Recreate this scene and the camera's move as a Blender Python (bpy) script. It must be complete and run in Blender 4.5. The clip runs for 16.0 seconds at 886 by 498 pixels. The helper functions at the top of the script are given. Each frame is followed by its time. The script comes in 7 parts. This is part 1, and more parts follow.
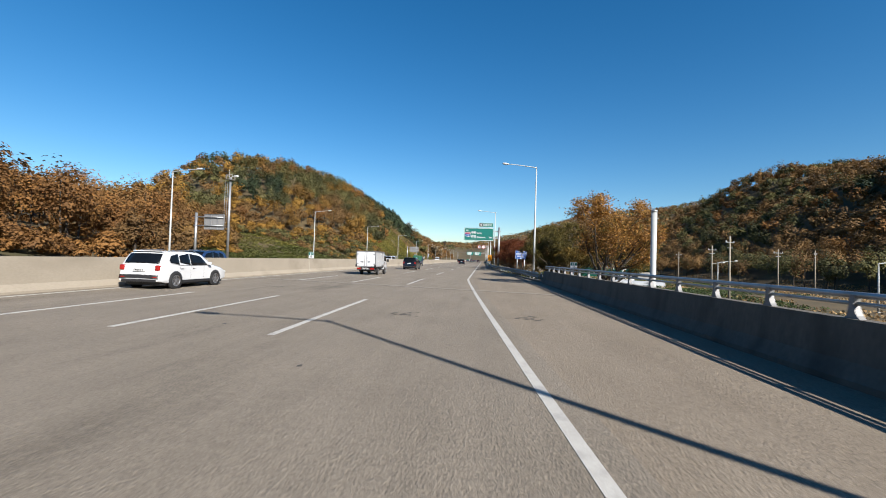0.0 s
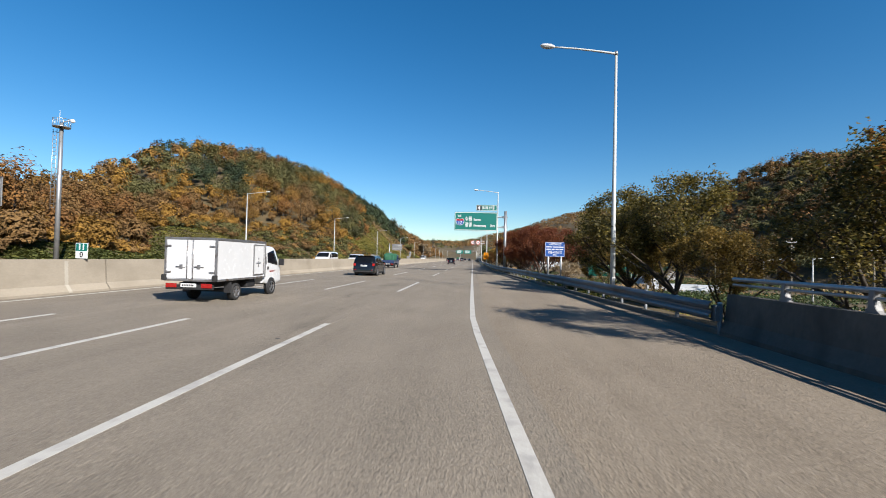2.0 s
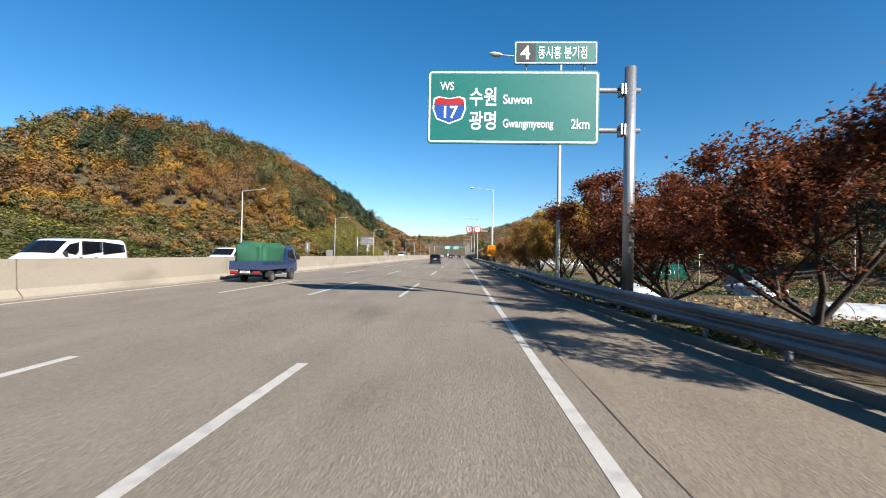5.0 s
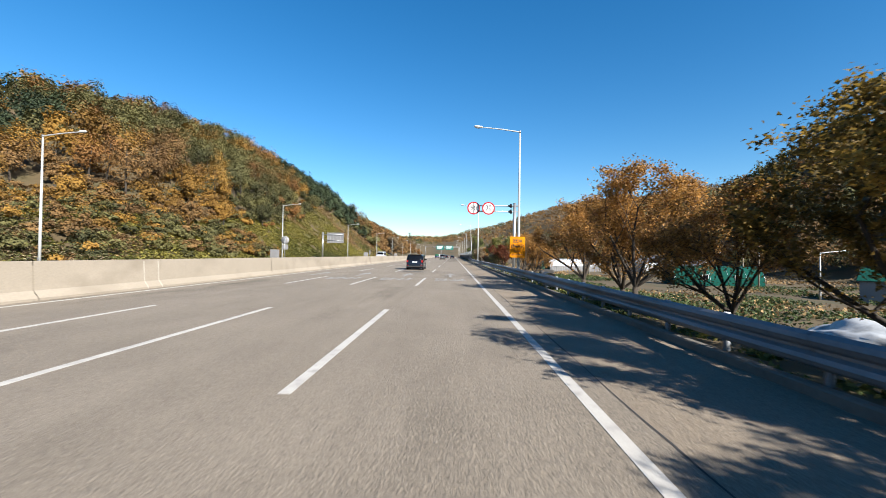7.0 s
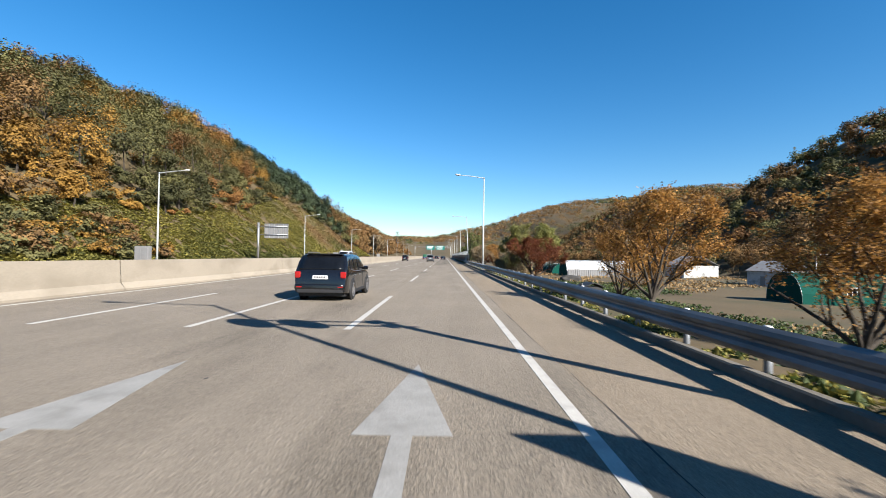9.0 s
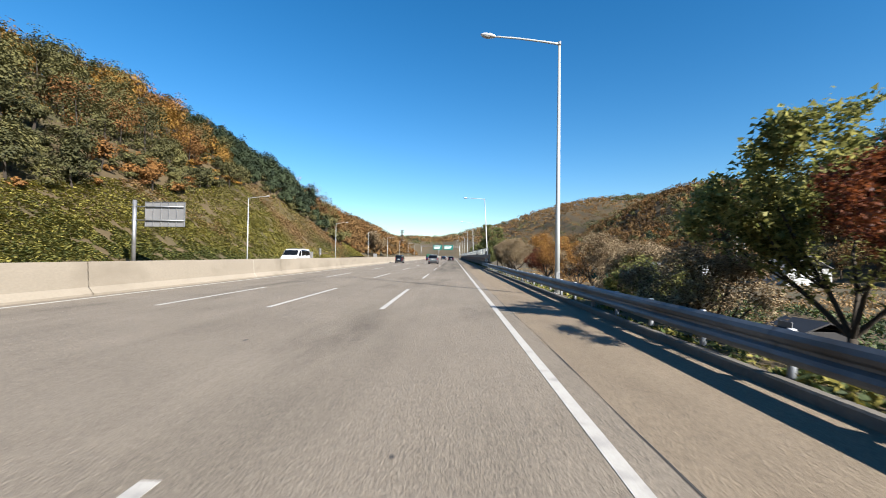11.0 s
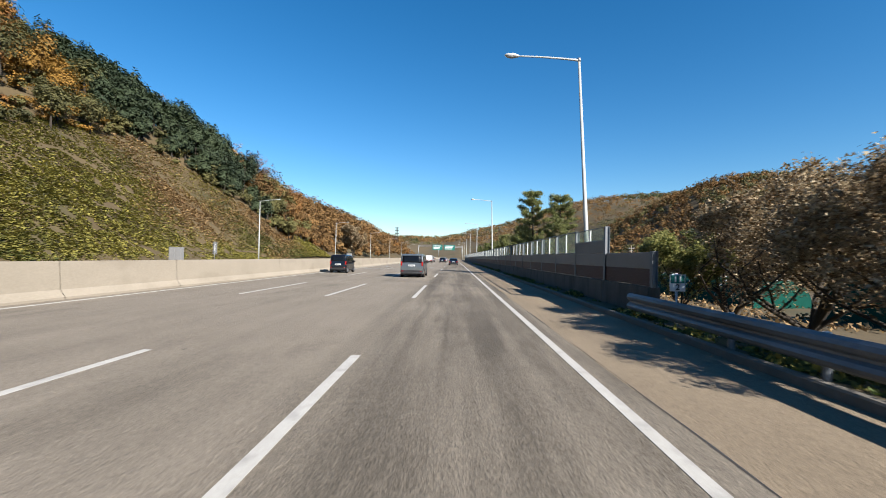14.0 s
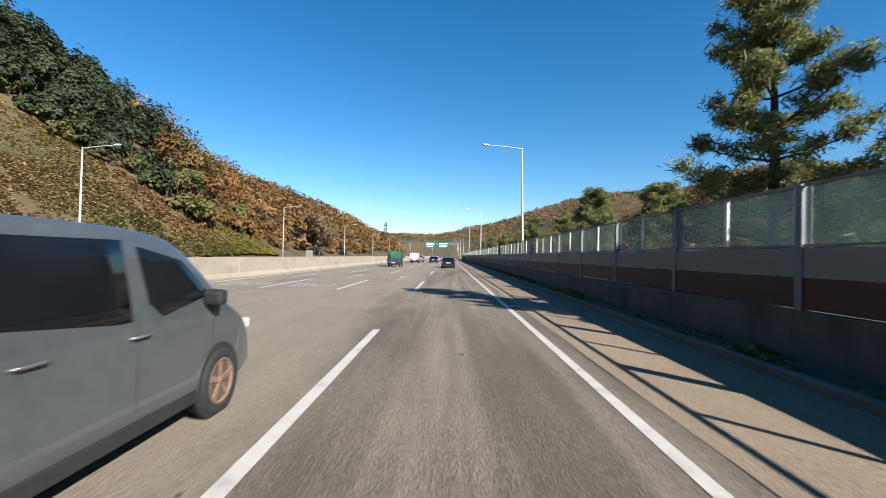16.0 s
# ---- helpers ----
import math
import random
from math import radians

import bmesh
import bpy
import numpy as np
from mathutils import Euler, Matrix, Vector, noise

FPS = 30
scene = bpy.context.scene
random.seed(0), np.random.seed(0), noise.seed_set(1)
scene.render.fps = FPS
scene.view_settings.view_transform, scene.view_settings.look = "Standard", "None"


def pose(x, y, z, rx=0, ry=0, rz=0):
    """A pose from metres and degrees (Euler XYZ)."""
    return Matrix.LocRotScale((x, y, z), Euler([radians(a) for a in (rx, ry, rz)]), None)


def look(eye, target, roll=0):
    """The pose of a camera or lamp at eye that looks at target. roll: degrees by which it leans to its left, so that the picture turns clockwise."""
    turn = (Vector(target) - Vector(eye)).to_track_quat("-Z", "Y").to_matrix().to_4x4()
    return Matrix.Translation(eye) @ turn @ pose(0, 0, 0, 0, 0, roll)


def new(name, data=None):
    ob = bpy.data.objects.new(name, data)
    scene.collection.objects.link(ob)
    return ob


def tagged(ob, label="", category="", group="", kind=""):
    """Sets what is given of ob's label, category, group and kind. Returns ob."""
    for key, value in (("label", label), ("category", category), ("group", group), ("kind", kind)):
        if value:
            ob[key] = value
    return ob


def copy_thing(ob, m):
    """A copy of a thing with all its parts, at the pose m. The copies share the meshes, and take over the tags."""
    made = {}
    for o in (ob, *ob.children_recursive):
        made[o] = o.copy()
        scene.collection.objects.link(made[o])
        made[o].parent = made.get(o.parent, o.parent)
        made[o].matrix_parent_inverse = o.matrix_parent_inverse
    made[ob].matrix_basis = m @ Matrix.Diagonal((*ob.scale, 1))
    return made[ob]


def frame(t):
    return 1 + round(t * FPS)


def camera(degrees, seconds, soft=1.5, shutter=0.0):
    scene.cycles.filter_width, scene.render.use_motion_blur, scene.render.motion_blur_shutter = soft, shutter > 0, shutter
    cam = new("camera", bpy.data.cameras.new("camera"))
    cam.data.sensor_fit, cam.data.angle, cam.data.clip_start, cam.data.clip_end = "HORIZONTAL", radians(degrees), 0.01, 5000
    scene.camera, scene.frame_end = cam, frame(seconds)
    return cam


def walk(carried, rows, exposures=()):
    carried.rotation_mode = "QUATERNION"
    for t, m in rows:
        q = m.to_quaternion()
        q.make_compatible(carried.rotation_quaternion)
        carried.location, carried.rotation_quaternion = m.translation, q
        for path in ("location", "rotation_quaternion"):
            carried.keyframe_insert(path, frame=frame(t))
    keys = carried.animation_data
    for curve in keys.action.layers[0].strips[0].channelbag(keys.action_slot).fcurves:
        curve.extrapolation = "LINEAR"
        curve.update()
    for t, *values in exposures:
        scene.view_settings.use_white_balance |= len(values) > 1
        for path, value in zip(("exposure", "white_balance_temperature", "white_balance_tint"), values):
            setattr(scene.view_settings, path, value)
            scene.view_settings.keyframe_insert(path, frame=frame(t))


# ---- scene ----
from collections import defaultdict

# ---- camera and its path: seconds, x, y, heading, pitch, lean ----
EYE = 1.672
cam = camera(92.0, 16.0, soft=0.95, shutter=0.1)
ROWS = [
    (0.0, 1.203, 1.384, 5.33, 1.30, -1.89),
    (0.5, 0.932, 7.318, 5.09, 1.38, -1.81),
    (1.0, 0.615, 13.279, 4.78, 1.35, -1.69),
    (1.5, 0.302, 19.290, 4.38, 1.20, -1.57),
    (2.0, -0.025, 25.374, 3.92, 1.17, -1.41),
    (2.5, -0.332, 31.578, 3.47, 1.07, -1.32),
    (3.0, -0.521, 38.080, 3.12, 1.03, -1.22),
    (3.5, -0.696, 44.692, 2.90, 1.02, -1.17),
    (4.0, -0.900, 51.363, 2.70, 0.91, -1.22),
    (4.5, -1.075, 58.202, 2.52, 0.82, -1.20),
    (5.0, -1.223, 65.195, 2.34, 0.74, -1.14),
    (5.5, -1.345, 72.334, 2.14, 0.69, -1.05),
    (6.0, -1.444, 79.611, 1.93, 0.68, -0.97),
    (6.5, -1.520, 87.023, 1.67, 0.71, -0.91),
    (7.0, -1.577, 94.568, 1.36, 0.80, -0.90),
    (7.5, -1.618, 102.323, 1.02, 0.82, -0.94),
    (8.0, -1.619, 110.162, 0.68, 0.90, -0.99),
    (8.5, -1.499, 118.078, 0.21, 0.93, -0.99),
    (9.0, -1.411, 126.014, 0.20, 0.91, -0.94),
    (9.5, -1.355, 133.983, 0.43, 0.88, -0.87),
    (10.0, -1.330, 141.999, 0.76, 0.86, -0.79),
    (10.5, -1.335, 150.077, 1.10, 0.86, -0.76),
    (11.0, -1.370, 158.237, 1.33, 0.91, -0.78),
    (11.5, -1.432, 166.505, 1.32, 1.03, -0.92),
    (12.0, -1.543, 174.794, 1.51, 1.07, -1.06),
    (12.5, -1.661, 183.095, 1.64, 1.04, -1.18),
    (13.0, -1.775, 191.392, 1.73, 1.11, -1.22),
    (13.5, -1.873, 199.711, 1.73, 1.19, -1.23),
    (14.0, -1.948, 208.072, 1.47, 1.08, -1.21),
    (14.5, -1.952, 216.467, 1.00, 0.93, -1.18),
    (15.0, -1.982, 224.868, 1.01, 0.92, -1.18),
    (15.5, -2.013, 233.270, 1.15, 0.92, -1.25),
    (16.0, -1.993, 241.656, 0.78, 0.89, -1.41),
]
walk(cam, [(t, pose(x, y, EYE, 90 + pitch, roll, yaw)) for t, x, y, yaw, pitch, roll in ROWS],
     exposures=[(0.0, 1.24), (4.0, 1.33), (6.5, 1.64), (12.5, 1.60), (14.2, 1.50), (15.5, 1.56), (16.0, 1.56)])

# ---- sky, sun and exposure ----
SUN_WAY = Vector((1.085, -1.155, 1.0)).normalized()
world = bpy.data.worlds.new("sky")
scene.world = world
world.use_nodes = True
wn = world.node_tree.nodes
sky = wn.new("ShaderNodeTexSky")
sky.sky_type = "NISHITA"
sky.sun_disc = False
sky.sun_elevation = radians(32)
sky.sun_rotation = math.atan2(SUN_WAY.x, SUN_WAY.y)
sky.altitude, sky.air_density, sky.dust_density, sky.ozone_density = 60, 1.0, 0.25, 3.5
deep = wn.new("ShaderNodeHueSaturation")
deep.inputs["Hue"].default_value = 0.498
deep.inputs["Saturation"].default_value = 1.33
world.node_tree.links.new(sky.outputs[0], deep.inputs["Color"])
world.node_tree.links.new(deep.outputs[0], wn["Background"].inputs[0])
wn["Background"].inputs[1].default_value = 0.057
sun_data = bpy.data.lights.new("sun", "SUN")
sun_data.energy, sun_data.angle, sun_data.color = 5.0, radians(0.53), (1.0, 0.95, 0.89)
sun = new("sun", sun_data)
sun.matrix_world = look(SUN_WAY * 50, (0, 0, 0))

# ---- materials ----
MATS = {}


def mat(name, dark, light, big=0.4, fine=14.0, rough=0.7, metal=0.0, bump=0.15, stretch=(1, 1, 1), stain=None, stain_scale=0.15, island=0.0, obj_random=0.0, spec=0.4, through_leaf=0.0, clear=0.0, tone=0.0):
    """A surface that varies at two scales between two colours, with stains, relief and an uneven sheen."""
    m = bpy.data.materials.new(name)
    m.use_nodes = True
    nt = m.node_tree
    n, link = nt.nodes, nt.links.new
    b = n["Principled BSDF"]
    co = n.new("ShaderNodeTexCoord")
    mp = n.new("ShaderNodeMapping")
    mp.inputs["Scale"].default_value = stretch
    link(co.outputs["Object"], mp.inputs["Vector"])
    noises = []
    for scale, detail in ((big, 4), (fine, 6)):
        t = n.new("ShaderNodeTexNoise")
        t.inputs["Scale"].default_value, t.inputs["Detail"].default_value = scale, detail
        t.inputs["Roughness"].default_value = 0.6
        link(mp.outputs["Vector"], t.inputs["Vector"])
        noises.append(t)
    add = n.new("ShaderNodeMath")
    add.operation = "ADD"
    link(noises[0].outputs[0], add.inputs[0])
    link(noises[1].outputs[0], add.inputs[1])
    last = add.outputs[0]
    if island or obj_random:
        src = n.new("ShaderNodeNewGeometry").outputs["Random Per Island"] if island else n.new("ShaderNodeObjectInfo").outputs["Random"]
        mad = n.new("ShaderNodeMath")
        mad.operation = "MULTIPLY_ADD"
        amount = island or obj_random
        mad.inputs[1].default_value = 2 * amount
        link(src, mad.inputs[0])
        link(last, mad.inputs[2])
        sub = n.new("ShaderNodeMath")
        sub.operation = "SUBTRACT"
        sub.inputs[1].default_value = amount
        link(mad.outputs[0], sub.inputs[0])
        last = sub.outputs[0]
    if tone:
        at = n.new("ShaderNodeAttribute")
        at.attribute_name = "tone"
        mad = n.new("ShaderNodeMath")
        mad.operation = "MULTIPLY_ADD"
        mad.inputs[1].default_value = tone
        link(at.outputs["Fac"], mad.inputs[0])
        link(last, mad.inputs[2])
        last = mad.outputs[0]
    ramp = n.new("ShaderNodeMapRange")
    ramp.inputs["From Min"].default_value, ramp.inputs["From Max"].default_value = 0.65, 1.35
    link(last, ramp.inputs["Value"])
    mix = n.new("ShaderNodeMix")
    mix.data_type = "RGBA"
    mix.inputs["A"].default_value, mix.inputs["B"].default_value = (*dark, 1), (*light, 1)
    link(ramp.outputs[0], mix.inputs["Factor"])
    colour = mix.outputs["Result"]
    if stain:
        st = n.new("ShaderNodeTexNoise")
        st.inputs["Scale"].default_value, st.inputs["Detail"].default_value = stain_scale, 5
        link(mp.outputs["Vector"], st.inputs["Vector"])
        sr = n.new("ShaderNodeMapRange")
        sr.inputs["From Min"].default_value, sr.inputs["From Max"].default_value = 0.52, 0.72
        link(st.outputs[0], sr.inputs["Value"])
        mx = n.new("ShaderNodeMix")
        mx.data_type = "RGBA"
        mx.inputs["B"].default_value = (*stain, 1)
        link(sr.outputs[0], mx.inputs["Factor"])
        link(colour, mx.inputs["A"])
        colour = mx.outputs["Result"]
    link(colour, b.inputs["Base Color"])
    b.inputs["Metallic"].default_value = metal
    b.inputs["Specular IOR Level"].default_value = spec
    b.inputs["Coat Weight"].default_value = clear
    rr = n.new("ShaderNodeMapRange")
    rr.inputs["To Min"].default_value, rr.inputs["To Max"].default_value = max(0.03, rough - 0.1), min(1, rough + 0.1)
    link(noises[1].outputs[0], rr.inputs["Value"])
    link(rr.outputs[0], b.inputs["Roughness"])
    if bump:
        bp = n.new("ShaderNodeBump")
        bp.inputs["Strength"].default_value, bp.inputs["Distance"].default_value = bump, 0.02
        link(noises[1].outputs[0], bp.inputs["Height"])
        link(bp.outputs[0], b.inputs["Normal"])
    if through_leaf:
        tr = n.new("ShaderNodeBsdfTranslucent")
        link(colour, tr.inputs["Color"])
        ms = n.new("ShaderNodeMixShader")
        ms.inputs[0].default_value = through_leaf
        link(b.outputs[0], ms.inputs[1])
        link(tr.outputs[0], ms.inputs[2])
        link(ms.outputs[0], n["Material Output"].inputs["Surface"])
    MATS[name] = m
    return m


def glass(name, tint, rough=0.02, alpha=0.25):
    """A thin pane: partly clear, with the gloss of glass."""
    m = bpy.data.materials.new(name)
    m.use_nodes = True
    n, link = m.node_tree.nodes, m.node_tree.links.new
    b = n["Principled BSDF"]
    b.inputs["Base Color"].default_value = (*tint, 1)
    b.inputs["Roughness"].default_value = rough
    tr = n.new("ShaderNodeBsdfTransparent")
    tr.inputs[0].default_value = (0.9, 0.95, 0.93, 1)
    ms = n.new("ShaderNodeMixShader")
    ns = n.new("ShaderNodeTexNoise")
    ns.inputs["Scale"].default_value = 1.3
    mr = n.new("ShaderNodeMapRange")
    mr.inputs["To Min"].default_value, mr.inputs["To Max"].default_value = alpha * 0.6, alpha * 1.4
    co = n.new("ShaderNodeTexCoord")
    link(co.outputs["Object"], ns.inputs["Vector"])
    link(ns.outputs[0], mr.inputs["Value"])
    link(mr.outputs[0], ms.inputs[0])
    link(tr.outputs[0], ms.inputs[1])
    link(b.outputs[0], ms.inputs[2])
    link(ms.outputs[0], n["Material Output"].inputs["Surface"])
    return m


def road_mat(name, dark, light, tracks):
    """Worn asphalt: coarse grain, mottling, long streaks and, where tracks is set, darker wheel tracks."""
    m = bpy.data.materials.new(name)
    m.use_nodes = True
    n, link = m.node_tree.nodes, m.node_tree.links.new
    b = n["Principled BSDF"]
    co = n.new("ShaderNodeTexCoord")

    def tex(scale, detail, stretch, lo, hi):
        mp = n.new("ShaderNodeMapping")
        mp.inputs["Scale"].default_value = stretch
        link(co.outputs["Object"], mp.inputs["Vector"])
        t = n.new("ShaderNodeTexNoise")
        t.inputs["Scale"].default_value, t.inputs["Detail"].default_value, t.inputs["Roughness"].default_value = scale, detail, 0.65
        link(mp.outputs["Vector"], t.inputs["Vector"])
        r = n.new("ShaderNodeMapRange")
        r.inputs["From Min"].default_value, r.inputs["From Max"].default_value = lo, hi
        link(t.outputs[0], r.inputs["Value"])
        return r.outputs[0]

    def calc(op, a, c):
        q = n.new("ShaderNodeMath")
        q.operation = op
        for i, v in enumerate((a, c)):
            if isinstance(v, float):
                q.inputs[i].default_value = v
            else:
                link(v, q.inputs[i])
        return q.outputs[0]

    grain = tex(36.0, 3, (1, 1, 1), 0.34, 0.66)
    speck = tex(11.0, 4, (1, 0.8, 1), 0.30, 0.70)
    mottle = tex(0.55, 5, (1, 0.6, 1), 0.32, 0.68)
    streak = tex(1.5, 5, (1, 0.03, 1), 0.30, 0.70)
    v = calc("ADD", calc("MULTIPLY", grain, 0.48), calc("MULTIPLY", speck, 0.22))
    v = calc("ADD", v, calc("ADD", calc("MULTIPLY", mottle, 0.18), calc("MULTIPLY", streak, 0.14)))
    if tracks:
        sep = n.new("ShaderNodeSeparateXYZ")
        link(co.outputs["Object"], sep.inputs[0])
        gate = n.new("ShaderNodeMapRange")
        gate.inputs["From Min"].default_value, gate.inputs["From Max"].default_value = 196.0, 212.0
        link(sep.outputs["Y"], gate.inputs["Value"])
        lane = n.new("ShaderNodeMapRange")
        lane.inputs["From Min"].default_value, lane.inputs["From Max"].default_value = -4.2, -3.2
        link(sep.outputs["X"], lane.inputs["Value"])
        wear = calc("MULTIPLY", calc("MULTIPLY", gate.outputs[0], lane.outputs[0]), tex(1.1, 5, (1, 0.05, 1), 0.35, 0.6))
        v = calc("SUBTRACT", v, calc("MULTIPLY", wear, 0.42))
        old = calc("MULTIPLY", tex(0.33, 6, (1, 0.22, 1), 0.56, 0.70), 0.30)
        v = calc("SUBTRACT", v, old)
    mix = n.new("ShaderNodeMix")
    mix.data_type = "RGBA"
    mix.inputs["A"].default_value, mix.inputs["B"].default_value = (*dark, 1), (*light, 1)
    link(v, mix.inputs["Factor"])
    if not tracks:
        # tan dust gathers on the shoulder along the later stretch
        sep = n.new("ShaderNodeSeparateXYZ")
        link(co.outputs["Object"], sep.inputs[0])
        dust = n.new("ShaderNodeMapRange")
        dust.inputs["From Min"].default_value, dust.inputs["From Max"].default_value = 105.0, 190.0
        link(sep.outputs["Y"], dust.inputs["Value"])
        tint = n.new("ShaderNodeMix")
        tint.data_type = "RGBA"
        tint.inputs["A"].default_value, tint.inputs["B"].default_value = (0.256, 0.214, 0.163, 1), (*light, 1)
        link(dust.outputs[0], tint.inputs["Factor"])
        link(tint.outputs["Result"], mix.inputs["B"])
    link(mix.outputs["Result"], b.inputs["Base Color"])
    b.inputs["Roughness"].default_value = 0.88
    b.inputs["Specular IOR Level"].default_value = 0.3
    bp = n.new("ShaderNodeBump")
    bp.inputs["Strength"].default_value, bp.inputs["Distance"].default_value = 0.9, 0.008
    link(calc("ADD", grain, speck), bp.inputs["Height"])
    link(bp.outputs[0], b.inputs["Normal"])
    return m


M_ROAD = road_mat("road_surface", (0.0635, 0.0527, 0.039), (0.254, 0.215, 0.167), True)
M_SHOULDER = road_mat("shoulder_surface", (0.0776, 0.0581, 0.0373), (0.268, 0.21, 0.142), False)
M_KERB = mat("kerb_concrete", (0.085, 0.0762, 0.0612), (0.136, 0.122, 0.101), big=0.9, fine=16, rough=0.9, bump=0.3, stain=(0.09, 0.08, 0.065), stain_scale=1.4)
M_PAINT = mat("road_paint", (0.293, 0.278, 0.249), (0.391, 0.376, 0.341), big=2.0, fine=30, rough=0.7, bump=0.3, stain=(0.233, 0.222, 0.205), stain_scale=3.0)
M_WORN = mat("worn_road_paint", (0.150, 0.146, 0.133), (0.240, 0.234, 0.219), big=2.5, fine=35, rough=0.8, bump=0.3, stain=(0.138, 0.131, 0.119), stain_scale=2.2)
M_CONC = mat("barrier_concrete", (0.197, 0.17, 0.13), (0.254, 0.22, 0.172), big=0.5, fine=18, rough=0.9, bump=0.25, stretch=(1, 0.5, 1), stain=(0.174, 0.148, 0.112), stain_scale=0.7)
# weathered concrete, with the parapet's and wall base's shade added to the colour
M_CONC_SHADED = mat("weathered_shaded_concrete", (0.06, 0.054, 0.0446), (0.108, 0.0975, 0.0806), big=0.9, fine=16, rough=0.9, bump=0.3, stretch=(1, 1, 0.4), stain=(0.044, 0.0386, 0.0324), stain_scale=1.1)
M_STEEL = mat("galvanised_steel", (0.265, 0.271, 0.277), (0.365, 0.372, 0.378), big=1.2, fine=22, rough=0.42, metal=0.75, bump=0.05, stain=(0.227, 0.22, 0.207), stain_scale=1.5)
M_RAIL = mat("guardrail_steel", (0.104, 0.113, 0.122), (0.18, 0.192, 0.203), big=1.0, fine=20, rough=0.55, metal=0.35, bump=0.08, stretch=(1, 0.4, 1), stain=(0.0765, 0.072, 0.0675), stain_scale=1.2)
M_POLE = mat("painted_pole", (0.288, 0.299, 0.288), (0.377, 0.388, 0.377), big=1.0, fine=20, rough=0.45, metal=0.15, bump=0.05)
M_WHITE = mat("white_paint", (0.448, 0.448, 0.442), (0.508, 0.508, 0.502), big=1.0, fine=12, rough=0.35, bump=0.02)
M_BLACK = mat("black_rubber", (0.007, 0.007, 0.007), (0.016, 0.016, 0.016), big=3, fine=30, rough=0.85, bump=0.1)
M_GREENSIGN = mat("green_sign_sheet", (0, 0.084, 0.070), (0.001, 0.104, 0.088), big=0.8, fine=9, rough=0.45, bump=0.0)
M_BLUESIGN = mat("blue_sign_sheet", (0.00312, 0.0417, 0.187), (0.00625, 0.0573, 0.239), big=0.8, fine=9, rough=0.45, bump=0.0)
M_YELLOWSIGN = mat("yellow_sign_sheet", (0.40, 0.138, 0), (0.47, 0.165, 0.001), big=0.8, fine=9, rough=0.6, bump=0.0, spec=0.1)
M_SIGNRED = mat("red_sign_sheet", (0.24, 0.004, 0.004), (0.30, 0.007, 0.007), big=0.8, fine=9, rough=0.45, bump=0.0)
M_SIGNBLACK = mat("black_sign_sheet", (0.0108, 0.0108, 0.0126), (0.0225, 0.0225, 0.0243), big=0.8, fine=9, rough=0.5, bump=0.0)
M_GRASS = mat("dry_grass_ground", (0.0461, 0.0327, 0.0144), (0.089, 0.0626, 0.0271), big=0.09, fine=3, rough=0.95, bump=0.6, stain=(0.0291, 0.0327, 0.0102), stain_scale=0.10)
M_GROUND = M_GRASS


# ---- mesh helpers ----
def part(name, bm, material, parent=None, label=""):
    me = bpy.data.meshes.new(name)
    bmesh.ops.recalc_face_normals(bm, faces=bm.faces)
    bm.to_mesh(me)
    bm.free()
    me.materials.append(material)
    ob = new(name, me)
    if parent:
        ob.parent = parent
    if label:
        ob["label"] = label
    return ob


def empty(name, x=0, y=0, z=0, rz=0):
    ob = new(name)
    ob.matrix_basis = pose(x, y, z, 0, 0, rz)
    return ob


def shared(name, me, parent, m):
    ob = new(name, me)
    ob.parent = parent
    ob.matrix_basis = m
    return ob


def box(bm, x0, x1, y0, y1, z0, z1, bevel=0.0):
    vs = [bm.verts.new((x, y, z)) for z in (z0, z1) for y in (y0, y1) for x in (x0, x1)]
    fs = [bm.faces.new([vs[i] for i in q]) for q in ((0, 2, 3, 1), (4, 5, 7, 6), (0, 1, 5, 4), (2, 6, 7, 3), (0, 4, 6, 2), (1, 3, 7, 5))]
    if bevel:
        es = {e for f in fs for e in f.edges}
        bmesh.ops.bevel(bm, geom=list(es), offset=bevel, segments=2, affect="EDGES", profile=0.6)
    return bm


def tube(bm, points, radii, seg=8, cap=True):
    """A round bar through the points, with a radius at each."""
    rings = []
    for i, p in enumerate(points):
        p = Vector(p)
        a = Vector(points[max(i - 1, 0)])
        b = Vector(points[min(i + 1, len(points) - 1)])
        way = (b - a).normalized()
        side = way.cross(Vector((0, 0, 1)) if abs(way.z) < 0.9 else Vector((1, 0, 0))).normalized()
        up = side.cross(way)
        r = radii[i] if isinstance(radii, (list, tuple)) else radii
        rings.append([bm.verts.new(p + side * r * math.cos(q) + up * r * math.sin(q)) for q in (2 * math.pi * k / seg for k in range(seg))])
    for a, b in zip(rings, rings[1:]):
        for k in range(seg):
            f = bm.faces.new((a[k], a[(k + 1) % seg], b[(k + 1) % seg], b[k]))
            f.smooth = True
    if cap:
        bm.faces.new(rings[0][::-1])
        bm.faces.new(rings[-1])
    return bm


def lathe(bm, outline, seg=24, m=Matrix()):
    """Turns an outline of (radius, height) round z."""
    rings = [[bm.verts.new(m @ Vector((r * math.cos(2 * math.pi * k / seg), r * math.sin(2 * math.pi * k / seg), z))) for k in range(seg)] for r, z in outline]
    for a, b in zip(rings, rings[1:]):
        for k in range(seg):
            f = bm.faces.new((a[k], a[(k + 1) % seg], b[(k + 1) % seg], b[k]))
            f.smooth = True
    bm.faces.new(rings[0][::-1])
    bm.faces.new(rings[-1])
    return bm


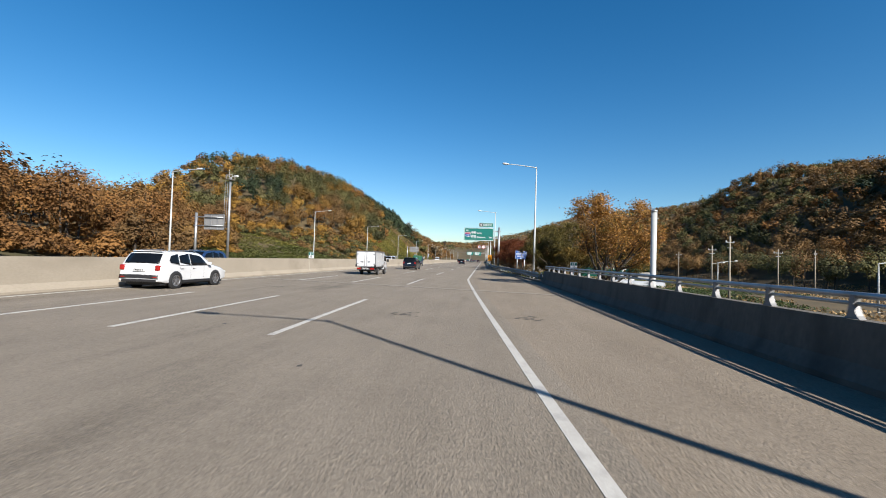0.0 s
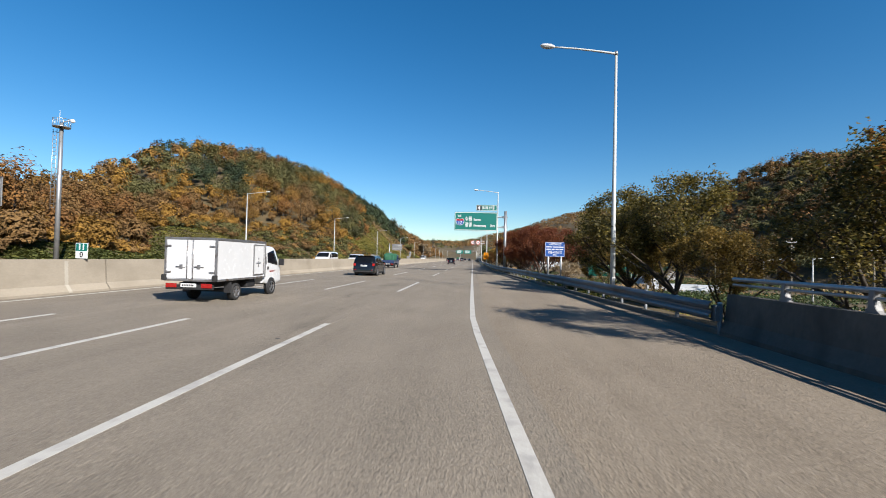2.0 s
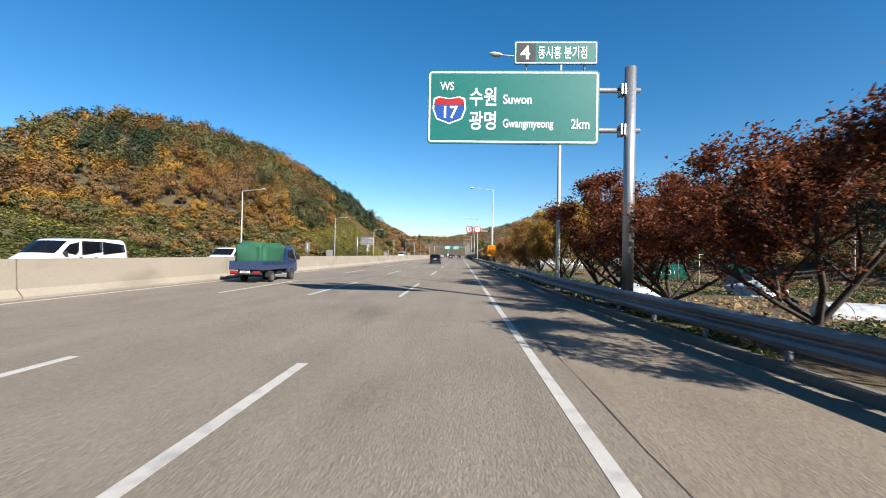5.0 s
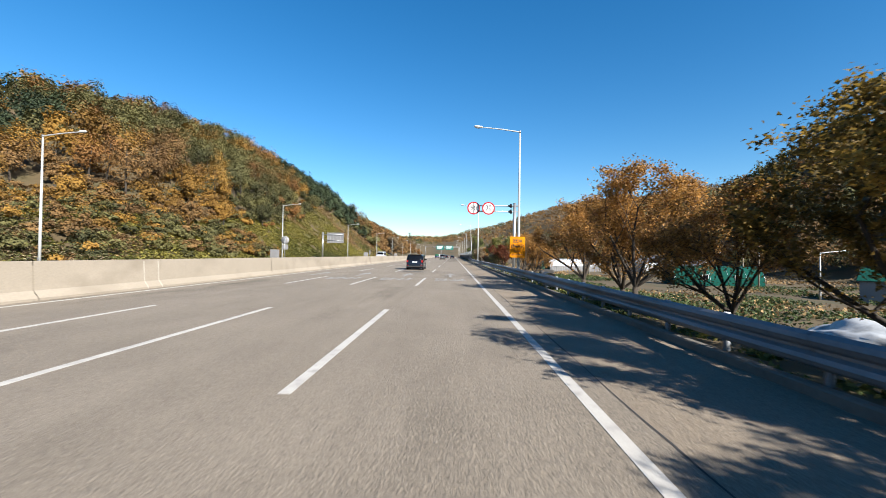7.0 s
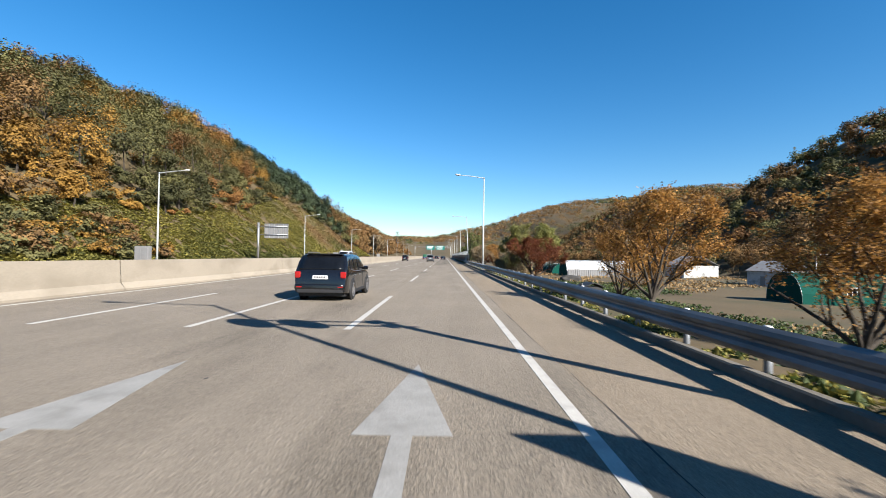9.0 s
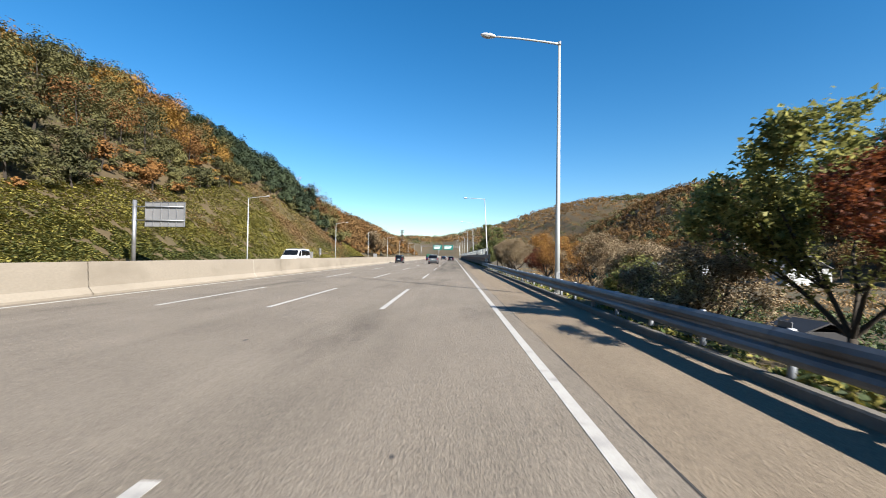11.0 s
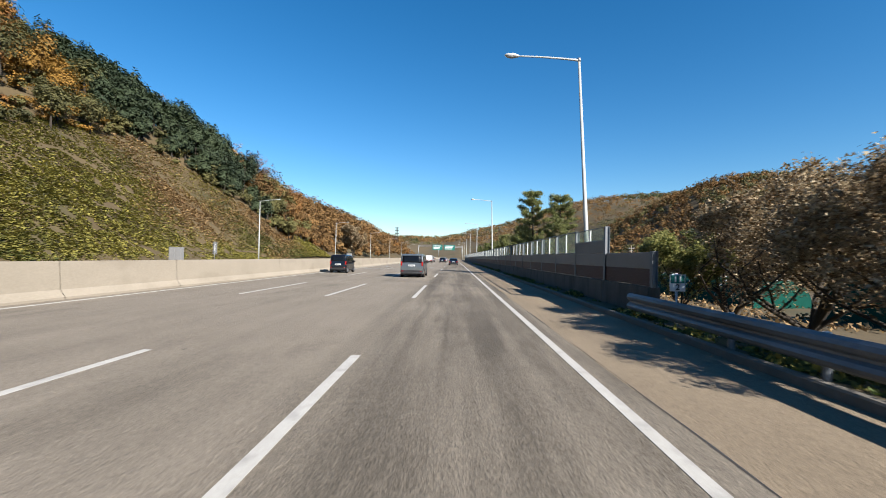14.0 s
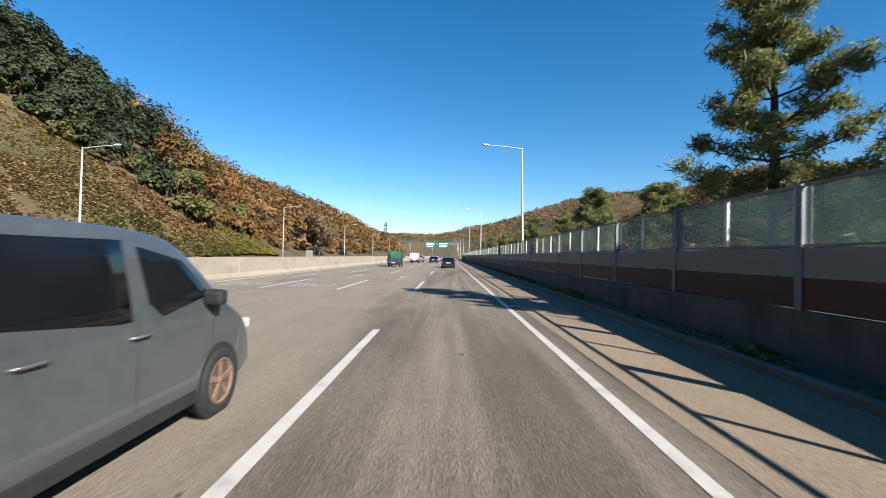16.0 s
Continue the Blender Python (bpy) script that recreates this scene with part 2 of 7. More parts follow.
def np_mesh(name, verts, quads, material, smooth=False):
    """A mesh from computed arrays of corners and four-sided faces."""
    me = bpy.data.meshes.new(name)
    v, q = np.asarray(verts, dtype=np.float32), np.asarray(quads, dtype=np.int32)
    me.vertices.add(len(v))
    me.vertices.foreach_set("co", v.ravel())
    me.loops.add(q.size)
    me.loops.foreach_set("vertex_index", q.ravel())
    me.polygons.add(len(q))
    me.polygons.foreach_set("loop_start", np.arange(0, q.size, q.shape[1], dtype=np.int32))
    me.update(calc_edges=True)
    me.validate()
    me.polygons.foreach_set("use_smooth", np.full(len(me.polygons), smooth, dtype=bool))
    me.materials.append(material)
    return me


# ---- the plan of the road ----
def road_x(y):
    """Where the edge line of the straight road lies: it bends gently over the first metres."""
    y = np.asarray(y, dtype=float)
    d = np.clip(45.9 - y, 0, 110)
    far = np.clip(-64.1 - y, 0, None)
    return 0.5 * 0.000738 * d * d + far * 0.0812


def edge_off(y):
    """The edge line flares out where the slip road came in."""
    return 1.472 * np.clip((36.7 - np.asarray(y, dtype=float)) / 30, 0, 2.0)


def kerb_off(y):
    """The right edge of the paving, from the edge line's straight course."""
    return np.interp(y, [15, 30, 37, 46, 55, 63, 73, 80, 86, 94], [6.0, 5.88, 5.8, 5.45, 4.85, 4.4, 3.75, 3.3, 3.1, 3.08])


def kerb_face(y):
    """The kerb's road face: it draws in front of the guardrail past the bridge."""
    return kerb_off(y) - 0.25 * np.clip((np.asarray(y, dtype=float) - 37) / 8, 0, 1)


Y_BACK, Y_END = -90.0, 640.0
YS = np.unique(np.concatenate([np.arange(Y_BACK, 120, 3.0), np.arange(120, Y_END + 1, 10.0)]))


def strip(name, offs_a, offs_b, za, zb, material, ys=None):
    """A ribbon of paving between two courses."""
    ys = YS if ys is None else ys
    a = np.stack([road_x(ys) + offs_a(ys), ys, np.full_like(ys, za)], 1)
    b = np.stack([road_x(ys) + offs_b(ys), ys, np.full_like(ys, zb)], 1)
    n = len(ys)
    i = np.arange(n - 1)
    return np_mesh(name, np.concatenate([a, b]), np.stack([i, i + n, i + n + 1, i + 1], 1), material)


def sweep(name, outline, ys, offs, material, smooth=False, closed=True, ends=True):
    """Draws an outline of (sideways, height) along the road."""
    k, n = len(outline), len(ys)
    base = road_x(ys) + offs(ys)
    v = np.zeros((n, k, 3))
    for j, (dx, z) in enumerate(outline):
        v[:, j] = np.stack([base + dx, ys, np.full(n, z)], 1)
    i, j = np.meshgrid(np.arange(n - 1), np.arange(k if closed else k - 1), indexing="ij")
    i, j = i.ravel(), j.ravel()
    j2 = (j + 1) % k
    q = np.stack([i * k + j, (i + 1) * k + j, (i + 1) * k + j2, i * k + j2], 1)
    return np_mesh(name, v.reshape(-1, 3), q, material, smooth)


def const(v):
    return lambda y: np.full_like(np.asarray(y, dtype=float), v)


# ---- the lie of the land ----
def hash01(ix, iy, seed):
    h = np.sin(ix * 127.1 + iy * 311.7 + seed * 74.7) * 43758.5453
    return h - np.floor(h)


def vnoise(x, y, seed=0):
    ix, iy = np.floor(x), np.floor(y)
    fx, fy = x - ix, y - iy
    fx, fy = fx * fx * (3 - 2 * fx), fy * fy * (3 - 2 * fy)
    a, b = hash01(ix, iy, seed), hash01(ix + 1, iy, seed)
    c, d = hash01(ix, iy + 1, seed), hash01(ix + 1, iy + 1, seed)
    return (a + (b - a) * fx) * (1 - fy) + (c + (d - c) * fx) * fy


def land(x, y):
    """The height of the ground."""
    x, y = np.asarray(x, dtype=float), np.asarray(y, dtype=float)
    xr = x - road_x(y)
    d = -xr - 37.0
    rise = np.interp(d, [0, 5, 14, 28, 60, 95, 118, 150, 200, 300, 600, 3000], [0, 2.6, 9.5, 20.0, 38.5, 48, 50.5, 41, 26, 18, 20, 60])
    amp = np.interp(y - 0.3 * np.clip(d - 25, 0, 110), [-200, 40, 90, 125, 150, 175, 195, 220, 270, 320, 345, 400, 460, 540, 640, 900], [0.2, 0.2, 0.22, 0.30, 0.46, 0.73, 0.93, 1.05, 1.18, 1.12, 0.86, 0.73, 0.76, 0.76, 0.58, 0.35])
    spur = 3.0 * np.exp(-((y - 318) / 26) ** 2 - ((x + 58) / 22) ** 2)
    left = rise * amp + spur * (d > 0) + np.clip(d / 8, 0, 1) * (vnoise(x / 17, y / 17, 1) - 0.5) * 4.0
    e = xr - kerb_off(y) - 1.6
    right = -3.2 * np.clip(e / 11, 0, 1) + np.clip(e / 6, 0, 1) * (vnoise(x / 6, y / 6, 2) - 0.5) * 0.4
    hill = np.interp(xr, [85, 100, 130, 175, 230, 400], [0, 5, 31, 68, 77, 58])
    hill_amp = np.interp(y - 0.3 * np.clip(d - 25, 0, 110), [-200, 100, 200, 260, 310, 350, 420, 600], [0.79, 0.79, 0.74, 0.80, 0.92, 0.62, 0.42, 0.3])
    right = right + hill * hill_amp + np.clip((xr - 95) / 20, 0, 1) * (vnoise(x / 25, y / 25, 3) - 0.5) * 6
    right = right + 40 * np.exp(-((x - 262) / 90) ** 2 - ((y - 577) / 115) ** 2) + 12 * np.exp(-((x - 190) / 50) ** 2 - ((y - 560) / 80) ** 2)
    far_y = np.clip((y - 700) / 500, 0, 1)
    ridge = far_y * (50 + 55 * vnoise(x / 260, y / 500, 4)) * np.interp(x, [-420, -115, -86, -40, 3, 48, 90], [0.32, 0.32, 0.42, 0.56, 0.70, 0.93, 1.0]) + 90 * np.exp(-((x - 640) / 260) ** 2 - ((y - 1150) / 350) ** 2) + 45 * np.exp(-((x - 300) / 160) ** 2 - ((y - 900) / 300) ** 2)
    flat = np.where(xr < 0, left * (d > 0), right * (e > 0))
    return flat - 0.08 + ridge * np.clip((np.hypot(x, y - 100) - 420) / 250, 0, 1)


def build_ground():
    xs = np.unique(np.concatenate([[-4200, -2500, -1500, -900, -600, -450], np.arange(-360, -60, 8), np.arange(-60, -36, 3), [-36.5, -30, -20, -10, 0], np.arange(3, 32, 1.5), np.arange(32, 120, 6), np.arange(120, 300, 9), [340, 400, 480, 560, 640, 720, 820, 950, 1200, 1700, 2600, 4200]]))
    ys = np.unique(np.concatenate([[-4200, -2000, -900, -450, -250], np.arange(-150, 120, 4), np.arange(120, 480, 6), np.arange(480, 760, 20), np.arange(760, 1700, 60), [1900, 2300, 3000, 4300]]))
    gx, gy = np.meshgrid(xs, ys, indexing="ij")
    gz = land(gx, gy)
    n, k = gx.shape
    i, j = np.meshgrid(np.arange(n - 1), np.arange(k - 1), indexing="ij")
    i, j = i.ravel(), j.ravel()
    q = np.stack([i * k + j, (i + 1) * k + j, (i + 1) * k + j + 1, i * k + j + 1], 1)
    me = np_mesh("ground", np.stack([gx, gy, gz], 2).reshape(-1, 3), q, M_GROUND, smooth=True)
    tagged(new("ground", me), "dry grassy ground with wooded hillsides beside the road", "ground", kind="structure")


build_ground()

# ---- paving ----
tagged(new("road", strip("road", const(-14.85), lambda y: edge_off(y) + 0.42, 0.0, 0.0, M_ROAD)), "sunlit worn grey asphalt motorway carriageway", "road", kind="structure")
tagged(new("shoulder", strip("shoulder", lambda y: edge_off(y) + 0.42, lambda y: kerb_face(y) + 0.02, 0.0, 0.0, M_SHOULDER)), "brownish worn paved hard shoulder beside the carriageway", "road", kind="structure")
tagged(new("opposite_road", strip("opposite_road", const(-34.0), const(-15.45), -0.01, -0.01, M_ROAD)), "grey asphalt opposite carriageway behind the median barrier", "road", kind="structure")

# ---- lane lines ----
DASH_START, DASH_PERIOD, DASH_LENGTH, LANE = 9.8, 17.96, 7.85, 3.55


def ribbon(name, off, y0, y1, width, material, parent=None, z=0.005):
    ys = np.linspace(y0, y1, max(2, int((y1 - y0) / 2.5) + 1))
    me = sweep(name, [(-width / 2, z - 0.004), (width / 2, z - 0.004), (width / 2, z), (-width / 2, z)], ys, off if callable(off) else const(off), material)
    ob = new(name, me)
    if parent:
        ob.parent = parent
    return ob


lines = tagged(empty("lane_lines"), "white painted lane lines on the asphalt", "road marking", kind="structure")
ribbon("edge_line", edge_off, Y_BACK, Y_END, 0.155, M_PAINT, lines)
ribbon("edge_line", const(-14.27), Y_BACK, Y_END, 0.17, M_PAINT, lines)
for lane in (1, 2, 3):
    for k in range(-5, 34):
        y = DASH_START + DASH_PERIOD * k
        ribbon("dash", -LANE * lane, y, y + DASH_LENGTH, 0.155, M_PAINT, lines)

# ---- median barrier ----
BARRIER = [(-0.33, -0.05), (0.33, -0.05), (0.33, 0.08), (0.15, 0.32), (0.09, 1.27), (-0.09, 1.27), (-0.15, 0.32), (-0.33, 0.08)]
median = tagged(empty("median_barrier"), "long pale concrete median barrier with vertical joints", "barrier", kind="structure")
for k in range(122):
    y = Y_BACK + 6.0 * k
    me = sweep("barrier_segment", BARRIER, np.linspace(y + 0.008, y + 5.992, 3), const(-15.17 + 0.008 * math.sin(k * 2.3)), M_CONC)
    new("barrier_segment", me).parent = median
# pale mortar run over some of the joints
M_MORTAR = mat("pale_mortar", (0.259, 0.235, 0.195), (0.32, 0.295, 0.246), big=3, fine=25, rough=0.9, bump=0.3)
PROUD = [(0.333, 0.02), (0.333, 0.083), (0.154, 0.32), (0.094, 1.20), (0.09, 1.20), (0.15, 0.318), (0.329, 0.08), (0.329, 0.02)]
for y, w in ((105.9, 0.10), (112.9, 0.07), (113.8, 0.07), (40.2, 0.14), (25.1, 0.12), (70.4, 0.10), (187.3, 0.08), (262.5, 0.12), (268.1, 0.09), (303.4, 0.10)):
    new("mortar_patch", sweep("mortar_patch", PROUD, np.array([y, y + w]), const(-15.165), M_MORTAR)).parent = median

# ---- right-hand concrete barrier of the bridge, kerb ----
ys = np.arange(Y_BACK, 36.1, 3.0)
tagged(new("bridge_parapet", sweep("bridge_parapet", [(0.0, -0.05), (0.45, -0.05), (0.45, 0.97), (0.2, 0.97), (0.13, 0.35), (0.0, 0.1)], ys, kerb_off, M_CONC_SHADED)), "weathered concrete bridge parapet, coloured darker to deepen its own shade", "barrier", kind="structure")
ys = np.concatenate([np.arange(36, 100, 2.0), np.arange(100, 640, 10.0)])
tagged(new("kerb", sweep("kerb", [(0.0, -0.1), (0.15, -0.1), (0.15, 0.15), (0.03, 0.15), (0.0, 0.125)], ys, kerb_face, M_KERB)), "low grey concrete kerb along the hard shoulder", "kerb", kind="structure")
tagged(new("verge", strip("verge", lambda y: kerb_face(y) + 0.15, lambda y: kerb_off(y) + 1.9, 0.125, -0.02, M_GRASS, ys)), "narrow grassy verge behind the kerb", "ground", kind="structure")

# ---- more materials ----
M_LEAF_YELLOW = mat("yellow_brown_leaves", (0.182, 0.106, 0.0226), (0.492, 0.303, 0.0584), big=0.35, fine=3, rough=0.65, bump=0, island=0.4, through_leaf=0.42)
M_LEAF_OCHRE = mat("ochre_green_leaves", (0.066, 0.05, 0.0121), (0.25, 0.16, 0.033), big=0.35, fine=3, rough=0.65, bump=0, island=0.4, through_leaf=0.42)
M_LEAF_RED = mat("rust_red_leaves", (0.0664, 0.0164, 0.00847), (0.202, 0.0641, 0.0205), big=0.4, fine=3, rough=0.65, bump=0, island=0.4, through_leaf=0.42)
M_LEAF_OLIVE = mat("dark_olive_leaves", (0.042, 0.04, 0.0105), (0.195, 0.148, 0.033), big=0.35, fine=3, rough=0.65, bump=0, island=0.4, through_leaf=0.42)
M_LEAF_GREEN = mat("fading_green_leaves", (0.0922, 0.11, 0.0294), (0.326, 0.304, 0.0979), big=0.4, fine=3, rough=0.65, bump=0, island=0.4, through_leaf=0.5)
M_LEAF_PALE = mat("pale_dry_seed_heads", (0.115, 0.0697, 0.031), (0.35, 0.279, 0.172), big=0.5, fine=3, rough=0.8, bump=0, island=0.5, through_leaf=0.3)
M_LEAF_THIN = mat("thin_tawny_leaves", (0.136, 0.0656, 0.0169), (0.414, 0.215, 0.0517), big=0.4, fine=3, rough=0.65, bump=0, island=0.4, through_leaf=0.4)
M_NEEDLE = mat("pine_needles", (0.055, 0.0724, 0.0234), (0.2, 0.207, 0.0648), big=0.4, fine=3, rough=0.6, bump=0, island=0.4, through_leaf=0.35)
M_BARK = mat("grey_brown_bark", (0.0212, 0.0164, 0.0119), (0.0564, 0.0454, 0.0338), big=1.5, fine=14, rough=0.95, bump=0.6, stretch=(1, 1, 0.3))
M_WOOD_ORANGE = mat("autumn_rust_foliage", (0.1, 0.0463, 0.0117), (0.205, 0.0965, 0.0234), big=0.13, fine=0.6, rough=0.8, bump=0, island=0.22, through_leaf=0.25, tone=0.4)
M_WOOD_BROWN = mat("autumn_brown_foliage", (0.092, 0.0515, 0.0165), (0.19, 0.108, 0.036), big=0.13, fine=0.6, rough=0.8, bump=0, island=0.22, through_leaf=0.25, tone=0.4)
M_WOOD_OLIVE = mat("olive_foliage", (0.042, 0.0429, 0.0136), (0.119, 0.109, 0.0347), big=0.13, fine=0.6, rough=0.8, bump=0, island=0.22, through_leaf=0.25, tone=0.4)
M_WOOD_GOLD = mat("golden_foliage", (0.135, 0.0724, 0.0117), (0.275, 0.15, 0.0252), big=0.13, fine=0.6, rough=0.8, bump=0, island=0.22, through_leaf=0.25, tone=0.4)
M_WOOD_PINE = mat("dark_pine_foliage", (0.0143, 0.026, 0.0113), (0.0386, 0.0551, 0.0227), big=0.13, fine=0.6, rough=0.8, bump=0, island=0.22, through_leaf=0.25, tone=0.4)
M_CREEPER = mat("deep_green_creeper", (0.036, 0.049, 0.011), (0.115, 0.118, 0.026), big=0.06, fine=0.4, rough=0.75, bump=0, island=0.3, through_leaf=0.25)
M_VINE = mat("yellow_green_creeper", (0.078, 0.078, 0.0155), (0.255, 0.22, 0.045), big=0.06, fine=0.4, rough=0.75, bump=0, island=0.32, through_leaf=0.25)
M_BRUSH = mat("reddish_dry_brush", (0.146, 0.0859, 0.0365), (0.301, 0.2, 0.0869), big=0.06, fine=0.4, rough=0.85, bump=0, island=0.4, through_leaf=0.2)
M_CROP = mat("green_crop_leaves", (0.0174, 0.0313, 0.00763), (0.0649, 0.0908, 0.0212), big=0.2, fine=2, rough=0.7, bump=0, island=0.4, through_leaf=0.25)
M_RUSTPANEL = mat("red_brown_panel", (0.037, 0.015, 0.013), (0.058, 0.022, 0.02), big=0.6, fine=30, rough=0.6, bump=0.2, obj_random=0.15)
M_GREYPANEL = mat("grey_louvre_panel", (0.142, 0.142, 0.142), (0.206, 0.203, 0.199), big=0.6, fine=25, rough=0.6, metal=0.2, bump=0.1, obj_random=0.15)
M_PANE = glass("clear_noise_pane", (0.30, 0.38, 0.36), 0.08, 0.30)
M_CARGLASS = mat("dark_tinted_glass", (0.003, 0.0035, 0.0045), (0.006, 0.007, 0.009), big=0.5, fine=2, rough=0.12, bump=0, spec=0.22)
M_CARWHITE = mat("white_car_paint", (0.423, 0.429, 0.435), (0.472, 0.478, 0.484), big=0.8, fine=6, rough=0.25, bump=0, clear=0.8)
M_CARBLACK = mat("black_car_paint", (0.003, 0.003, 0.0035), (0.006, 0.006, 0.007), big=1, fine=8, rough=0.16, bump=0, spec=0.5, clear=0.4)
M_CARGREY = mat("grey_blue_car_paint", (0.0504, 0.058, 0.063), (0.0725, 0.0806, 0.0848), big=0.8, fine=8, rough=0.35, metal=0.3, bump=0, clear=0.7, stain=(0.0693, 0.0725, 0.0756), stain_scale=1.2)
M_CARSILVER = mat("silver_car_paint", (0.212, 0.218, 0.223), (0.27, 0.276, 0.282), big=0.8, fine=8, rough=0.3, metal=0.5, bump=0, clear=0.7)
M_CARBLUE = mat("dark_blue_car_paint", (0.00806, 0.0202, 0.0571), (0.0134, 0.0302, 0.0806), big=0.8, fine=6, rough=0.3, bump=0, clear=0.8)
M_TRIM = mat("dark_grey_plastic", (0.008, 0.008, 0.009), (0.018, 0.018, 0.019), big=2, fine=20, rough=0.6, bump=0.05)
M_ALLOY = mat("alloy_rim", (0.235, 0.235, 0.242), (0.336, 0.336, 0.343), big=2, fine=15, rough=0.35, metal=0.8, bump=0.02, stain=(0.148, 0.108, 0.0806), stain_scale=4)
M_DUSTYRIM = mat("brake_dusted_rim", (0.10, 0.06, 0.042), (0.19, 0.125, 0.09), big=3, fine=18, rough=0.7, metal=0.2, bump=0.1)
M_TAIL = mat("red_lamp_lens", (0.175, 0.00403, 0.00403), (0.255, 0.00672, 0.00605), big=2, fine=10, rough=0.2, bump=0, clear=0.6)
M_NET = mat("green_cargo_net", (0.00706, 0.0517, 0.0259), (0.0165, 0.089, 0.047), big=1.5, fine=25, rough=0.8, bump=0.5)
M_TARPBLUE = mat("blue_plastic", (0.00376, 0.0329, 0.15), (0.00706, 0.0517, 0.197), big=1.5, fine=12, rough=0.4, bump=0.1)
M_TARPTEAL = mat("teal_tarpaulin", (0, 0.103, 0.0941), (0.00706, 0.15, 0.132), big=1.5, fine=12, rough=0.6, bump=0.2)
M_FILM = mat("white_greenhouse_film", (0.268, 0.278, 0.278), (0.412, 0.42, 0.415), big=0.6, fine=8, rough=0.45, bump=0.15, stain=(0.141, 0.141, 0.132), stain_scale=0.8)
M_GREENROOF = mat("dark_green_tarpaulin", (0.001, 0.035, 0.026), (0.003, 0.055, 0.040), big=0.6, fine=8, rough=0.85, bump=0.1, spec=0.1)
M_CHAR = mat("tar_joint", (0.0245, 0.0231, 0.021), (0.042, 0.0392, 0.035), big=1, fine=20, rough=0.9, bump=0.2)
M_PATCH = mat("pale_concrete_patch", (0.168, 0.145, 0.112), (0.22, 0.19, 0.149), big=0.8, fine=30, rough=0.9, bump=0.3, stain=(0.127, 0.114, 0.0927), stain_scale=0.9)


# ---- writing ----
def lettering(body, size, material, parent, m, name="lettering", squeeze=1.0, depth=0.003, align="LEFT", bold=0.0):
    """Words as a flat mesh. m: the pose of the plane, whose x runs along the line and whose z faces the reader."""
    c = bpy.data.curves.new("words", "FONT")
    c.body, c.size, c.extrude, c.align_x, c.offset = body, size, depth, align, bold
    o = new("words", c)
    me = bpy.data.meshes.new_from_object(o.evaluated_get(bpy.context.evaluated_depsgraph_get()))
    bpy.data.objects.remove(o)
    bpy.data.curves.remove(c)
    me.name = name
    me.materials.clear()
    me.materials.append(material)
    ob = new(name, me)
    ob.parent = parent
    ob.matrix_basis = m @ Matrix.Diagonal((squeeze, 1, 1, 1))
    return ob


def upright(x, y, z):
    """The plane of a sign that faces back along the road."""
    return pose(x, y, z, 90, 0, 0)


def rounded(bm, x0, x1, z0, z1, y0, y1, r, seg=5):
    """An upright plate with round corners."""
    pts = []
    for cx, cz, a in ((x1 - r, z1 - r, 0), (x0 + r, z1 - r, 90), (x0 + r, z0 + r, 180), (x1 - r, z0 + r, 270)):
        pts += [(cx + r * math.cos(radians(a + 90 * k / seg)), cz + r * math.sin(radians(a + 90 * k / seg))) for k in range(seg + 1)]
    f = [bm.verts.new((x, y0, z)) for x, z in pts]
    b = [bm.verts.new((x, y1, z)) for x, z in pts]
    bm.faces.new(f)
    bm.faces.new(b[::-1])
    n = len(pts)
    for i in range(n):
        bm.faces.new((f[i], b[i], b[(i + 1) % n], f[(i + 1) % n]))
    return bm


def frame_plate(bm, x0, x1, z0, z1, y0, y1, r, w):
    """A raised border along a plate's rim: four bars and corner pieces."""
    pts_o, pts_i = [], []
    seg = 5
    for sx, sz, a in ((1, 1, 0), (-1, 1, 90), (-1, -1, 180), (1, -1, 270)):
        for k in range(seg + 1):
            q = radians(a + 90 * k / seg)
            cx, cz = (x1 - r if sx > 0 else x0 + r), (z1 - r if sz > 0 else z0 + r)
            pts_o.append((cx + r * math.cos(q), cz + r * math.sin(q)))
            pts_i.append((cx + (r - w) * math.cos(q), cz + (r - w) * math.sin(q)))
    n = len(pts_o)
    o = [bm.verts.new((x, y0, z)) for x, z in pts_o]
    i_ = [bm.verts.new((x, y0, z)) for x, z in pts_i]
    o2 = [bm.verts.new((x, y1, z)) for x, z in pts_o]
    i2 = [bm.verts.new((x, y1, z)) for x, z in pts_i]
    for k in range(n):
        j = (k + 1) % n
        bm.faces.new((o[k], o[j], i_[j], i_[k]))
        bm.faces.new((o2[j], o2[k], i2[k], i2[j]))
        bm.faces.new((o[j], o[k], o2[k], o2[j]))
        bm.faces.new((i_[k], i_[j], i2[j], i2[k]))
    return bm


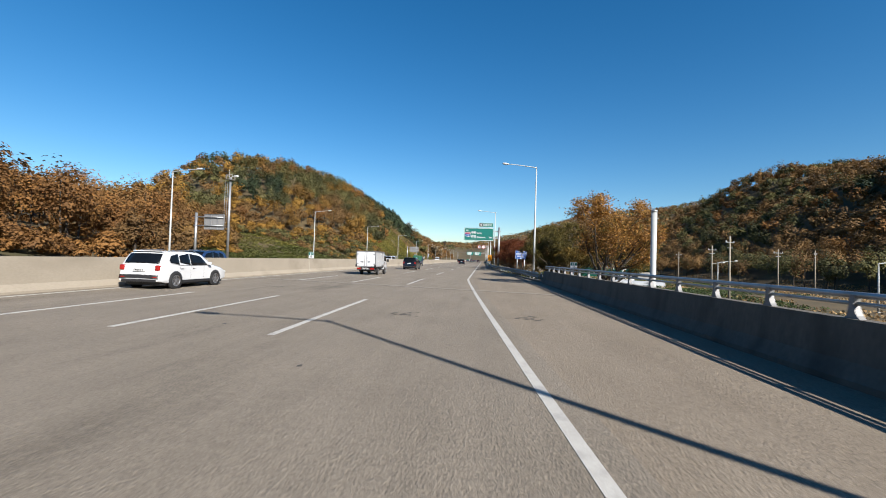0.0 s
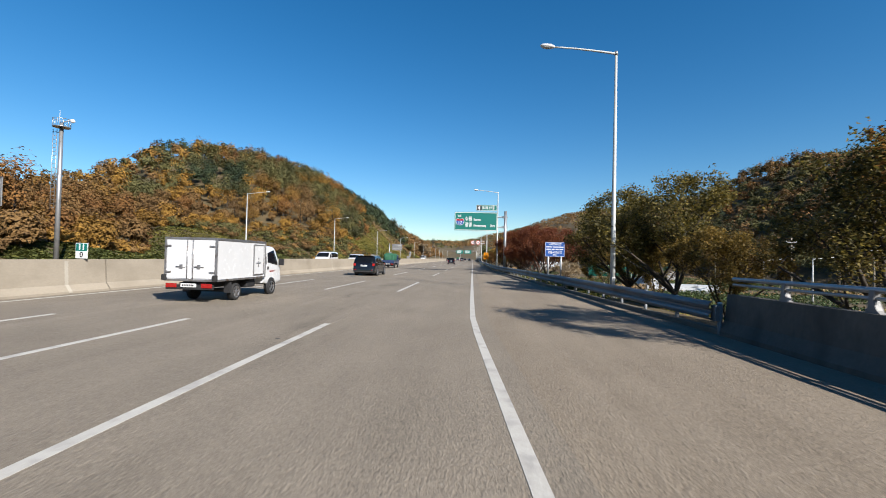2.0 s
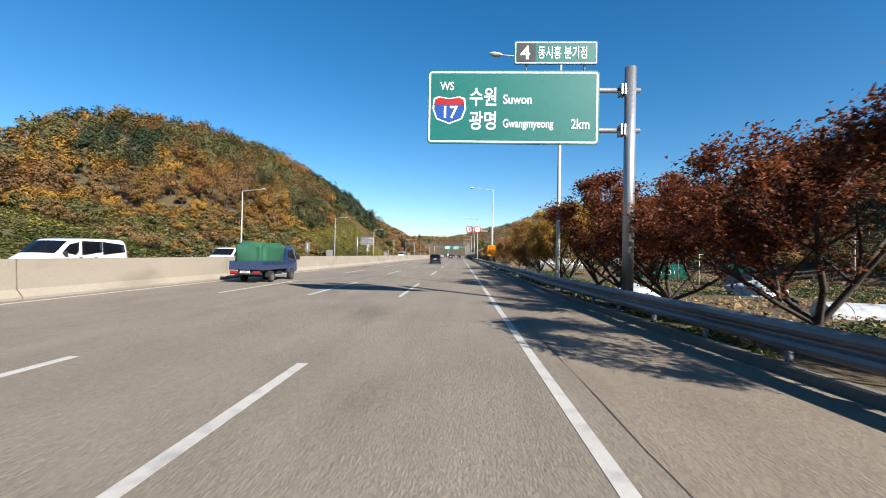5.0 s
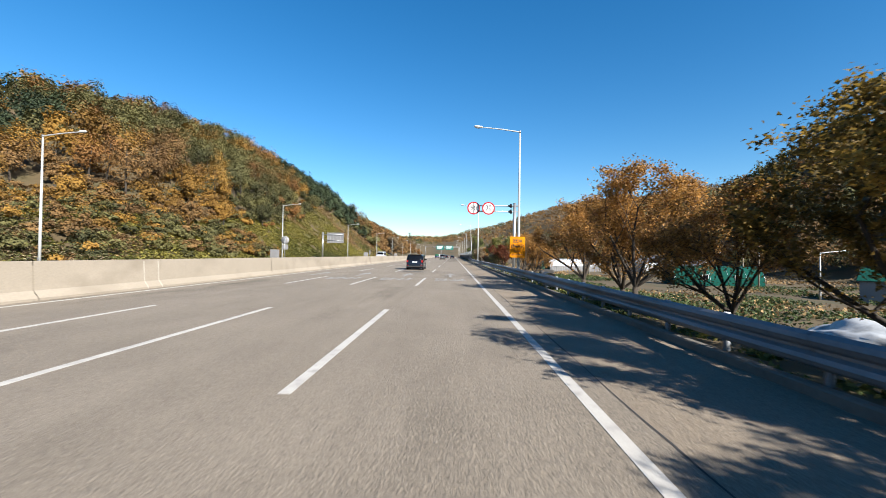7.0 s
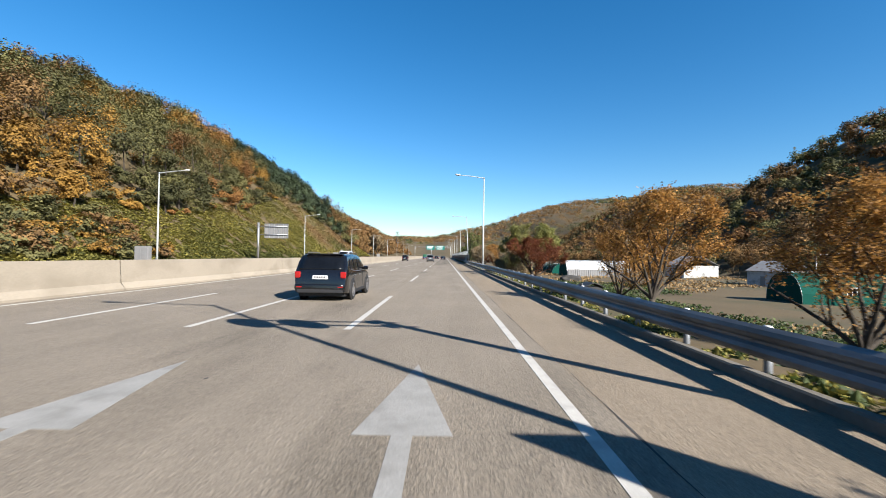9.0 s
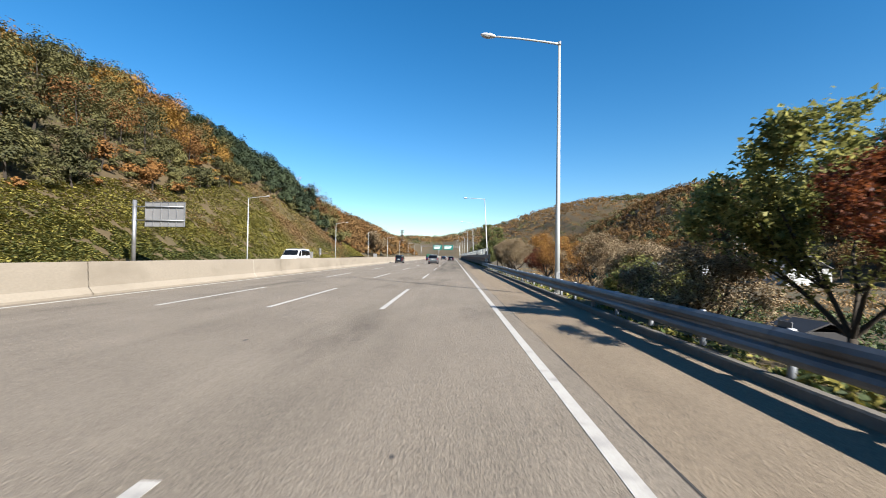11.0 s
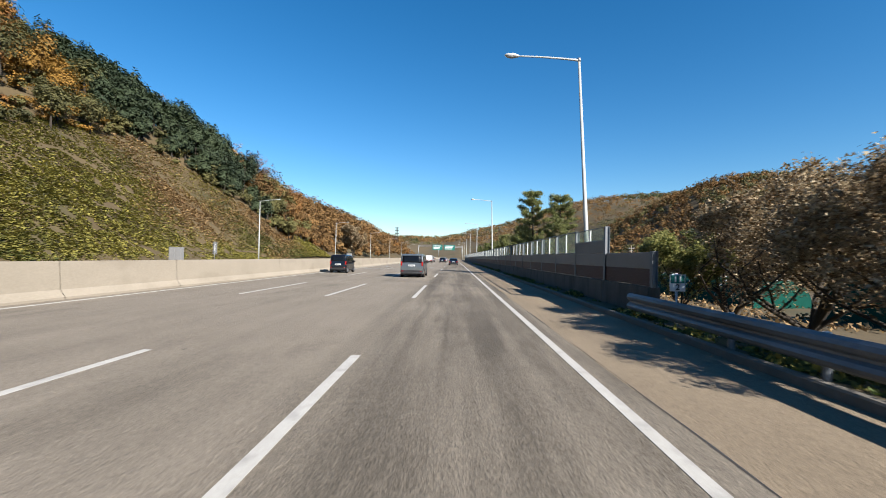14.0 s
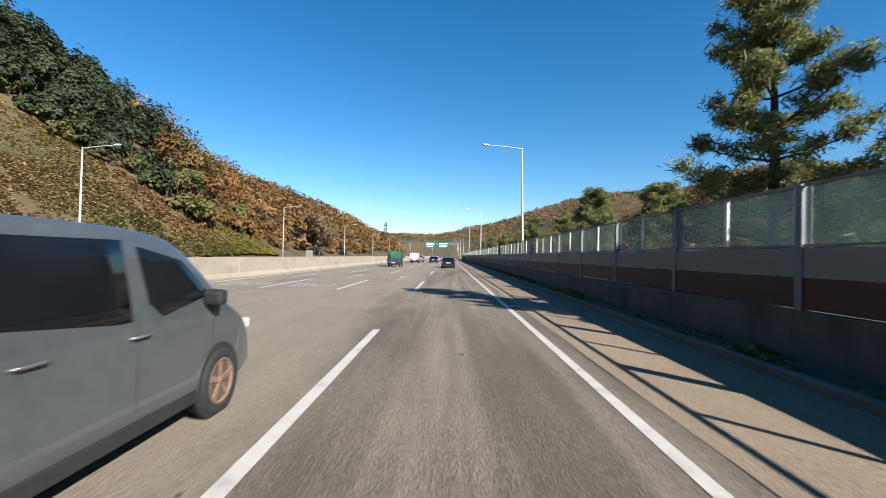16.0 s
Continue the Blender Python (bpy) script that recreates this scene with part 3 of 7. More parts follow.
# ---- street lamps ----
def street_lamp(x, y, side, base_z=0.0, height=10.95, label="", group=""):
    """A tapered pole with one long arm towards the road. side: -1 reaches left."""
    lamp = empty("street_lamp", x, y, base_z)
    bm = bmesh.new()
    tube(bm, [(0, 0, 0.0), (0, 0, 3), (0, 0, height)], [0.115, 0.10, 0.055], 12)
    part("pole", bm, M_POLE, lamp)
    bm = bmesh.new()
    box(bm, -0.2, 0.2, -0.2, 0.2, 0, 0.03, 0.005)
    for sx in (-0.14, 0.14):
        for sy in (-0.14, 0.14):
            tube(bm, [(sx, sy, 0.03), (sx, sy, 0.08)], 0.018, 6)
    part("base_plate", bm, M_STEEL, lamp)
    bm = bmesh.new()
    pts = [(side * 3.05 * t, 0, height - 0.06 + 0.36 * math.sin(t * 1.35) * 0.95) for t in (0, 0.08, 0.3, 0.6, 0.85, 0.93)]
    tube(bm, pts, [0.055, 0.05, 0.045, 0.04, 0.036, 0.034], 10)
    part("arm", bm, M_POLE, lamp)
    bm = bmesh.new()
    tube(bm, [(0, 0, height - 0.12), (0, 0, height + 0.04)], 0.08, 10)
    part("collar", bm, M_STEEL, lamp)
    bm = bmesh.new()
    bmesh.ops.create_uvsphere(bm, u_segments=16, v_segments=8, radius=1.0, matrix=Matrix.LocRotScale((side * 3.1, 0, height + 0.31), Euler((0, side * -0.12, 0)), (0.36, 0.15, 0.095)))
    for f in bm.faces:
        f.smooth = True
    head = part("lamp_head", bm, M_WHITE, lamp)
    bm = bmesh.new()
    bmesh.ops.create_uvsphere(bm, u_segments=14, v_segments=6, radius=1.0, matrix=Matrix.LocRotScale((side * 3.16, 0, height + 0.265), Euler((0, side * -0.12, 0)), (0.24, 0.12, 0.075)))
    part("lens", bm, M_FILM, head, "clear rounded lamp lens")
    bm = bmesh.new()
    box(bm, -0.07, 0.07, -0.122, -0.10, 0.5, 0.95, 0.008)
    part("hatch", bm, M_STEEL, lamp)
    return tagged(lamp, label, "street lamp", group)


RIGHT_LAMPS = [(9.2, -0.67, 0.0), (6.33, 45.25, 0.0), (3.40, 85.75, 0.1), (3.30, 126.7, 0.1), (3.16, 176.9, 0.1), (4.3, 228.0, 0.1), (4.35, 278.3, 0.1)] + [(4.4, 328.4 + 50 * k, 0.1) for k in range(5)]
first = None
for k, (x, y, z) in enumerate(RIGHT_LAMPS):
    if k == 0:
        first = street_lamp(x, y, -1, z, label="tall pale steel street lamp with a single arm over the shoulder", group="street lamps along the near shoulder")
    else:
        copy_thing(first, pose(x, y, z, 0, -3.2 if k == 5 else -1.5 if k == 6 else 0, 0) @ Matrix.Diagonal((1, 1, 1.028 if k == 1 else 1.0, 1)))
LEFT_LAMPS = [46.0, 86.4, 126.8, 173.6, 225.4, 279.0, 325.5, 375, 425, 475, 525]
for k, y in enumerate(LEFT_LAMPS):
    if k == 0:
        first_left = street_lamp(-33.6 + float(road_x(y)), y, 1, 0.0, 10.45, "slender pale street lamp at the far side of the opposite carriageway", "street lamps along the opposite side")
    else:
        copy_thing(first_left, pose((-33.45 if y < 200 else -34.0 if y < 260 else -34.7) + float(road_x(y)), y, 0.0))

# ---- guardrail behind the kerb ----
RAIL_OFF = lambda y: kerb_off(y) - 0.16
KERB_TURN = 37.0
W_BEAM = [(0.0, 0.36), (-0.06, 0.40), (-0.085, 0.45), (-0.06, 0.50), (0.0, 0.535), (0.0, 0.57), (-0.06, 0.61), (-0.085, 0.665), (-0.06, 0.72), (0.0, 0.76), (0.012, 0.755), (-0.045, 0.715), (-0.068, 0.665), (-0.045, 0.615), (0.012, 0.575), (0.012, 0.53), (-0.045, 0.495), (-0.068, 0.45), (-0.045, 0.405), (0.012, 0.365)]
W_BEAM = [(x, 0.345 + (z - 0.36) * 1.12) for x, z in W_BEAM]
guardrail = tagged(empty("guardrail"), "long dull steel corrugated guardrail on short posts", "guardrail")
y = 36.0
while y < 217:
    me = sweep("beam", W_BEAM, np.linspace(y, y + 4.04, 3), RAIL_OFF, M_RAIL, smooth=False)
    new("beam", me).parent = guardrail
    y += 4.0
bm = bmesh.new()
tube(bm, [(0, 0, -0.5), (0, 0, 0.735)], 0.057, 10)
post_ob = part("post", bm, M_RAIL, guardrail)
bm = bmesh.new()
tube(bm, [(0, 0, 0.735), (0, 0, 0.775)], [0.063, 0.045], 10)
cap_me = part("cap", bm, M_WHITE, guardrail)
bm = bmesh.new()
box(bm, -0.16, -0.05, -0.10, 0.10, 0.33, 0.70, 0.006)
block_ob = part("spacer", bm, M_RAIL, guardrail)
for k in range(91):
    y = 36 + 2.0 * k
    m = pose(float(road_x(y) + RAIL_OFF(y)) + 0.19, y, 0.0)
    for src, nm in ((post_ob, "post"), (cap_me, "cap"), (block_ob, "spacer")):
        if k == 0:
            src.matrix_basis = m
        else:
            shared(nm, src.data, guardrail, m)


# ---- steel rail on the bridge parapet ----
parapet_rail = tagged(empty("parapet_rail"), "galvanised tube rail on white cast brackets above the parapet", "railing")
for z, r in ((1.33, 0.05), (1.20, 0.032)):
    ys = np.arange(Y_BACK, 37, 3.0)
    ring = [(0.34 + r * math.cos(2 * math.pi * k / 10), z + r * math.sin(2 * math.pi * k / 10)) for k in range(10)]
    new("rail", sweep("rail", ring, ys, kerb_off, M_STEEL, smooth=True)).parent = parapet_rail
bm = bmesh.new()
v = [(-0.14, 0), (0.14, 0), (0.09, 0.05), (0.06, 0.2), (0.05, 0.36), (-0.05, 0.36), (-0.02, 0.2), (-0.09, 0.05)]
fa = [bm.verts.new((x, -0.05, z)) for x, z in v]
fb = [bm.verts.new((x, 0.05, z)) for x, z in v]
bm.faces.new(fa)
bm.faces.new(fb[::-1])
for i in range(len(v)):
    bm.faces.new((fa[i], fb[i], fb[(i + 1) % len(v)], fa[(i + 1) % len(v)]))
bracket = part("bracket", bm, M_GREYPANEL, parapet_rail, "pale cast bracket")
for k in range(60):
    y = -60 + 1.85 * k
    m = pose(float(road_x(y) + kerb_off(y)) + 0.33, y, 0.97, 0, 0, 90)
    if k == 0:
        bracket.matrix_basis = m
    elif y < 36:
        shared("bracket", bracket.data, parapet_rail, m)

# ---- noise wall ----
def noise_wall():
    wall = tagged(empty("noise_wall", 4.02, 0, 0), "roadside noise wall with red-brown, grey and clear panels on a concrete base", "noise wall")
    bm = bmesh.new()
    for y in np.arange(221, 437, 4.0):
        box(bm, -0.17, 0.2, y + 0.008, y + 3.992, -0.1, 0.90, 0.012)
    # same concrete as the parapet, shade included in its colour
    part("concrete_base", bm, M_CONC_SHADED, wall)
    bm = bmesh.new()
    box(bm, -0.09, 0.09, -0.012, 0.012, 0, 2.12)
    box(bm, -0.09, -0.075, -0.075, 0.075, 0, 2.12)
    box(bm, 0.075, 0.09, -0.075, 0.075, 0, 2.12)
    post = part("post", bm, M_RAIL, wall)
    bm = bmesh.new()
    box(bm, -0.06, 0.06, 0.02, 3.98, 0, 0.52, 0.008)
    for k in range(9):
        box(bm, -0.072, -0.061, 0.03, 3.97, 0.04 + k * 0.052, 0.065 + k * 0.052)
    red = part("red_panel", bm, M_RUSTPANEL, wall, "dark red-brown slotted panel")
    bm = bmesh.new()
    box(bm, -0.06, 0.06, 0.02, 3.98, 0, 0.5, 0.008)
    for k in range(8):
        box(bm, -0.075, -0.061, 0.03, 3.97, 0.035 + k * 0.058, 0.06 + k * 0.058)
    grey = part("grey_panel", bm, M_GREYPANEL, wall, "grey louvred panel")
    bm = bmesh.new()
    box(bm, -0.008, 0.008, 0.05, 1.95, 0.04, 1.03)
    pane = part("pane", bm, M_PANE, wall, "clear plastic pane")
    pane.visible_shadow = False
    bm = bmesh.new()
    for z0, z1 in ((0, 0.045), (1.03, 1.08)):
        box(bm, -0.03, 0.03, 0.02, 3.98, z0, z1, 0.004)
    fr = part("pane_frame", bm, M_RAIL, wall, "dark steel pane frame")
    bm = bmesh.new()
    box(bm, -0.035, 0.03, -0.045, 0.045, 0.045, 1.03, 0.006)
    bar = part("mullion", bm, M_WHITE, wall, "pale aluminium mullion")
    firsts = {}

    def put(src, nm, m):
        if nm not in firsts:
            firsts[nm] = src
            src.matrix_basis = m
        else:
            shared(nm, src.data, wall, m).visible_shadow = nm != "pane"

    k = 0
    for y in np.arange(221, 437, 4.0):
        tall = y > 224
        put(post, "post", pose(0, y, 0.88) @ Matrix.Diagonal((1, 1, 1.0 if tall else 0.52, 1)))
        if not tall:
            put(red, "red_panel", pose(0, y, 0.92))
            put(grey, "grey_panel", pose(0, y, 1.45))
            continue
        if k == 0:
            shared("post", post.data, wall, Matrix.Translation((-0.02, y - 0.1, 0.88)))
        put(red, "red_panel", pose(0, y, 0.92))
        put(grey, "grey_panel", pose(0, y, 1.45))
        if k == 0:
            shared("grey_panel", grey.data, wall, Matrix.Translation((0, y, 1.96)))
            z = 2.47
            s = Matrix.Diagonal((1, 1, 0.5, 1))
        else:
            z, s = 1.97, Matrix.Identity(4)
        put(fr, "pane_frame", pose(0, y, z) @ s)
        put(bar, "mullion", pose(0, y + 2.0, z) @ s)
        shared("mullion", bar.data, wall, pose(0, y + 0.13, z) @ s)
        put(pane, "pane", pose(0, y, z) @ s)
        shared("pane", pane.data, wall, pose(0, y + 2.0, z) @ s).visible_shadow = False
        k += 1


noise_wall()


# ---- signs ----
def cantilever_sign():
    s = tagged(empty("overhead_sign"), "green overhead direction sign on a steel cantilever pole", "road sign")
    y = 78.45
    bm = bmesh.new()
    tube(bm, [(3.95, y + 0.2, 0), (3.95, y + 0.2, 7.6)], 0.17, 16)
    part("pole", bm, M_STEEL, s)
    bm = bmesh.new()
    for z in (6.88, 5.63):
        tube(bm, [(4.25, y + 0.2, z), (-1.6, y + 0.2, z)], 0.075, 10)
    part("arm", bm, M_STEEL, s)
    bm = bmesh.new()
    for z in (6.88, 5.63):
        box(bm, 3.72, 3.78, y + 0.03, y + 0.37, z - 0.17, z + 0.17, 0.01)
        box(bm, 3.62, 3.68, y + 0.03, y + 0.37, z - 0.17, z + 0.17, 0.01)
    part("flange", bm, M_STEEL, s)
    panel = part("panel", rounded(bmesh.new(), -2.34, 2.95, 5.13, 7.42, y, y + 0.06, 0.12), M_GREENSIGN, s, "green sign panel with a white border")
    part("border", frame_plate(bmesh.new(), -2.30, 2.91, 5.17, 7.38, y - 0.004, y, 0.10, 0.055), M_WHITE, panel)
    f = y - 0.006
    lettering("수원", 0.62, M_WHITE, panel, upright(-1.05, f, 6.36), squeeze=0.78, bold=0.012)
    lettering("Suwon", 0.40, M_WHITE, panel, upright(0.0, f, 6.38), squeeze=0.82, bold=0.008)
    lettering("광명", 0.62, M_WHITE, panel, upright(-1.05, f, 5.62), squeeze=0.78, bold=0.012)
    lettering("Gwangmyeong", 0.36, M_WHITE, panel, upright(0.0, f, 5.65), squeeze=0.72, bold=0.008)
    lettering("2km", 0.42, M_WHITE, panel, upright(2.08, f, 5.62), squeeze=0.8, bold=0.008)
    lettering("WS", 0.36, M_WHITE, panel, upright(-1.95, f, 6.80), squeeze=0.8, bold=0.008)
    bm = bmesh.new()
    pts = [(-0.44, 0.30), (-0.30, 0.36), (0, 0.31), (0.30, 0.36), (0.44, 0.30), (0.47, 0.0), (0.36, -0.28), (0.0, -0.42), (-0.36, -0.28), (-0.47, 0.0)]

    def shield(scale, y0, material, name, lo=-9, hi=9):
        b = bmesh.new()
        vs = [b.verts.new((-1.66 + x * scale, y0, 6.20 + min(max(z, lo), hi) * scale)) for x, z in pts]
        b.faces.new(vs)
        r = bmesh.ops.extrude_face_region(b, geom=b.faces[:])
        bmesh.ops.translate(b, verts=[q for q in r["geom"] if isinstance(q, bmesh.types.BMVert)], vec=(0, 0.003, 0))
        part(name, b, material, panel)

    bm.free()
    shield(1.12, f, M_WHITE, "shield_rim")
    shield(1.0, f - 0.004, M_BLUESIGN, "shield")
    shield(1.0, f - 0.008, M_SIGNRED, "shield_band", lo=0.14)
    lettering("17", 0.52, M_WHITE, panel, upright(-1.66, f - 0.012, 5.93), align="CENTER", bold=0.012)
    small = part("exit_panel", rounded(bmesh.new(), 0.33, 2.87, 7.62, 8.33, y, y + 0.05, 0.04), M_GREENSIGN, s, "small green plate with a black number field")
    part("exit_border", frame_plate(bmesh.new(), 0.35, 2.85, 7.64, 8.31, y - 0.004, y, 0.04, 0.03), M_WHITE, small)
    bm = bmesh.new()
    box(bm, 0.40, 0.98, y - 0.006, y, 7.69, 8.26)
    part("number_field", bm, M_SIGNBLACK, small)
    lettering("4", 0.58, M_WHITE, small, upright(0.52, y - 0.012, 7.77), bold=0.015)
    lettering("동시흥 분기점", 0.42, M_WHITE, small, upright(1.04, y - 0.008, 7.82), squeeze=0.63, bold=0.008)
    bm = bmesh.new()
    for x in (0.7, 2.5):
        tube(bm, [(x, y + 0.1, 7.2), (x, y + 0.1, 8.2)], 0.03, 8)
    part("bracket", bm, M_STEEL, s)


cantilever_sign()


def blue_sign():
    s = tagged(empty("information_sign"), "blue roadside information sign with white text on two posts", "road sign")
    y = 57.9
    bm = bmesh.new()
    tube(bm, [(5.66, y + 0.09, -0.6), (5.66, y + 0.09, 2.9)], 0.055, 10)
    part("post", bm, M_STEEL, s)
    bm = bmesh.new()
    tube(bm, [(6.6, y + 0.09, -0.9), (6.6, y + 0.09, 2.9)], 0.055, 10)
    part("post", bm, M_STEEL, s)
    p = part("panel", rounded(bmesh.new(), 5.40, 6.84, 1.96, 3.04, y, y + 0.03, 0.03), M_BLUESIGN, s)
    part("border", frame_plate(bmesh.new(), 5.42, 6.82, 1.98, 3.02, y - 0.004, y, 0.03, 0.018), M_WHITE, p)
    f = y - 0.006
    for body, size, z, sq in (("도로관리기관", 0.20, 2.83, 0.86), ("교통사고신고", 0.24, 2.20, 0.80)):
        lettering(body, size, M_WHITE, p, upright(6.12, f, z), squeeze=sq, align="CENTER", bold=0.004)
    for x0, x1, z0, z1 in ((5.50, 5.83, 2.47, 2.54), (5.88, 6.12, 2.47, 2.54), (6.17, 6.42, 2.47, 2.54), (6.47, 6.74, 2.47, 2.54), (5.50, 5.92, 2.645, 2.715), (5.97, 6.40, 2.645, 2.715), (6.45, 6.76, 2.645, 2.715), (6.00, 6.24, 2.05, 2.12)):
        bm = bmesh.new()
        box(bm, x0, x1, f - 0.002, f + 0.003, z0, z1)
        part("text_bar", bm, M_WHITE, p)


blue_sign()


def limit_signs():
    s = tagged(empty("speed_limit_gantry"), "two round red-rimmed speed limit signs on a cantilever pole", "road sign")
    y = 129.9
    bm = bmesh.new()
    tube(bm, [(3.42, y, 0), (3.42, y, 6.0)], [0.125, 0.115], 16)
    part("pole", bm, M_STEEL, s)
    bm = bmesh.new()
    lathe(bm, [(0.125, 0), (0.125, 0.03), (0.04, 0.06)], 16, pose(3.42, y, 6.0))
    part("cap", bm, M_STEEL, s)
    for z in (5.80, 5.33):
        bm = bmesh.new()
        tube(bm, [(3.75, y, z), (-0.35, y, z)], 0.055, 10)
        arm = part("arm", bm, M_STEEL, s)
        bm = bmesh.new()
        lathe(bm, [(0.18, -0.02), (0.18, 0.02)], 14, pose(3.10, y, z, 0, 90, 0))
        lathe(bm, [(0.18, -0.02), (0.18, 0.02)], 14, pose(3.17, y, z, 0, 90, 0))
        lathe(bm, [(0.06, 0), (0.15, 0.2)], 10, pose(2.9, y, z, 0, 90, 0))
        part("flange", bm, M_TRIM, arm)
    for x, number in ((0.05, "90"), (1.27, "30")):
        yy = y - 0.10
        bm = bmesh.new()
        lathe(bm, [(0.53, 0), (0.53, 0.03)], 40, pose(x, yy, 5.57, 90, 0, 0))
        disc = part("disc", bm, M_SIGNRED, s, "round red-rimmed white disc")
        bm = bmesh.new()
        lathe(bm, [(0.42, 0), (0.42, 0.004)], 40, pose(x, yy - 0.03, 5.57, 90, 0, 0))
        part("field", bm, M_WHITE, disc)
        lettering(number, 0.56 if number == "90" else 0.50, M_SIGNBLACK, disc, upright(x, yy - 0.038, 5.39 if number == "90" else 5.47), align="CENTER", name="digits", bold=0.004)
        if number == "90":
            bm = bmesh.new()
            box(bm, x - 0.055, x + 0.055, yy - 0.036, yy - 0.0345, 5.15, 5.99)
            part("grey_stripe", bm, M_GREYPANEL, disc)
        else:
            bm = bmesh.new()
            box(bm, x - 0.25, x + 0.25, yy - 0.038, yy - 0.034, 5.35, 5.38)
            part("underline", bm, M_SIGNBLACK, disc)


limit_signs()


def camera_notice():
    s = tagged(empty("enforcement_notice"), "yellow speed enforcement notice strapped to a lamp pole", "road sign")
    y, x0, x1, z0, z1 = 126.45, 2.62, 3.74, 1.56, 3.12
    bm = bmesh.new()
    box(bm, x0, x1, y, y + 0.05, z0, z1, 0.012)
    p = part("panel", bm, M_YELLOWSIGN, s)
    f = y - 0.004
    bm = bmesh.new()
    for a, b, c, d in ((2.85, 3.25, 2.92, 2.96), (2.85, 3.25, 2.68, 2.72), (2.85, 2.89, 2.72, 2.92), (3.21, 3.25, 2.72, 2.92), (2.94, 3.03, 2.76, 2.88), (3.07, 3.16, 2.76, 2.88), (3.31, 3.36, 2.72, 2.86), (3.39, 3.44, 2.70, 2.90), (3.47, 3.52, 2.70, 2.90)):
        box(bm, a, b, f - 0.003, f + 0.003, c, d)
    part("camera_picture", bm, M_SIGNBLACK, p)
    lettering("단속구간", 0.30, M_SIGNBLACK, p, upright(3.18, f - 0.003, 2.30), align="CENTER", squeeze=0.85, bold=0.006)
    lettering("Police", 0.20, M_SIGNBLACK, p, upright(3.18, f - 0.003, 1.98), align="CENTER")
    bm = bmesh.new()
    box(bm, 2.74, 3.62, f - 0.003, f + 0.003, 1.74, 1.79)
    part("bar", bm, M_SIGNBLACK, p)
    bm = bmesh.new()
    for z in (1.8, 2.9):
        box(bm, 3.1, 3.4, y + 0.05, y + 0.09, z - 0.03, z + 0.03, 0.005)
        tube(bm, [(3.30 + 0.125 * math.cos(a), 126.7 + 0.125 * math.sin(a), z) for a in np.linspace(-2.9, -0.2, 7)], 0.014, 6)
    part("strap", bm, M_STEEL, s)


camera_notice()


def sign_back(x_pole, y, x0, x1, z0, z1, top, label, r=0.15):
    """A sign of the opposite carriageway, seen from behind: ribs on a plain sheet."""
    s = tagged(empty("sign_seen_from_behind"), label, "road sign", "signs of the opposite carriageway")
    bm = bmesh.new()
    tube(bm, [(x_pole, y, 0), (x_pole, y, top)], r, 14)
    part("pole", bm, M_STEEL, s)
    for z in (z0 + 0.25 * (z1 - z0), z0 + 0.8 * (z1 - z0)):
        bm = bmesh.new()
        tube(bm, [(x_pole - 0.3, y - 0.05, z), (x1 - 0.1, y - 0.05, z)], 0.07, 10)
        part("arm", bm, M_STEEL, s)
    bm = bmesh.new()
    box(bm, x0, x1, y + 0.08, y + 0.12, z0, z1, 0.01)
    sheet = part("sheet", bm, M_GREYPANEL, s, "plain grey back of the sign sheet")
    bm = bmesh.new()
    n = max(3, int((x1 - x0) / 0.75))
    for k in range(n + 1):
        x = x0 + 0.05 + (x1 - x0 - 0.1) * k / n
        box(bm, x - 0.03, x + 0.03, y + 0.03, y + 0.08, z0 + 0.03, z1 - 0.03)
    for z in (z0 + 0.03, z1 - 0.03):
        box(bm, x0, x1, y + 0.03, y + 0.08, z - 0.03, z + 0.03)
    part("ribs", bm, M_STEEL, sheet)


sign_back(-34.0, 50.8, -33.0, -30.4, 4.3, 6.2, 6.35, "grey back of a large road sign on a steel pole")
sign_back(-34.6, 202.0, -33.55, -29.3, 4.3, 6.9, 7.05, "ribbed grey back of a wide road sign on a pole", 0.2)
sign_back(-35.4, 267.0, -35.7, -35.1, 1.4, 3.1, 3.2, "narrow grey back of a roadside panel on a post", 0.05)


def round_sign_back(x, y):
    """A round sign with a plate below it on the median barrier, seen from behind."""
    s = tagged(empty("sign_seen_from_behind", x, y, 1.27), "round grey sign back above a small plate on a post", "road sign", "signs of the opposite carriageway")
    bm = bmesh.new()
    tube(bm, [(0, 0.06, 0), (0, 0.06, 1.62)], 0.032, 10)
    part("post", bm, M_STEEL, s)
    bm = bmesh.new()
    lathe(bm, [(0.01, 0), (0.32, 0), (0.33, 0.012), (0.33, 0.03), (0.01, 0.03)], 32, pose(0, 0.13, 1.40, 90, 0, 0))
    disc = part("disc", bm, M_GREYPANEL, s)
    bm = bmesh.new()
    for z in (1.26, 1.54):
        box(bm, -0.2, 0.2, 0.09, 0.11, z - 0.02, z + 0.02)
    part("rail", bm, M_STEEL, disc)
    bm = bmesh.new()
    box(bm, -0.25, 0.25, 0.10, 0.13, 0.64, 1.04, 0.01)
    part("plate", bm, M_GREYPANEL, s)
    bm = bmesh.new()
    box(bm, -0.11, 0.11, -0.06, 0.06, 0, 0.03, 0.005)
    part("foot", bm, M_STEEL, s)


round_sign_back(-15.17, 128.7)


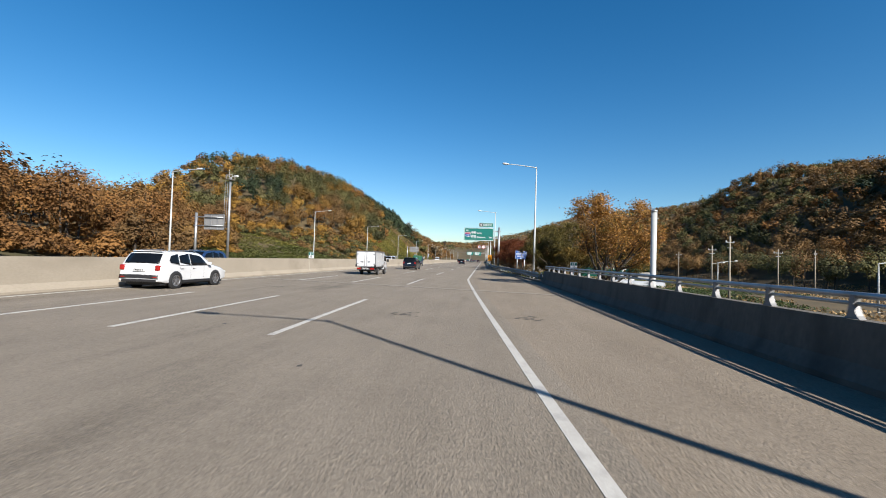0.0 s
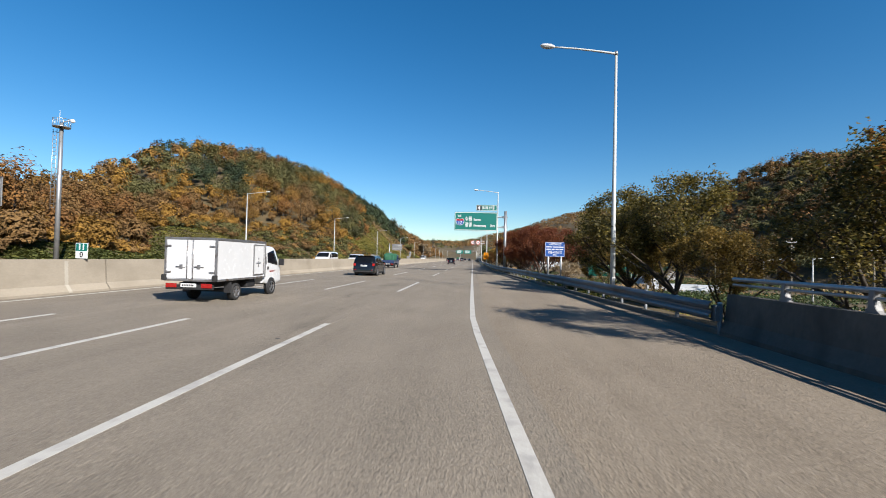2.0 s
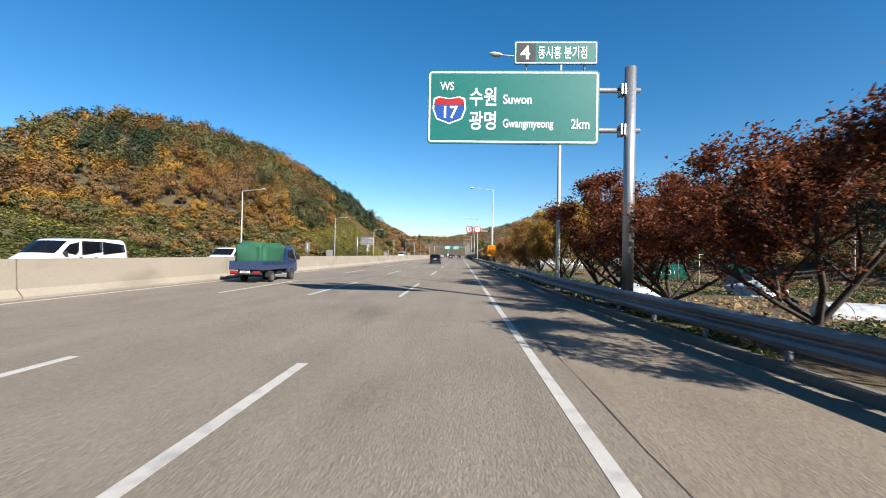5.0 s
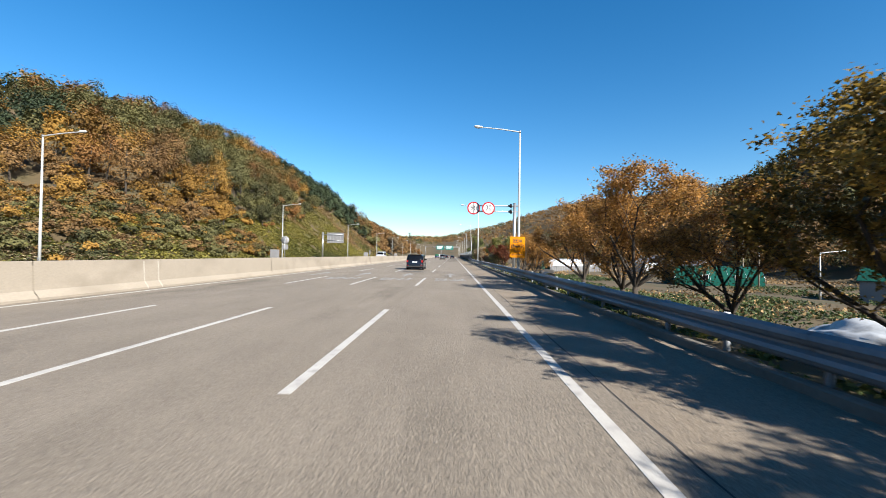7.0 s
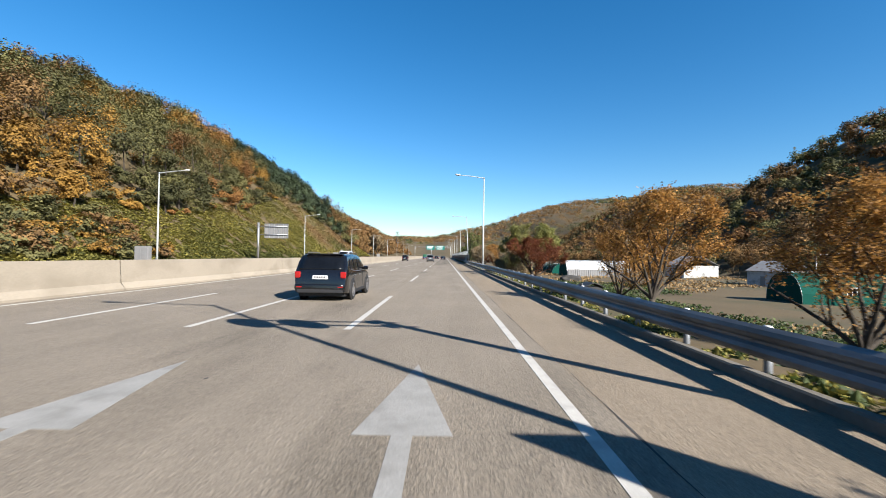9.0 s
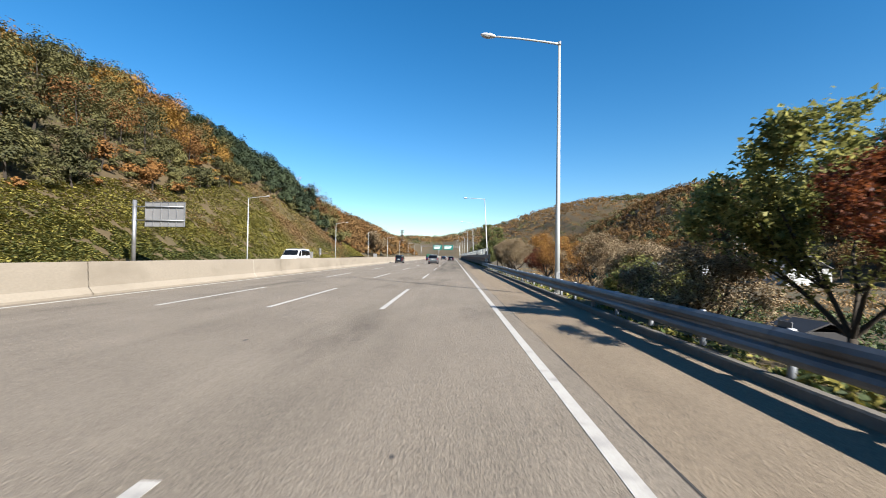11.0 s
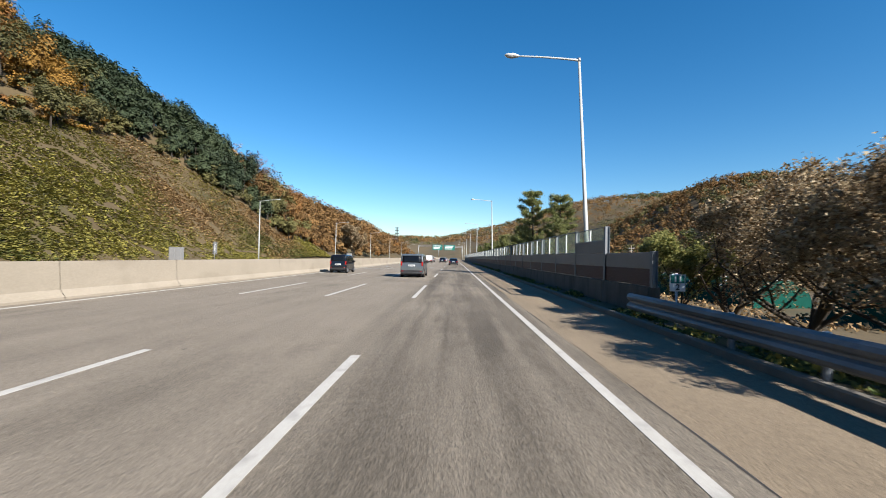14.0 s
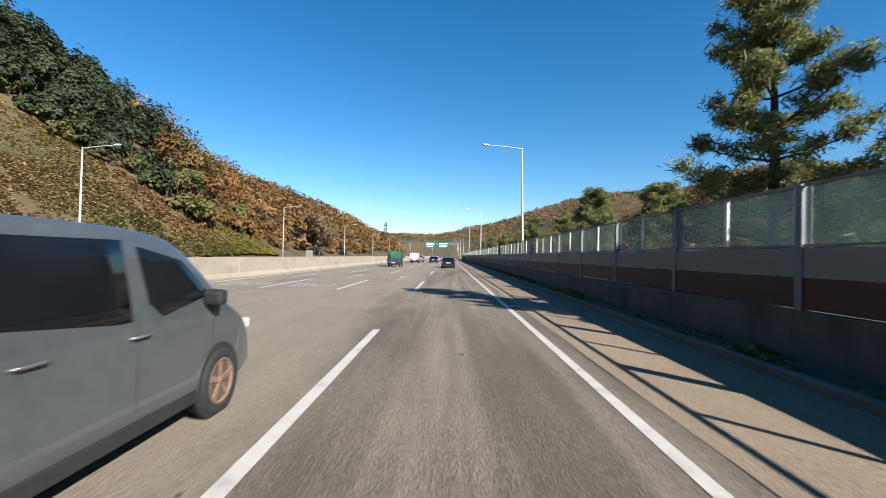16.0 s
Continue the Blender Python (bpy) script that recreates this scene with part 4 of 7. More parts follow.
def narrow_sign_back(x, y):
    s = tagged(empty("sign_seen_from_behind", x, y, 1.27), "narrow upright grey sign back on a short post", "road sign", "signs of the opposite carriageway")
    bm = bmesh.new()
    tube(bm, [(0, 0, 0), (0, 0, 1.2)], 0.03, 10)
    part("post", bm, M_STEEL, s)
    bm = bmesh.new()
    box(bm, -0.19, 0.19, 0.04, 0.06, 0.36, 1.26, 0.008)
    part("sheet", bm, M_GREYPANEL, s)
    for z in (0.6, 1.0):
        bm = bmesh.new()
        box(bm, -0.15, 0.15, -0.04, 0.038, z - 0.02, z + 0.02, 0.004)
        part("clamp", bm, M_STEEL, s)


narrow_sign_back(-15.17, 103.6)


def km_post(x, y, z, upper, lower, label, w=0.56, h=0.56, post=1.0):
    s = tagged(empty("distance_marker", x, y, z), label, "road sign", "distance markers")
    bm = bmesh.new()
    tube(bm, [(0, 0.03, -post - 1.0), (0, 0.03, h)], 0.03, 8)
    part("post", bm, M_STEEL, s)
    bm = bmesh.new()
    box(bm, -w / 2, w / 2, -0.02, 0, 0, h, 0.008)
    p = part("plate", bm, M_WHITE, s)
    bm = bmesh.new()
    box(bm, -w / 2 + 0.02, w / 2 - 0.02, -0.024, -0.018, h * 0.48, h - 0.02)
    part("green_field", bm, M_GREENSIGN, p)
    for word, size, ink, front, rise in ((upper, h * 0.52, M_WHITE, -0.028, h * 0.56), (lower, h * 0.50, M_SIGNBLACK, -0.024, h * 0.08)):
        for k, sign in enumerate(word):
            lettering(sign, size, ink, p, upright((k - (len(word) - 1) / 2) * size * 0.5, front, rise), align="CENTER", bold=0.006)


km_post(7.5, 31.9, 1.27, "11", ".0", "green and white distance marker plate on a post", 0.46, 0.46)
km_post(3.32, 218.3, 0.98, "11", "2", "small green and white distance marker behind the guardrail", 0.36, 0.40, 0.6)
km_post(-15.17 + float(road_x(41)), 41.0, 1.30, "11", "0", "small green distance marker on the median barrier", 0.5, 0.6, 0.0)

# ---- monitoring mast and thick pole ----
mast = tagged(empty("camera_mast", -35.0 + float(road_x(59)), 59.1, 0), "tall grey traffic camera mast with a ladder cage", "mast")
bm = bmesh.new()
tube(bm, [(0, 0, 0), (0, 0, 12.3)], [0.2, 0.14], 14)
part("pole", bm, M_STEEL, mast)
bm = bmesh.new()
for x in (-0.75, -0.4):
    tube(bm, [(x, 0, 5.0), (x, 0, 11.8)], 0.025, 6)
for k in range(20):
    tube(bm, [(-0.75, 0, 5.1 + k * 0.34), (-0.4, 0, 5.1 + k * 0.34)], 0.016, 6)
for z in (5.3, 8.4, 11.5):
    tube(bm, [(-0.4, 0, z), (0, 0, z)], 0.03, 6)
part("ladder", bm, M_STEEL, mast)
bm = bmesh.new()
lathe(bm, [(0.62, 0), (0.62, 0.06)], 16, pose(0, 0, 11.9))
for k in range(10):
    a = 2 * math.pi * k / 10
    tube(bm, [(0.6 * math.cos(a), 0.6 * math.sin(a), 11.9), (0.6 * math.cos(a), 0.6 * math.sin(a), 12.6)], 0.018, 6)
tube(bm, [(0.6 * math.cos(a), 0.6 * math.sin(a), 12.6) for a in np.linspace(0, 2 * math.pi, 17)], 0.018, 6)
part("platform", bm, M_STEEL, mast)
bm = bmesh.new()
tube(bm, [(0, 0, 12.3), (0.6, 0, 12.5), (1.0, 0, 12.6)], 0.035, 8)
bmesh.ops.create_uvsphere(bm, u_segments=12, v_segments=8, radius=0.17, matrix=Matrix.Translation((1.0, 0, 12.45)))
tube(bm, [(-0.2, 0, 12.3), (-0.2, 0, 13.4)], 0.015, 6)
part("dome_camera", bm, M_WHITE, mast)

thick = tagged(empty("bridge_pole", 9.2, 22.4, -3), "thick pale steel pole behind the bridge parapet", "pole")
bm = bmesh.new()
tube(bm, [(0, 0, 0), (0, 0, 7.2)], 0.13, 14)
part("shaft", bm, M_POLE, thick)
bm = bmesh.new()
lathe(bm, [(0.15, 0), (0.15, 0.07), (0.05, 0.12)], 14, pose(0, 0, 7.2))
tube(bm, [(0.12, 0, 6.9), (0.2, 0, 6.9)], 0.03, 6)
part("cap", bm, M_STEEL, thick)

# ---- overhead gantry far ahead ----
gantry = tagged(empty("sign_gantry", 0, 575, 0), "steel gantry with green direction signs across the carriageway", "gantry")
for x in (-32.5, -15.17, 4.8):
    bm = bmesh.new()
    tube(bm, [(x, 0, 0), (x, 0, 11.5)], 0.3, 10)
    part("leg", bm, M_STEEL, gantry)
bm = bmesh.new()
for z in (10.2, 11.2):
    tube(bm, [(-32.5, 0, z), (4.8, 0, z)], 0.12, 8)
for k in range(19):
    tube(bm, [(-32.5 + k * 1.96, 0, 10.2), (-31.5 + k * 1.96, 0, 11.2)], 0.06, 6)
part("truss", bm, M_STEEL, gantry)
for x0, x1 in ((-20.5, -12.0), (-10.5, -1.5)):
    part("green_panel", rounded(bmesh.new(), x0, x1, 7.6, 12.2, -0.35, -0.25, 0.2), M_GREENSIGN, gantry)
    bm = bmesh.new()
    for k in range(3):
        box(bm, x0 + 0.8, x1 - 2.5 + k * 0.7, -0.37, -0.355, 8.4 + k * 1.2, 9.0 + k * 1.2)
    part("bars", bm, M_WHITE, gantry)

# lattice pylon beyond the opposite carriageway
pylon = tagged(empty("lattice_pylon", -49, 556, 0), "slim dark steel lattice mast beyond the road", "mast")
bm = bmesh.new()
for sx in (-1, 1):
    for sy in (-1, 1):
        tube(bm, [(sx * 1.5, sy * 1.5, 0), (sx * 0.5, sy * 0.5, 25)], 0.12, 6)
for k in range(12):
    a, b = 1.5 - k / 12, 1.5 - (k + 1) / 12
    z0, z1 = 25 * k / 12, 25 * (k + 1) / 12
    for s1 in (-1, 1):
        tube(bm, [(-a, s1 * a, z0), (b, s1 * b, z1)], 0.06, 4)
        tube(bm, [(s1 * a, -a, z0), (s1 * b, b, z1)], 0.06, 4)
for z in (20, 22.5, 24.5):
    box(bm, -1.6, 1.6, -0.3, 0.3, z, z + 0.5)
part("lattice", bm, M_TRIM, pylon)

# ---- marks on the road ----
marks = tagged(empty("road_writing"), "worn white painted direction words and arrows on the lanes", "road marking", kind="structure")


def flat_poly(name, pts, material, parent, z=0.004, h=0.003):
    bm = bmesh.new()
    vs = [bm.verts.new((x, y, z - h)) for x, y in pts]
    f = bm.faces.new(vs)
    r = bmesh.ops.extrude_face_region(bm, geom=[f])
    bmesh.ops.translate(bm, verts=[q for q in r["geom"] if isinstance(q, bmesh.types.BMVert)], vec=(0, 0, h))
    return part(name, bm, material, parent)


def arrow(xc_, y0, y1, w=0.2, head=0.95):
    flat_poly("arrow", [(xc_ - w / 2, y0), (xc_ + w / 2, y0), (xc_ + w / 2, y1 - 2.6), (xc_ + head / 2, y1 - 2.6), (xc_, y1), (xc_ - head / 2, y1 - 2.6), (xc_ - w / 2, y1 - 2.6)], M_WORN, marks)


for x in (-1.78, -5.33, -8.88, -12.4):
    arrow(x, 126.9, 132.6)
for x in (-5.33, -8.88, -12.4):
    arrow(x, 270.0, 276.0)
for body, x in (("판교", -1.80), ("안산", -5.45), ("안산", -9.0)):
    lettering(body, 1.0, M_WORN, marks, pose(x, 122.55, 0.004) @ Matrix.Diagonal((1.22, 2.75, 1, 1)), align="CENTER", depth=0.0015, bold=0.03, name="road_word")
for body, x in (("안산", -8.9), ("안산", -12.4)):
    lettering(body, 1.0, M_WORN, marks, pose(x, 262.5, 0.004) @ Matrix.Diagonal((1.22, 2.75, 1, 1)), align="CENTER", depth=0.0015, bold=0.03, name="road_word")

# expansion joints of the bridge ends, with their pale bands
joints = tagged(empty("expansion_joints"), "dark rubber expansion joints in pale concrete bands", "road joint", kind="structure")


def joint(xa, ya, xb, yb, band=0.55, gap=0.07):
    s = (yb - ya) / (xb - xa)
    flat_poly("pale_band", [(xa, ya - 0.06), (xb, yb - 0.06), (xb, yb + band), (xa, ya + band)], M_PATCH, joints, z=0.003, h=0.002)
    flat_poly("rubber_strip", [(xa, ya - gap), (xb, yb - gap), (xb, yb + gap), (xa, ya + gap)], M_CHAR, joints, z=0.0075, h=0.003)


joint(-14.3, 28.4, 6.1, 23.25, 0.62, 0.05)
# the worn joint between lane and shoulder
ys_j = np.arange(60, 420, 0.5)
v = []
for sgn in (-1, 1):
    v.append(np.stack([0.43 + 0.05 * (vnoise(ys_j / 3.0, ys_j * 0, 7) - 0.5) + 0.02 * (vnoise(ys_j / 0.6, ys_j * 0, 9) - 0.5) + sgn * (0.003 + 0.022 * np.clip(vnoise(ys_j / 1.3, ys_j * 0 + 3, 8) - 0.35, 0, 1)), ys_j, np.full_like(ys_j, 0.004)], 1))
n = len(ys_j)
i = np.arange(n - 1)
new("tar_crack", np_mesh("tar_crack", np.concatenate(v), np.stack([i, i + n, i + n + 1, i + 1], 1), M_CHAR)).parent = joints
# small dark spots of tar and rubber
spots = tagged(empty("tar_spots"), "scattered dark tar spots and stains on the asphalt", "road stain", kind="stuff")
rng = random.Random(5)
bm = bmesh.new()
for k in range(260):
    x, y, r = rng.uniform(-13.5, 2.4), rng.uniform(2, 330), rng.choice((0.012, 0.015, 0.02, 0.03, 0.05))
    n = 9
    vs = [bm.verts.new((x + r * rng.uniform(0.6, 1.1) * math.cos(2 * math.pi * q / n), y + 1.6 * r * rng.uniform(0.6, 1.1) * math.sin(2 * math.pi * q / n), 0.0035)) for q in range(n)]
    bm.faces.new(vs)
part("spot", bm, M_CHAR, spots)
M_OIL = mat("old_oil_stain", (0.04, 0.0341, 0.0262), (0.0753, 0.0636, 0.0487), big=1.5, fine=14, rough=0.9, bump=0.3)
for x, y, r in ((-1.0, 13.85, 0.22), (2.57, 14.1, 0.24), (-8.97, 21.88, 0.2), (-1.35, 199.4, 0.16)):
    bm = bmesh.new()
    for q in range(16):
        a, b = rng.gauss(0, r), rng.gauss(0, r * 1.2)
        s = rng.uniform(0.2, 0.5) * r
        bm.faces.new([bm.verts.new((x + a + s * rng.uniform(0.6, 1.1) * math.cos(2 * math.pi * u / 8), y + b + s * rng.uniform(0.6, 1.1) * math.sin(2 * math.pi * u / 8), 0.0042 + 0.0002 * q)) for u in range(8)])
    part("oil_stain", bm, M_OIL, spots)

# ---- woods and plants ----
def leaf_cards(centres, size, rng, flat=0.0, long=1.0, outward=None, three=False):
    """Small folded leaves or sprays round the given places, each four corners. flat: 1 lays them level."""
    n = len(centres)
    nrm = rng.normal(size=(n, 3))
    nrm[:, 2] = np.abs(nrm[:, 2]) + 3 * flat
    if outward is not None:
        nrm = nrm * 0.36 + outward
    nrm /= np.linalg.norm(nrm, axis=1, keepdims=True)
    t = rng.normal(size=(n, 3))
    t -= (t * nrm).sum(1, keepdims=True) * nrm
    t /= np.linalg.norm(t, axis=1, keepdims=True)
    b = np.cross(nrm, t)
    s = (np.asarray(size) * rng.uniform(0.6, 1.35, n))[:, None]
    kink = s * rng.uniform(-0.25, 0.25, (n, 1))
    if three:
        v = np.empty((n, 3, 3))
        a = rng.uniform(0, 2 * np.pi, (n, 1))
        for k in range(3):
            g = a + k * 2.09 + rng.uniform(-0.4, 0.4, (n, 1))
            v[:, k] = centres + 0.62 * s * (t * np.cos(g) * long + b * np.sin(g))
        return v.reshape(-1, 3), np.arange(3 * n).reshape(n, 3)
    v = np.empty((n, 4, 3))
    v[:, 0] = centres - t * s * 0.5 * long
    v[:, 1] = centres + b * s * rng.uniform(0.25, 0.5, (n, 1)) + nrm * kink + t * s * rng.uniform(-0.2, 0.2, (n, 1))
    v[:, 2] = centres + t * s * 0.5 * long
    v[:, 3] = centres - b * s * rng.uniform(0.25, 0.5, (n, 1)) + nrm * kink + t * s * rng.uniform(-0.2, 0.2, (n, 1))
    return v.reshape(-1, 3), np.arange(4 * n).reshape(n, 4)


def crowns(px, py, pz, height, width, per_tree, clumps, size, rng, cone=0.0):
    """Places of leaf sprays for many trees at once: clumps on each crown's shell, sprays round each clump."""
    n = len(px)
    u = rng.normal(size=(n, clumps, 3))
    u /= np.linalg.norm(u, axis=2, keepdims=True)
    u[:, :, 2] = u[:, :, 2] * 0.9 + 0.12
    r = rng.uniform(0.3, 0.88, (n, clumps, 1))
    c = u * r
    k = per_tree // clumps
    off = rng.normal(size=(n, clumps, k, 3))
    off *= rng.uniform(0.17, 0.27, (n, clumps, 1, 1)) / np.linalg.norm(off, axis=3, keepdims=True) ** 0.75
    p = c[:, :, None, :] + off
    zrel = (p[..., 2] + 1) / 2
    shrink = 1 - cone * np.clip(zrel, 0, 1)
    X = px[:, None, None] + p[..., 0] * shrink * (width / 2)[:, None, None]
    Y = py[:, None, None] + p[..., 1] * shrink * (width / 2)[:, None, None]
    Z = pz[:, None, None] + height[:, None, None] * (0.2 + 0.8 * np.clip(zrel, -0.05, 1.1))
    out = c[:, :, None, :] * 0.9 + off * 2.2 + np.array([0, 0, 0.35])
    return np.stack([X.ravel(), Y.ravel(), Z.ravel()], 1), out.reshape(-1, 3)


def stuff(name, verts, quads, material, label, category, tones=None):
    me = np_mesh(name, verts, quads, material)
    if tones is not None:
        me.attributes.new("tone", "FLOAT", "FACE").data.foreach_set("value", tones.astype(np.float32))
    return tagged(new(name, me), label, category, kind="stuff")


def tree_line(y):
    return np.interp(y, [-150, 55, 72, 90, 102, 120, 148, 158, 166, 205, 222, 242, 252, 270, 285, 293, 300, 305, 309, 330, 640], [3, 3, 8, 14, 24, 31, 34, 20, 10, 10, 13, 16, 19, 22, 25, 21, 15.5, 10, 4, 2.5, 4])


SPECIES = {}


def plant_left():
    rng = np.random.default_rng(11)
    px, py = [], []
    for step, d0, d1 in ((5.5, 0, 70), (7.0, 70, 190)):
        gy, gd = np.meshgrid(np.arange(-60, 640, step), np.arange(d0, d1, step), indexing="ij")
        y = (gy + rng.uniform(-0.45, 0.45, gy.shape) * step).ravel()
        d = (gd + rng.uniform(-0.45, 0.45, gd.shape) * step).ravel()
        keep = (d > tree_line(y)) & (d < 128)
        px.append(road_x(y[keep]) - 37 - d[keep])
        py.append(y[keep])
    # the pine spur stands closer, and brush fills the ground under the trees
    n = 150
    y = rng.uniform(286, 326, n)
    dd = tree_line(y) + 1 + rng.uniform(0, 34, n)
    px.append(road_x(y) - 37 - dd)
    py.append(y)
    n = 1300
    y = np.concatenate([rng.uniform(84, 345, 1000), rng.uniform(26, 88, n - 1000)])
    dd = tree_line(y) + 0.5 + rng.uniform(0, 30, n) * rng.uniform(0.2, 1, n)
    low = np.concatenate([np.zeros(sum(len(a) for a in px)), np.ones(n)])
    px.append(road_x(y) - 37 - dd)
    py.append(y)
    # shrubs in front of the wood where the cut slope is rough
    n = 280
    y = rng.uniform(126, 184, n)
    dd = 0.8 + rng.uniform(0, 1, n) ** 0.8 * (tree_line(y) - 0.5)
    low = np.concatenate([low, np.ones(n)])
    px.append(road_x(y) - 37 - dd)
    py.append(y)
    px, py = np.concatenate(px), np.concatenate(py)
    d = -(px - road_x(py)) - 37
    pick = vnoise(px / 21, py / 21, 21) * 0.5 + vnoise(px / 8, py / 8, 22) * 0.2 + rng.uniform(0, 0.3, len(px))
    bell = lambda y, dd, ry, rd: np.exp(-((py - y) / ry) ** 2 - ((d - dd) / rd) ** 2)
    pine_zone = bell(303, 40, 20, 30) * 1.3 + bell(285, 100, 22, 18) * 0.35 + bell(178, 62, 18, 20) * 0.7 + bell(240, 112, 60, 9) * 0.5 + bell(262, 70, 25, 12) * 0.45
    gold_zone = bell(229, 26, 8, 5) + bell(262, 27, 6, 4) + bell(276, 50, 9, 9) + bell(322, 22, 8, 12)
    edge = (d - tree_line(py)) < 7
    kind = np.where(pick < 0.36, 0, np.where(pick < 0.50, 1, np.where(pick < 0.63, 2, 3)))
    kind = np.where((py > 105) & (py < 198), np.where(pick < 0.22, 0, np.where(pick < 0.46, 1, np.where(pick < 0.64, 3, 2))), kind)
    # gold and orange along the foot of the wood near the mast, olive on the long slope
    kind = np.where((py < 105) & (d < 45) & (pick > 0.34), np.where(pick > 0.80, 3, np.where(pick > 0.52, 1, 0)), kind)
    kind = np.where((py > 66) & (py < 84) & (d > 7) & (d < 15), np.where(rng.uniform(size=len(px)) < 0.75, 3, 0), kind)
    kind = np.where((py > 192) & (py < 285) & (d < 80) & (pick > 0.36) & (pick < 0.64), 2, kind)
    kind = np.where(gold_zone > 0.55, np.where(rng.uniform(size=len(px)) < 0.35, 3, 0), kind)
    kind = np.where((py > 326) & (d < 60) & (kind > 1), 1, kind)
    kind = np.where(pine_zone + rng.uniform(-0.15, 0.15, len(px)) > 0.42, 4, kind)
    h = rng.uniform(5.5, 12.0, len(px)) * np.where(edge, 0.62, 1.0) * np.where(kind == 4, 0.92, 1.0) * np.where((py > 92) & (py < 165), 0.76, 1.0)
    w = h * rng.uniform(0.56, 0.82, len(px)) + 0.8
    h = np.where(low > 0, rng.uniform(1.4, 3.2, len(px)), h)
    w = np.where(low > 0, h * 1.1 + 0.6, w)
    kind = np.where((low > 0) & (kind == 4), 2, kind)
    shrub = np.arange(len(px)) >= len(px) - 280
    kind = np.where(shrub, rng.choice((2, 2, 2, 1, 1, 3), len(px)), kind)
    return px, py, land(px, py) - 0.3, h, w, kind, d


def plant_right():
    rng = np.random.default_rng(12)
    step = 6.5
    gy, gx = np.meshgrid(np.arange(40, 690, step), np.arange(88, 345, step), indexing="ij")
    y = (gy + rng.uniform(-0.45, 0.45, gy.shape) * step).ravel()
    x = (gx + rng.uniform(-0.45, 0.45, gx.shape) * step).ravel()
    keep = (x < 225) | (y > 420)
    x, y = x[keep], y[keep]
    pick = vnoise(x / 23, y / 23, 31) * 0.6 + vnoise(x / 8, y / 8, 32) * 0.25 + rng.uniform(0, 0.15, len(x))
    kind = np.where(pick < 0.24, 0, np.where(pick < 0.56, 1, np.where(pick < 0.68, 2, np.where(pick < 0.72, 1, np.where(pick < 0.8, 0, 4)))))
    h = rng.uniform(7, 11, len(x))
    return x, y, land(x, y) - 0.3, h, h * rng.uniform(0.65, 0.9, len(x)) + 0.8, kind, x - 90


def plant_far():
    rng = np.random.default_rng(13)
    step = 15.5
    gy, gx = np.meshgrid(np.arange(640, 1500, step), np.arange(-420, 1000, step), indexing="ij")
    y = (gy + rng.uniform(-0.45, 0.45, gy.shape) * step).ravel()
    x = (gx + rng.uniform(-0.45, 0.45, gx.shape) * step).ravel()
    keep = (np.abs(x + 15) > 45 + 0.0 * y) | (y > 950)
    x, y = x[keep], y[keep]
    pick = vnoise(x / 60, y / 60, 41) * 0.7 + rng.uniform(0, 0.3, len(x))
    kind = np.where(pick < 0.62, 1, np.where(pick < 0.78, 2, 4))
    h = rng.uniform(9, 14, len(x))
    return x, y, land(x, y) - 1.5, h, h * 1.3 + 6, kind, np.full(len(x), 500.0)


